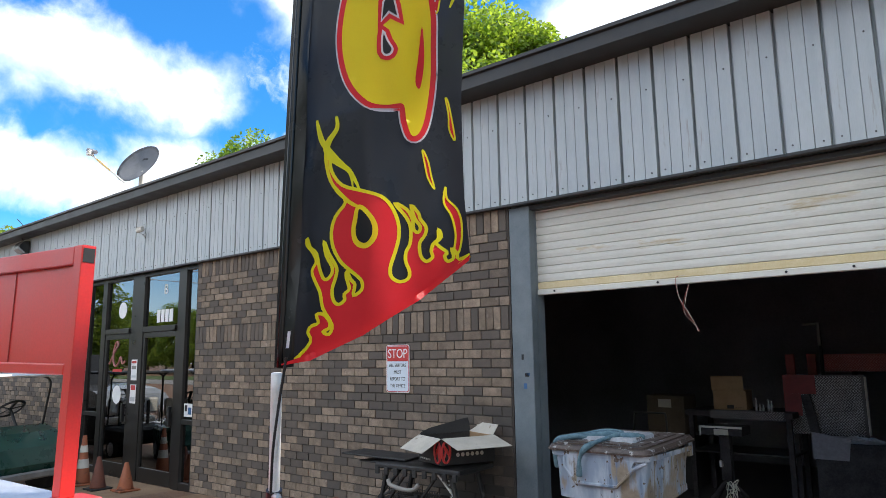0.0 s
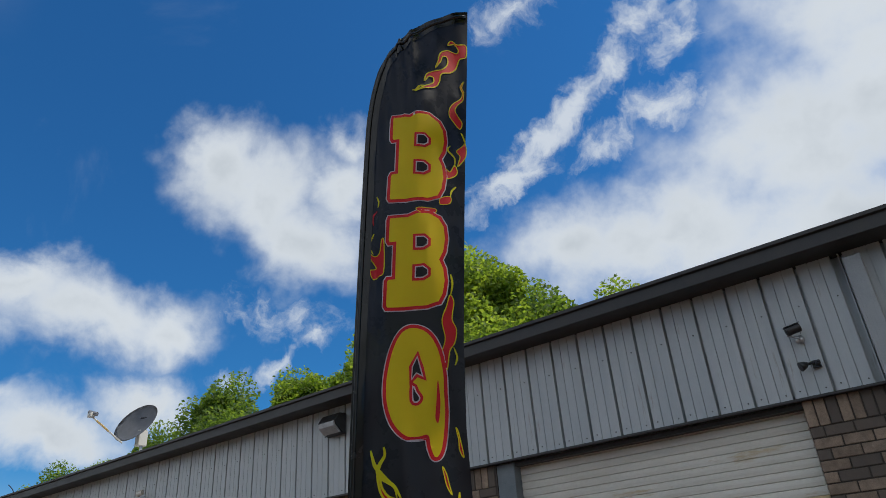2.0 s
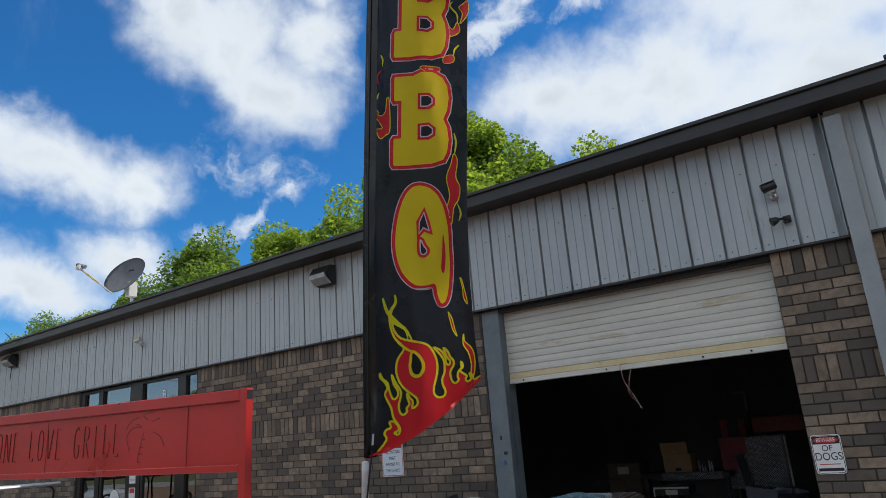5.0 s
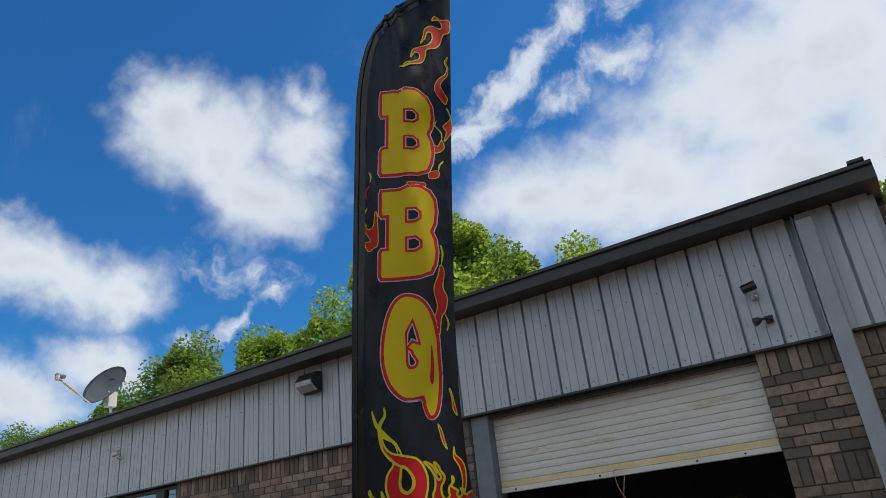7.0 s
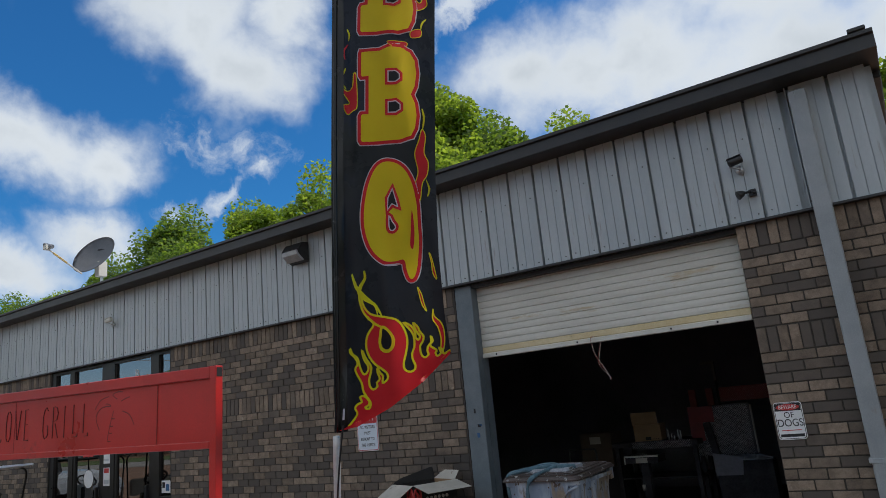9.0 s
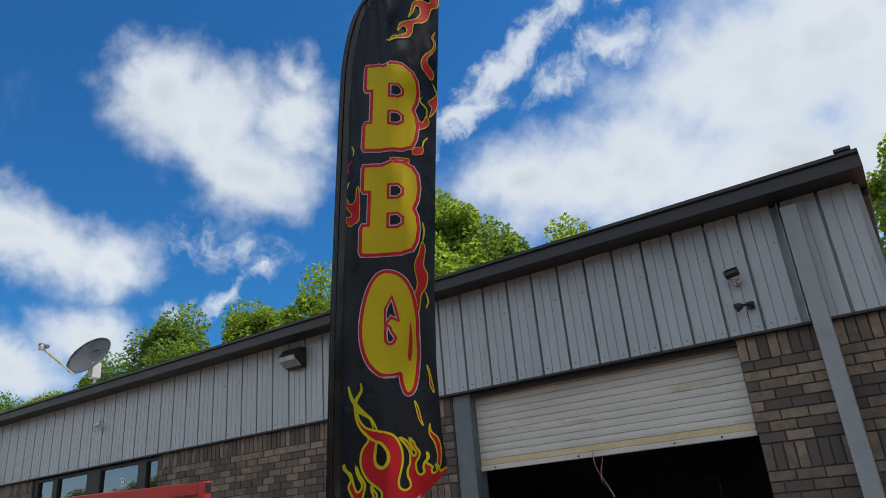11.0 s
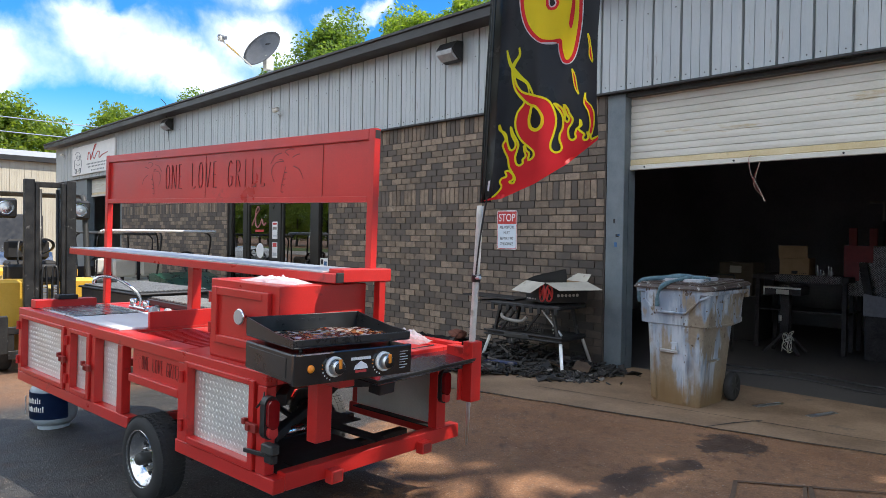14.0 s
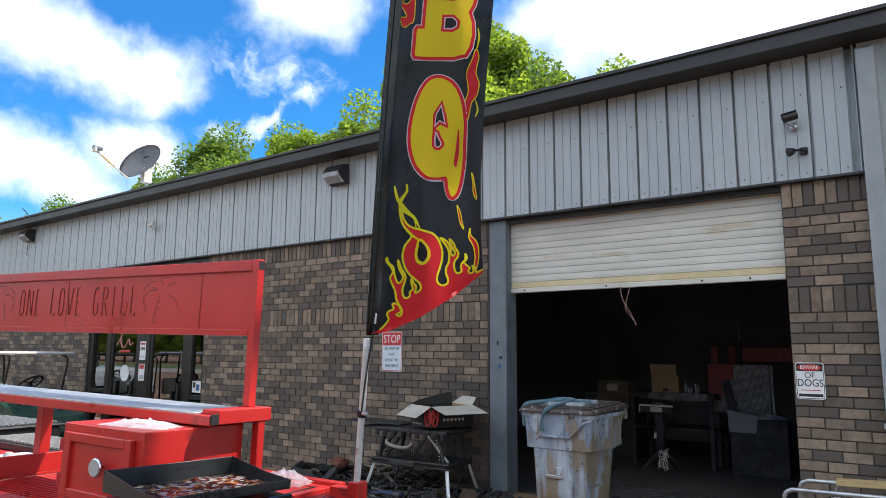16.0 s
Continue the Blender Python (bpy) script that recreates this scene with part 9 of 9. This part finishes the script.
def tread_sheet(x0, x1, z0, z1, y, material, parent, pitch=0.027):
    """Leaning tread plate: a sheet with crossed raised lozenges."""
    sheet = part("sheet", box((x0, y, z0), (x1, y + 0.010, z1), None, 0.002), material, parent)
    bm = bmesh.new()
    for r in range(int((z1 - z0 - 0.012) / (pitch / 2))):
        for c in range(int((x1 - x0 - 0.02) / pitch)):
            mid = Vector((x0 + 0.014 + c * pitch + (pitch / 2 if r % 2 else 0), y - 0.001, z0 + 0.012 + r * pitch / 2))
            d = Vector((0.0085, 0, 0.0085 if r % 2 else -0.0085))
            bar(mid - d, mid + d, 0.0042, 0.003, bm, 0, (0, 1, 0))
    part("tread_pattern", bm, GLINT_RED if material is SHOP_RED else GLINT_LUG, sheet)["kind"] = "stuff"
    return sheet


bench = thing("shop_bench", "dark steel bench with a tread-plate top edge", "bench", pose(-2.2, 8.1, 0.004))
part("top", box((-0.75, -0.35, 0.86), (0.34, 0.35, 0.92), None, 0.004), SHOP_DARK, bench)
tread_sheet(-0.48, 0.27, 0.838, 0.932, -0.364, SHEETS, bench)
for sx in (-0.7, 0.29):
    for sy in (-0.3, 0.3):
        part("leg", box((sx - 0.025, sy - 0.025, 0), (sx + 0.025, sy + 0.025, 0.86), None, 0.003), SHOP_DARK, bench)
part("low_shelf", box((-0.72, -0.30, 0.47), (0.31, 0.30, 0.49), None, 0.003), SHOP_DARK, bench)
part("shelf_lip", box((-0.10, -0.312, 0.478), (0.30, -0.302, 0.492)), GREY_COAT, bench)
t = crate("carton", pose(-2.52, 8.04, 0.926, 0, 0, 3), (0.345, 0.26, 0.205), CARDBOARD, "open brown cardboard carton on the bench")
part("flap", box((-0.172, -0.004, 0), (0.160, 0.004, 0.155), None, 0.001, Matrix.Translation((-0.010, -0.126, 0.206)) @ Matrix.Rotation(radians(6), 4, "X")), CARDBOARD, t)
part("print_bar", box((-0.03, -0.1325, 0.012), (0.04, -0.1312, 0.050)), INK, t)
for k in range(4):
    part("print_bar", box((0.055 + k * 0.024, -0.1325, 0.020), (0.070 + k * 0.024, -0.1312, 0.026)), INK, t)
for x, h in ((-2.241, 1.0), (-2.205, 0.55), (-2.174, 0.45), (-2.12, 0.9), (-2.09, 0.8)):
    b = thing("clear_bottle", "small clear bottle glinting on the bench", "bottle", pose(x, 7.9, 0.926))
    part("body", lathe([(0.013, 0), (0.013, 0.06 * h), (0.006, 0.09 * h), (0.006, 0.12 * h)], None, 14), LAMP_GLASS, b, smooth=True)
    part("cap", tube((0, 0, 0.12 * h + 0.0005), (0, 0, 0.12 * h + 0.012), 0.008, None, 10), CHROME, b)
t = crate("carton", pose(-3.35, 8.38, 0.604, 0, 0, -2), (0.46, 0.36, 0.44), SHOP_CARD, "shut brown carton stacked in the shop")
part("paper_label", box((-0.085, -0.1825, 0.30), (0.075, -0.1808, 0.395)), CARTON_GREY, t)
crate("carton", pose(-3.33, 8.38, 0.004, 0, 0, 3), (0.60, 0.50, 0.596), CARTON_DARK, "large dark carton on the shop floor")
s = thing("steel_sheet", "dull tread plate with a red corner leaning in the shop", "steel sheet")
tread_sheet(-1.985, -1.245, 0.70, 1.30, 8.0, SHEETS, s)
part("red_corner", box((-1.985, 7.9925, 1.105), (-1.68, 7.9995, 1.30), None, 0.001), SHOP_RED, s, "red corner patch")
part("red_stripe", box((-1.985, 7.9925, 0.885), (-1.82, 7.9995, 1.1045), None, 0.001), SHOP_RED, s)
part("edge_strip", box((-1.246, 7.992, 0.72), (-1.228, 8.014, 1.28), None, 0.001), CARTON_GREY, s)
part("strut", bar((-1.775, 7.965, 1.10), (-1.67, 7.90, 0.58), 0.085, 0.025, None, 0.003, (0, 1, 0)), SHOP_DARK, s)
part("stay", box((-1.635, 8.012, 0.004), (-1.595, 8.05, 1.27), None, 0.002), SHOP_DARK, s)
for x0, x1, y in ((-1.972, -1.886, 8.12), (-1.802, -1.716, 8.30)):
    u = thing("steel_upright", "dark red steel upright in the shop", "steel post")
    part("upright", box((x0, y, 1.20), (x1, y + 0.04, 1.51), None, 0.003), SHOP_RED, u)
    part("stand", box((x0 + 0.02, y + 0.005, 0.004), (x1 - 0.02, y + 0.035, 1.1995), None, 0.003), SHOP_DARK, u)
s = thing("steel_rail", "dark red tread-plate rail in the shop", "steel rail")
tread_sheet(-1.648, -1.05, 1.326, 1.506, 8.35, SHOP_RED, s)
part("stay", box((-1.40, 8.362, 0.004), (-1.36, 8.40, 1.49), None, 0.002), SHOP_DARK, s)
sheet = thing("grey_panel", "dull grey panel leaning on a dark shop box", "panel", pose(-1.5, 7.7, 0.004))
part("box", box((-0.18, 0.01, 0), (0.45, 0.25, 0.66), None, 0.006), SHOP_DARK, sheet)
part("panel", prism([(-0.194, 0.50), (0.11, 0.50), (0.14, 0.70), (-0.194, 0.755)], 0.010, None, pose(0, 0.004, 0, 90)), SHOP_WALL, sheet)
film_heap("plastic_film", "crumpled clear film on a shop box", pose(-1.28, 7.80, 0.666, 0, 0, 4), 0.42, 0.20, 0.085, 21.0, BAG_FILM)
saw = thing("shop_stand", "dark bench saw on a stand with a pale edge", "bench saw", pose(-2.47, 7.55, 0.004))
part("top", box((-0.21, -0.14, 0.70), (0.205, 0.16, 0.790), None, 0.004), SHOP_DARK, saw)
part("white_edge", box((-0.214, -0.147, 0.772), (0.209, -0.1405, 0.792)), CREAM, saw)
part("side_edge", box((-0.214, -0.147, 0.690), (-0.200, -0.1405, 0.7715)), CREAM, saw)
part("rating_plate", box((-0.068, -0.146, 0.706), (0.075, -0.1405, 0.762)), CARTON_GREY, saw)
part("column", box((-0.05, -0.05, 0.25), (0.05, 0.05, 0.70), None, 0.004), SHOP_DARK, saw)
part("clamp", box((-0.045, -0.12, 0.385), (-0.015, -0.08, 0.45), None, 0.004), CREAM, saw)
for sx in (-0.2, 0.2):
    part("foot", bar((0, 0, 0.27), (sx, -0.15, 0.0), 0.03, 0.03, None, 0.003), SHOP_DARK, saw)
    part("foot", bar((0, 0, 0.27), (sx, 0.15, 0.0), 0.03, 0.03, None, 0.003), SHOP_DARK, saw)
for x in (-0.03, 0.0, 0.03):
    part("knob", tube((x, -0.02, 0.790), (x, -0.02, 0.815), 0.007, None, 8), CHROME, saw)
tangle = thing("cable_tangle", "tangled pale cable hanging from the stand", "cable", pose(-2.38, 7.35, 0.16))
rnd = random.Random(3)
part("cable", hose(spline([(rnd.uniform(-0.07, 0.07), rnd.uniform(-0.04, 0.04), rnd.uniform(-0.13, 0.13)) for k in range(26)], 5, False), 0.0045, None, 6), CREAM, tangle)
part("hook", hose([(0.02, 0.02, 0.12), (0.0, 0.1, 0.30), (-0.06, 0.18, 0.50)], 0.005, None, 6), BLACK, tangle)
arch = thing("hand_truck", "dark steel hand truck with an arched handle", "hand truck", pose(0, 0, 0.004))
part("handle", hose(spline([(-3.30, 7.2, 0.0), (-3.31, 7.2, 0.60), (-3.30, 7.2, 0.88), (-3.26, 7.2, 0.91), (-3.00, 7.2, 0.915), (-2.95, 7.2, 0.88), (-2.95, 7.2, 0.60), (-2.96, 7.2, 0.0)], 4, False), 0.010, None, 8), GREY_COAT, arch, smooth=True)
part("crossbar", tube((-3.308, 7.2, 0.45), (-2.952, 7.2, 0.45), 0.009, None, 8), GREY_COAT, arch)
part("toe_plate", box((-3.32, 6.98, 0.0), (-2.94, 7.19, 0.008), None, 0.002), GREY_COAT, arch)
for y, z in ((5.9, 0.012), (6.2, 0.012)):
    c = thing("floor_hose", "black hose lying on the shop floor", "hose", pose(0, 0, 0))
    part("hose", hose(spline([(-3.1, y + 0.1, z), (-2.5, y - 0.08, z), (-1.8, y + 0.05, z), (-1.1, y - 0.1, z), (-0.6, y + 0.2, z)], 8, False), 0.011, None, 8), BLACK, c, smooth=True)
hook = thing("wall_hook", "grey steel bracket on the shop wall", "bracket", pose(-1.72, 8.5, 1.6))
part("bracket", box((0, 0, 0), (0.03, 0.03, 0.25), None, 0.003), SEAT, hook)
part("arm", box((-0.14, 0, 0.22), (0.0, 0.03, 0.25), None, 0.003), SEAT, hook)
part("post", box((0.0, 0.031, -1.59), (0.03, 0.06, 0.25), None, 0.003), BLACK_MATT, hook)


# ---- trees, far building, wires ----
def tree_meshes(name, high, wide, leaves, seed, leaf=0.16, base=0.35, material=LEAF, dome=(0.86, 0.16)):
    """Tapered trunk with limbs, and a ragged crown of small leaves in clumps."""
    rnd = random.Random(seed)
    wood = hose(spline([(0, 0, 0), (0.1 * rnd.uniform(-1, 1), 0.1, high * 0.3), (0.3 * rnd.uniform(-1, 1), 0.2 * rnd.uniform(-1, 1), high * 0.62), (0.1, 0, high * 0.92)], 5, False), lambda f: high * 0.020 * (1 - f) + 0.02, None, 9)
    clumps = []
    n = 46
    for k in range(n):
        f = base + (1 - base) * (k + 0.5) / n
        a = k * 2.4 + rnd.uniform(-0.4, 0.4)
        reach = wide * (math.sin(math.pi * min(1, (f - base) / (1 - base) * dome[0] + dome[1])) ** 0.8) * rnd.uniform(0.45, 1.0)
        tip = Vector((math.cos(a) * reach, math.sin(a) * reach, high * f + rnd.uniform(-0.4, 0.5)))
        root = Vector((0, 0, high * max(0.2, f - 0.2)))
        if k % 3 == 0:
            hose([root, root.lerp(tip, 0.5) + Vector((0, 0, 0.2)), tip], lambda t: 0.05 * high / 9 * (1 - t) + 0.012, wood, 6)
        clumps.append((tip, wide * rnd.uniform(0.15, 0.40)))
    pts, faces = [], []
    for k in range(leaves):
        c, r = clumps[int(rnd.random() ** 0.9 * len(clumps))]
        d = Vector((rnd.gauss(0, 1), rnd.gauss(0, 1), rnd.gauss(0, 0.8)))
        d = d.normalized() * r * (0.15 + 1.05 * rnd.random() ** 0.6) * 0.86
        p = c + d
        x = Vector((rnd.gauss(0, 1), rnd.gauss(0, 1), rnd.gauss(0, 0.6))).normalized()
        y = x.orthogonal().normalized()
        y = (y * math.cos(rnd.uniform(0, 3)) + x.cross(y) * math.sin(rnd.uniform(0, 3))).normalized()
        s = leaf * rnd.uniform(0.6, 1.25)
        b = len(pts)
        pts += [p - x * s, p + y * s * 0.55, p + x * s, p - y * s * 0.55]
        faces.append((b, b + 1, b + 2, b + 3))
    crown = bpy.data.meshes.new("crown")
    crown.from_pydata([tuple(p) for p in pts], [], faces)
    crown.materials.append(material)
    return mesh_of("trunk", wood, BARK, True), crown


def tree(meshes, m, label):
    t = thing("tree", label, "tree", m)
    for name, me in zip(("trunk", "crown"), meshes):
        new(name, me).parent = t
    return t


ROUND = (0.77, 0.19)
BIG = tree_meshes("tree", 12.5, 3.4, 52000, 1, 0.10, 0.35, LEAF, ROUND)
MID = tree_meshes("tree", 11.0, 3.0, 48000, 2, 0.10, 0.4, LEAF_DEEP, ROUND)
THIN = tree_meshes("tree", 11.5, 2.4, 17000, 3, 0.10, 0.45, LEAF, (0.74, 0.2))
SHADE = tree_meshes("tree", 11.0, 3.1, 6000, 4, 0.15, 0.45)
FAR = tree_meshes("tree", 12.0, 4.2, 15000, 6, 0.20, 0.15, LEAF_FAR, ROUND)
tree(BIG, pose(-12.9, 18.5, -0.4, 0, 0, 20) @ Matrix.Scale(1.07, 4), "broad green tree behind the shop roof")
tree(MID, pose(-10.7, 20.0, -0.4, 0, 0, 100) @ Matrix.Scale(1.03, 4), "dark green tree behind the shop roof")
tree(THIN, pose(-8.0, 20.5, -0.4, 0, 0, 40) @ Matrix.Scale(0.95, 4), "thin young tree behind the shop roof")
tree(THIN, pose(-17.5, 18.0, -0.5, 0, 0, 250) @ Matrix.Scale(0.95, 4), "thin young tree behind the shop roof")
tree(BIG, pose(-21.7, 18.5, -0.6, 0, 0, 160) @ Matrix.Scale(0.89, 4), "broad green tree behind the shop roof")
tree(MID, pose(-27.6, 18.5, -0.6, 0, 0, 10) @ Matrix.Scale(1.06, 4), "dark green tree behind the shop roof")
tree(MID, pose(-32.4, 18.0, -0.6, 0, 0, 300) @ Matrix.Scale(0.93, 4), "dark green tree behind the shop roof")
tree(BIG, pose(-36.8, 17.8, -0.6, 0, 0, 70) @ Matrix.Scale(0.79, 4), "broad green tree behind the shop roof")
tree(MID, pose(-43.0, 18.5, -0.6, 0, 0, 200) @ Matrix.Scale(0.92, 4), "dark green tree behind the shop roof")
tree(THIN, pose(-48.5, 18.5, -0.6, 0, 0, 20) @ Matrix.Scale(0.86, 4), "sparse tree behind the shop roof")
tree(BIG, pose(2.8, 21.0, -0.4, 0, 0, 200) @ Matrix.Scale(0.86, 4), "broad green tree beyond the shop corner")
for k in range(14):
    tree(FAR, pose(-58 - 3.5 * (k % 3), -14 + 3.6 * k, -1.0, 0, 0, 47 * k) @ Matrix.Scale(0.90 + 0.09 * ((k * 7) % 5) / 4, 4), "full green tree behind the beige shed")
# unseen trees added east of the yard, placed so their crowns shade the ground
tree(SHADE, pose(8.35, 7.8, -0.1, 0, 0, 15) @ Matrix.Scale(1.42, 4), "very tall open tree, added unseen to shade the yard")
tree(SHADE, pose(7.8, 3.4, -0.1, 0, 0, 130) @ Matrix.Scale(1.1, 4), "tall tree, added unseen to shade the yard")
tree(SHADE, pose(9.0, 4.4, -0.1, 0, 0, 75) @ Matrix.Scale(1.35, 4), "very tall tree, added unseen to shade the yard")
# small high crowns, out of view, each added to shade one patch
SHADE_HIGH = tree_meshes("tree", 18.0, 1.7, 3600, 9, 0.2, 0.80)
tree(SHADE_HIGH, pose(4.1, 5.0, -0.1), "slender tree with a small high crown, added unseen to shade the yard")
tree(SHADE_HIGH, pose(4.2, 8.5, -0.1, 0, 0, 60) @ Matrix.Scale(0.75, 4), "slender tree with a small crown, added unseen to shade the pavement")
# wood and verge across the street, seen in the glass
for k in range(15):
    tree(FAR, pose(-62 + 8.2 * k, -40 - 3 * (k % 2), -0.3, 0, 0, 61 * k) @ Matrix.Scale(0.9 + 0.12 * ((k * 5) % 4) / 3, 4), "full green tree across the street")
for k in range(20):
    tree(FAR, pose(-68 - 3.9 * k, -41 - 5 * (k % 2), -0.4, 0, 0, 71 * k) @ Matrix.Scale(0.70 + 0.10 * ((k * 3) % 4) / 3, 4), "full green tree across the street")
structure("ground_verge", box((-120, -34, -0.36), (90, -26, -0.28)), GRASS)
structure("road", box((-120, -25.5, -0.34), (90, -19, -0.285)), ROAD)

shed = thing("metal_shed", "long beige ribbed metal shed across the yard", "shed", pose(-36.0, 0, -0.6))
rib = siding_mesh(12, 0.30, 0, 5.35, "wall", SIDING_BEIGE)
for k in range(8):
    ob = new("wall", rib)
    ob.parent = shed
    ob.matrix_basis = pose(0, -1.2 + k * 3.6, 0, 0, 0, 90)
part("core", box((-10, -1.2, 0), (-0.02, 27.6, 5.30)), SIDING_BEIGE, shed)
part("roof", prism([(-10.2, 5.3), (0.2, 5.3), (0.2, 5.42), (-5, 6.2), (-10.2, 5.42)], 29.4, None, Matrix(((1, 0, 0, 0), (0, 0, -1, 27.9), (0, 1, 0, 0), (0, 0, 0, 1)))), ASPHALT_ROOF, shed)
part("eave_trim", box((0.03, -1.4, 5.18), (0.22, 27.8, 5.42), None, 0.01), TRIM, shed)

for y in (-31.0, 49.0):
    post = thing("utility_pole", "grey wooden pole that carries the overhead lines", "pole", pose(-46, y, -1.0))
    part("shaft", hose([(0, 0, 0), (0, 0, 5), (0, 0, 9.6)], lambda f: 0.16 - 0.05 * f, None, 12), BARK, post)
    part("crossarm", box((-0.1, -0.06, 7.9), (0.75, 0.06, 8.02)), BARK, post)
for z in (7.25, 8.1):
    wire = thing("power_line", "thin pale overhead line between two poles", "cable")
    part("line", hose([(-46, -31 + 8 * j, z - 0.12 * math.sin(math.pi * j / 10)) for j in range(11)], 0.03, None, 5), GALV, wire)

truck = thing("parked_truck", "parked truck with a silver hood and black cab", "truck", pose(-17.5, 2.45, -0.55, 0, 0, -10))
part("hood", prism([(0.1, 0.75), (1.75, 0.70), (1.80, 1.05), (1.76, 1.20), (1.62, 1.33), (1.30, 1.44), (0.7, 1.52), (0.1, 1.55)], 1.7, None, Matrix(((1, 0, 0, 0), (0, 0, -1, 0.85), (0, 1, 0, 0), (0, 0, 0, 1)))), SILVER, truck, "silver hood")
part("cab", prism([(-1.7, 0.70), (0.09, 0.70), (0.09, 1.50), (-0.20, 2.25), (-1.55, 2.30), (-1.7, 1.5)], 1.26, None, Matrix(((1, 0, 0, 0), (0, 0, -1, 0.78), (0, 1, 0, 0), (0, 0, 0, 1)))), BLACK_MATT, truck, "black cab")
part("windscreen", prism([(0.105, 1.52), (-0.17, 2.22), (-0.15, 2.24), (0.13, 1.52)], 1.1, None, Matrix(((1, 0, 0, 0), (0, 0, -1, 0.70), (0, 1, 0, 0), (0, 0, 0, 1)))), BLACK, truck)
part("bumper", box((1.70, -0.95, 0.42), (1.92, 0.95, 0.70), None, 0.05), STAINLESS, truck, "dull bumper")
part("grille", box((1.76, -0.5, 0.72), (1.83, 0.5, 1.12), None, 0.02), CHROME, truck)
for sy in (-0.66, 0.66):
    part("headlight", lathe([(0.11, 0), (0.10, 0.03), (0, 0.05)], None, 20, Matrix.Translation((1.79, sy, 0.95)) @ pose(0, 0, 0, 0, 90, 0)), LAMP_GLASS, truck, smooth=True)
    for x in (-1.0, 1.1):
        part("wheel", lathe([(0.24, -0.12), (0.42, -0.12), (0.45, -0.05), (0.45, 0.05), (0.42, 0.12), (0.24, 0.12), (0, 0.05)], None, 28, Matrix.Translation((x, sy * 1.2, 0.45)) @ pose(0, 0, 0, 90, 0, 0)), RUBBER, truck)
part("chassis", box((-2.6, -0.5, 0.5), (1.6, 0.5, 0.72), None, 0.02), BLACK_MATT, truck)
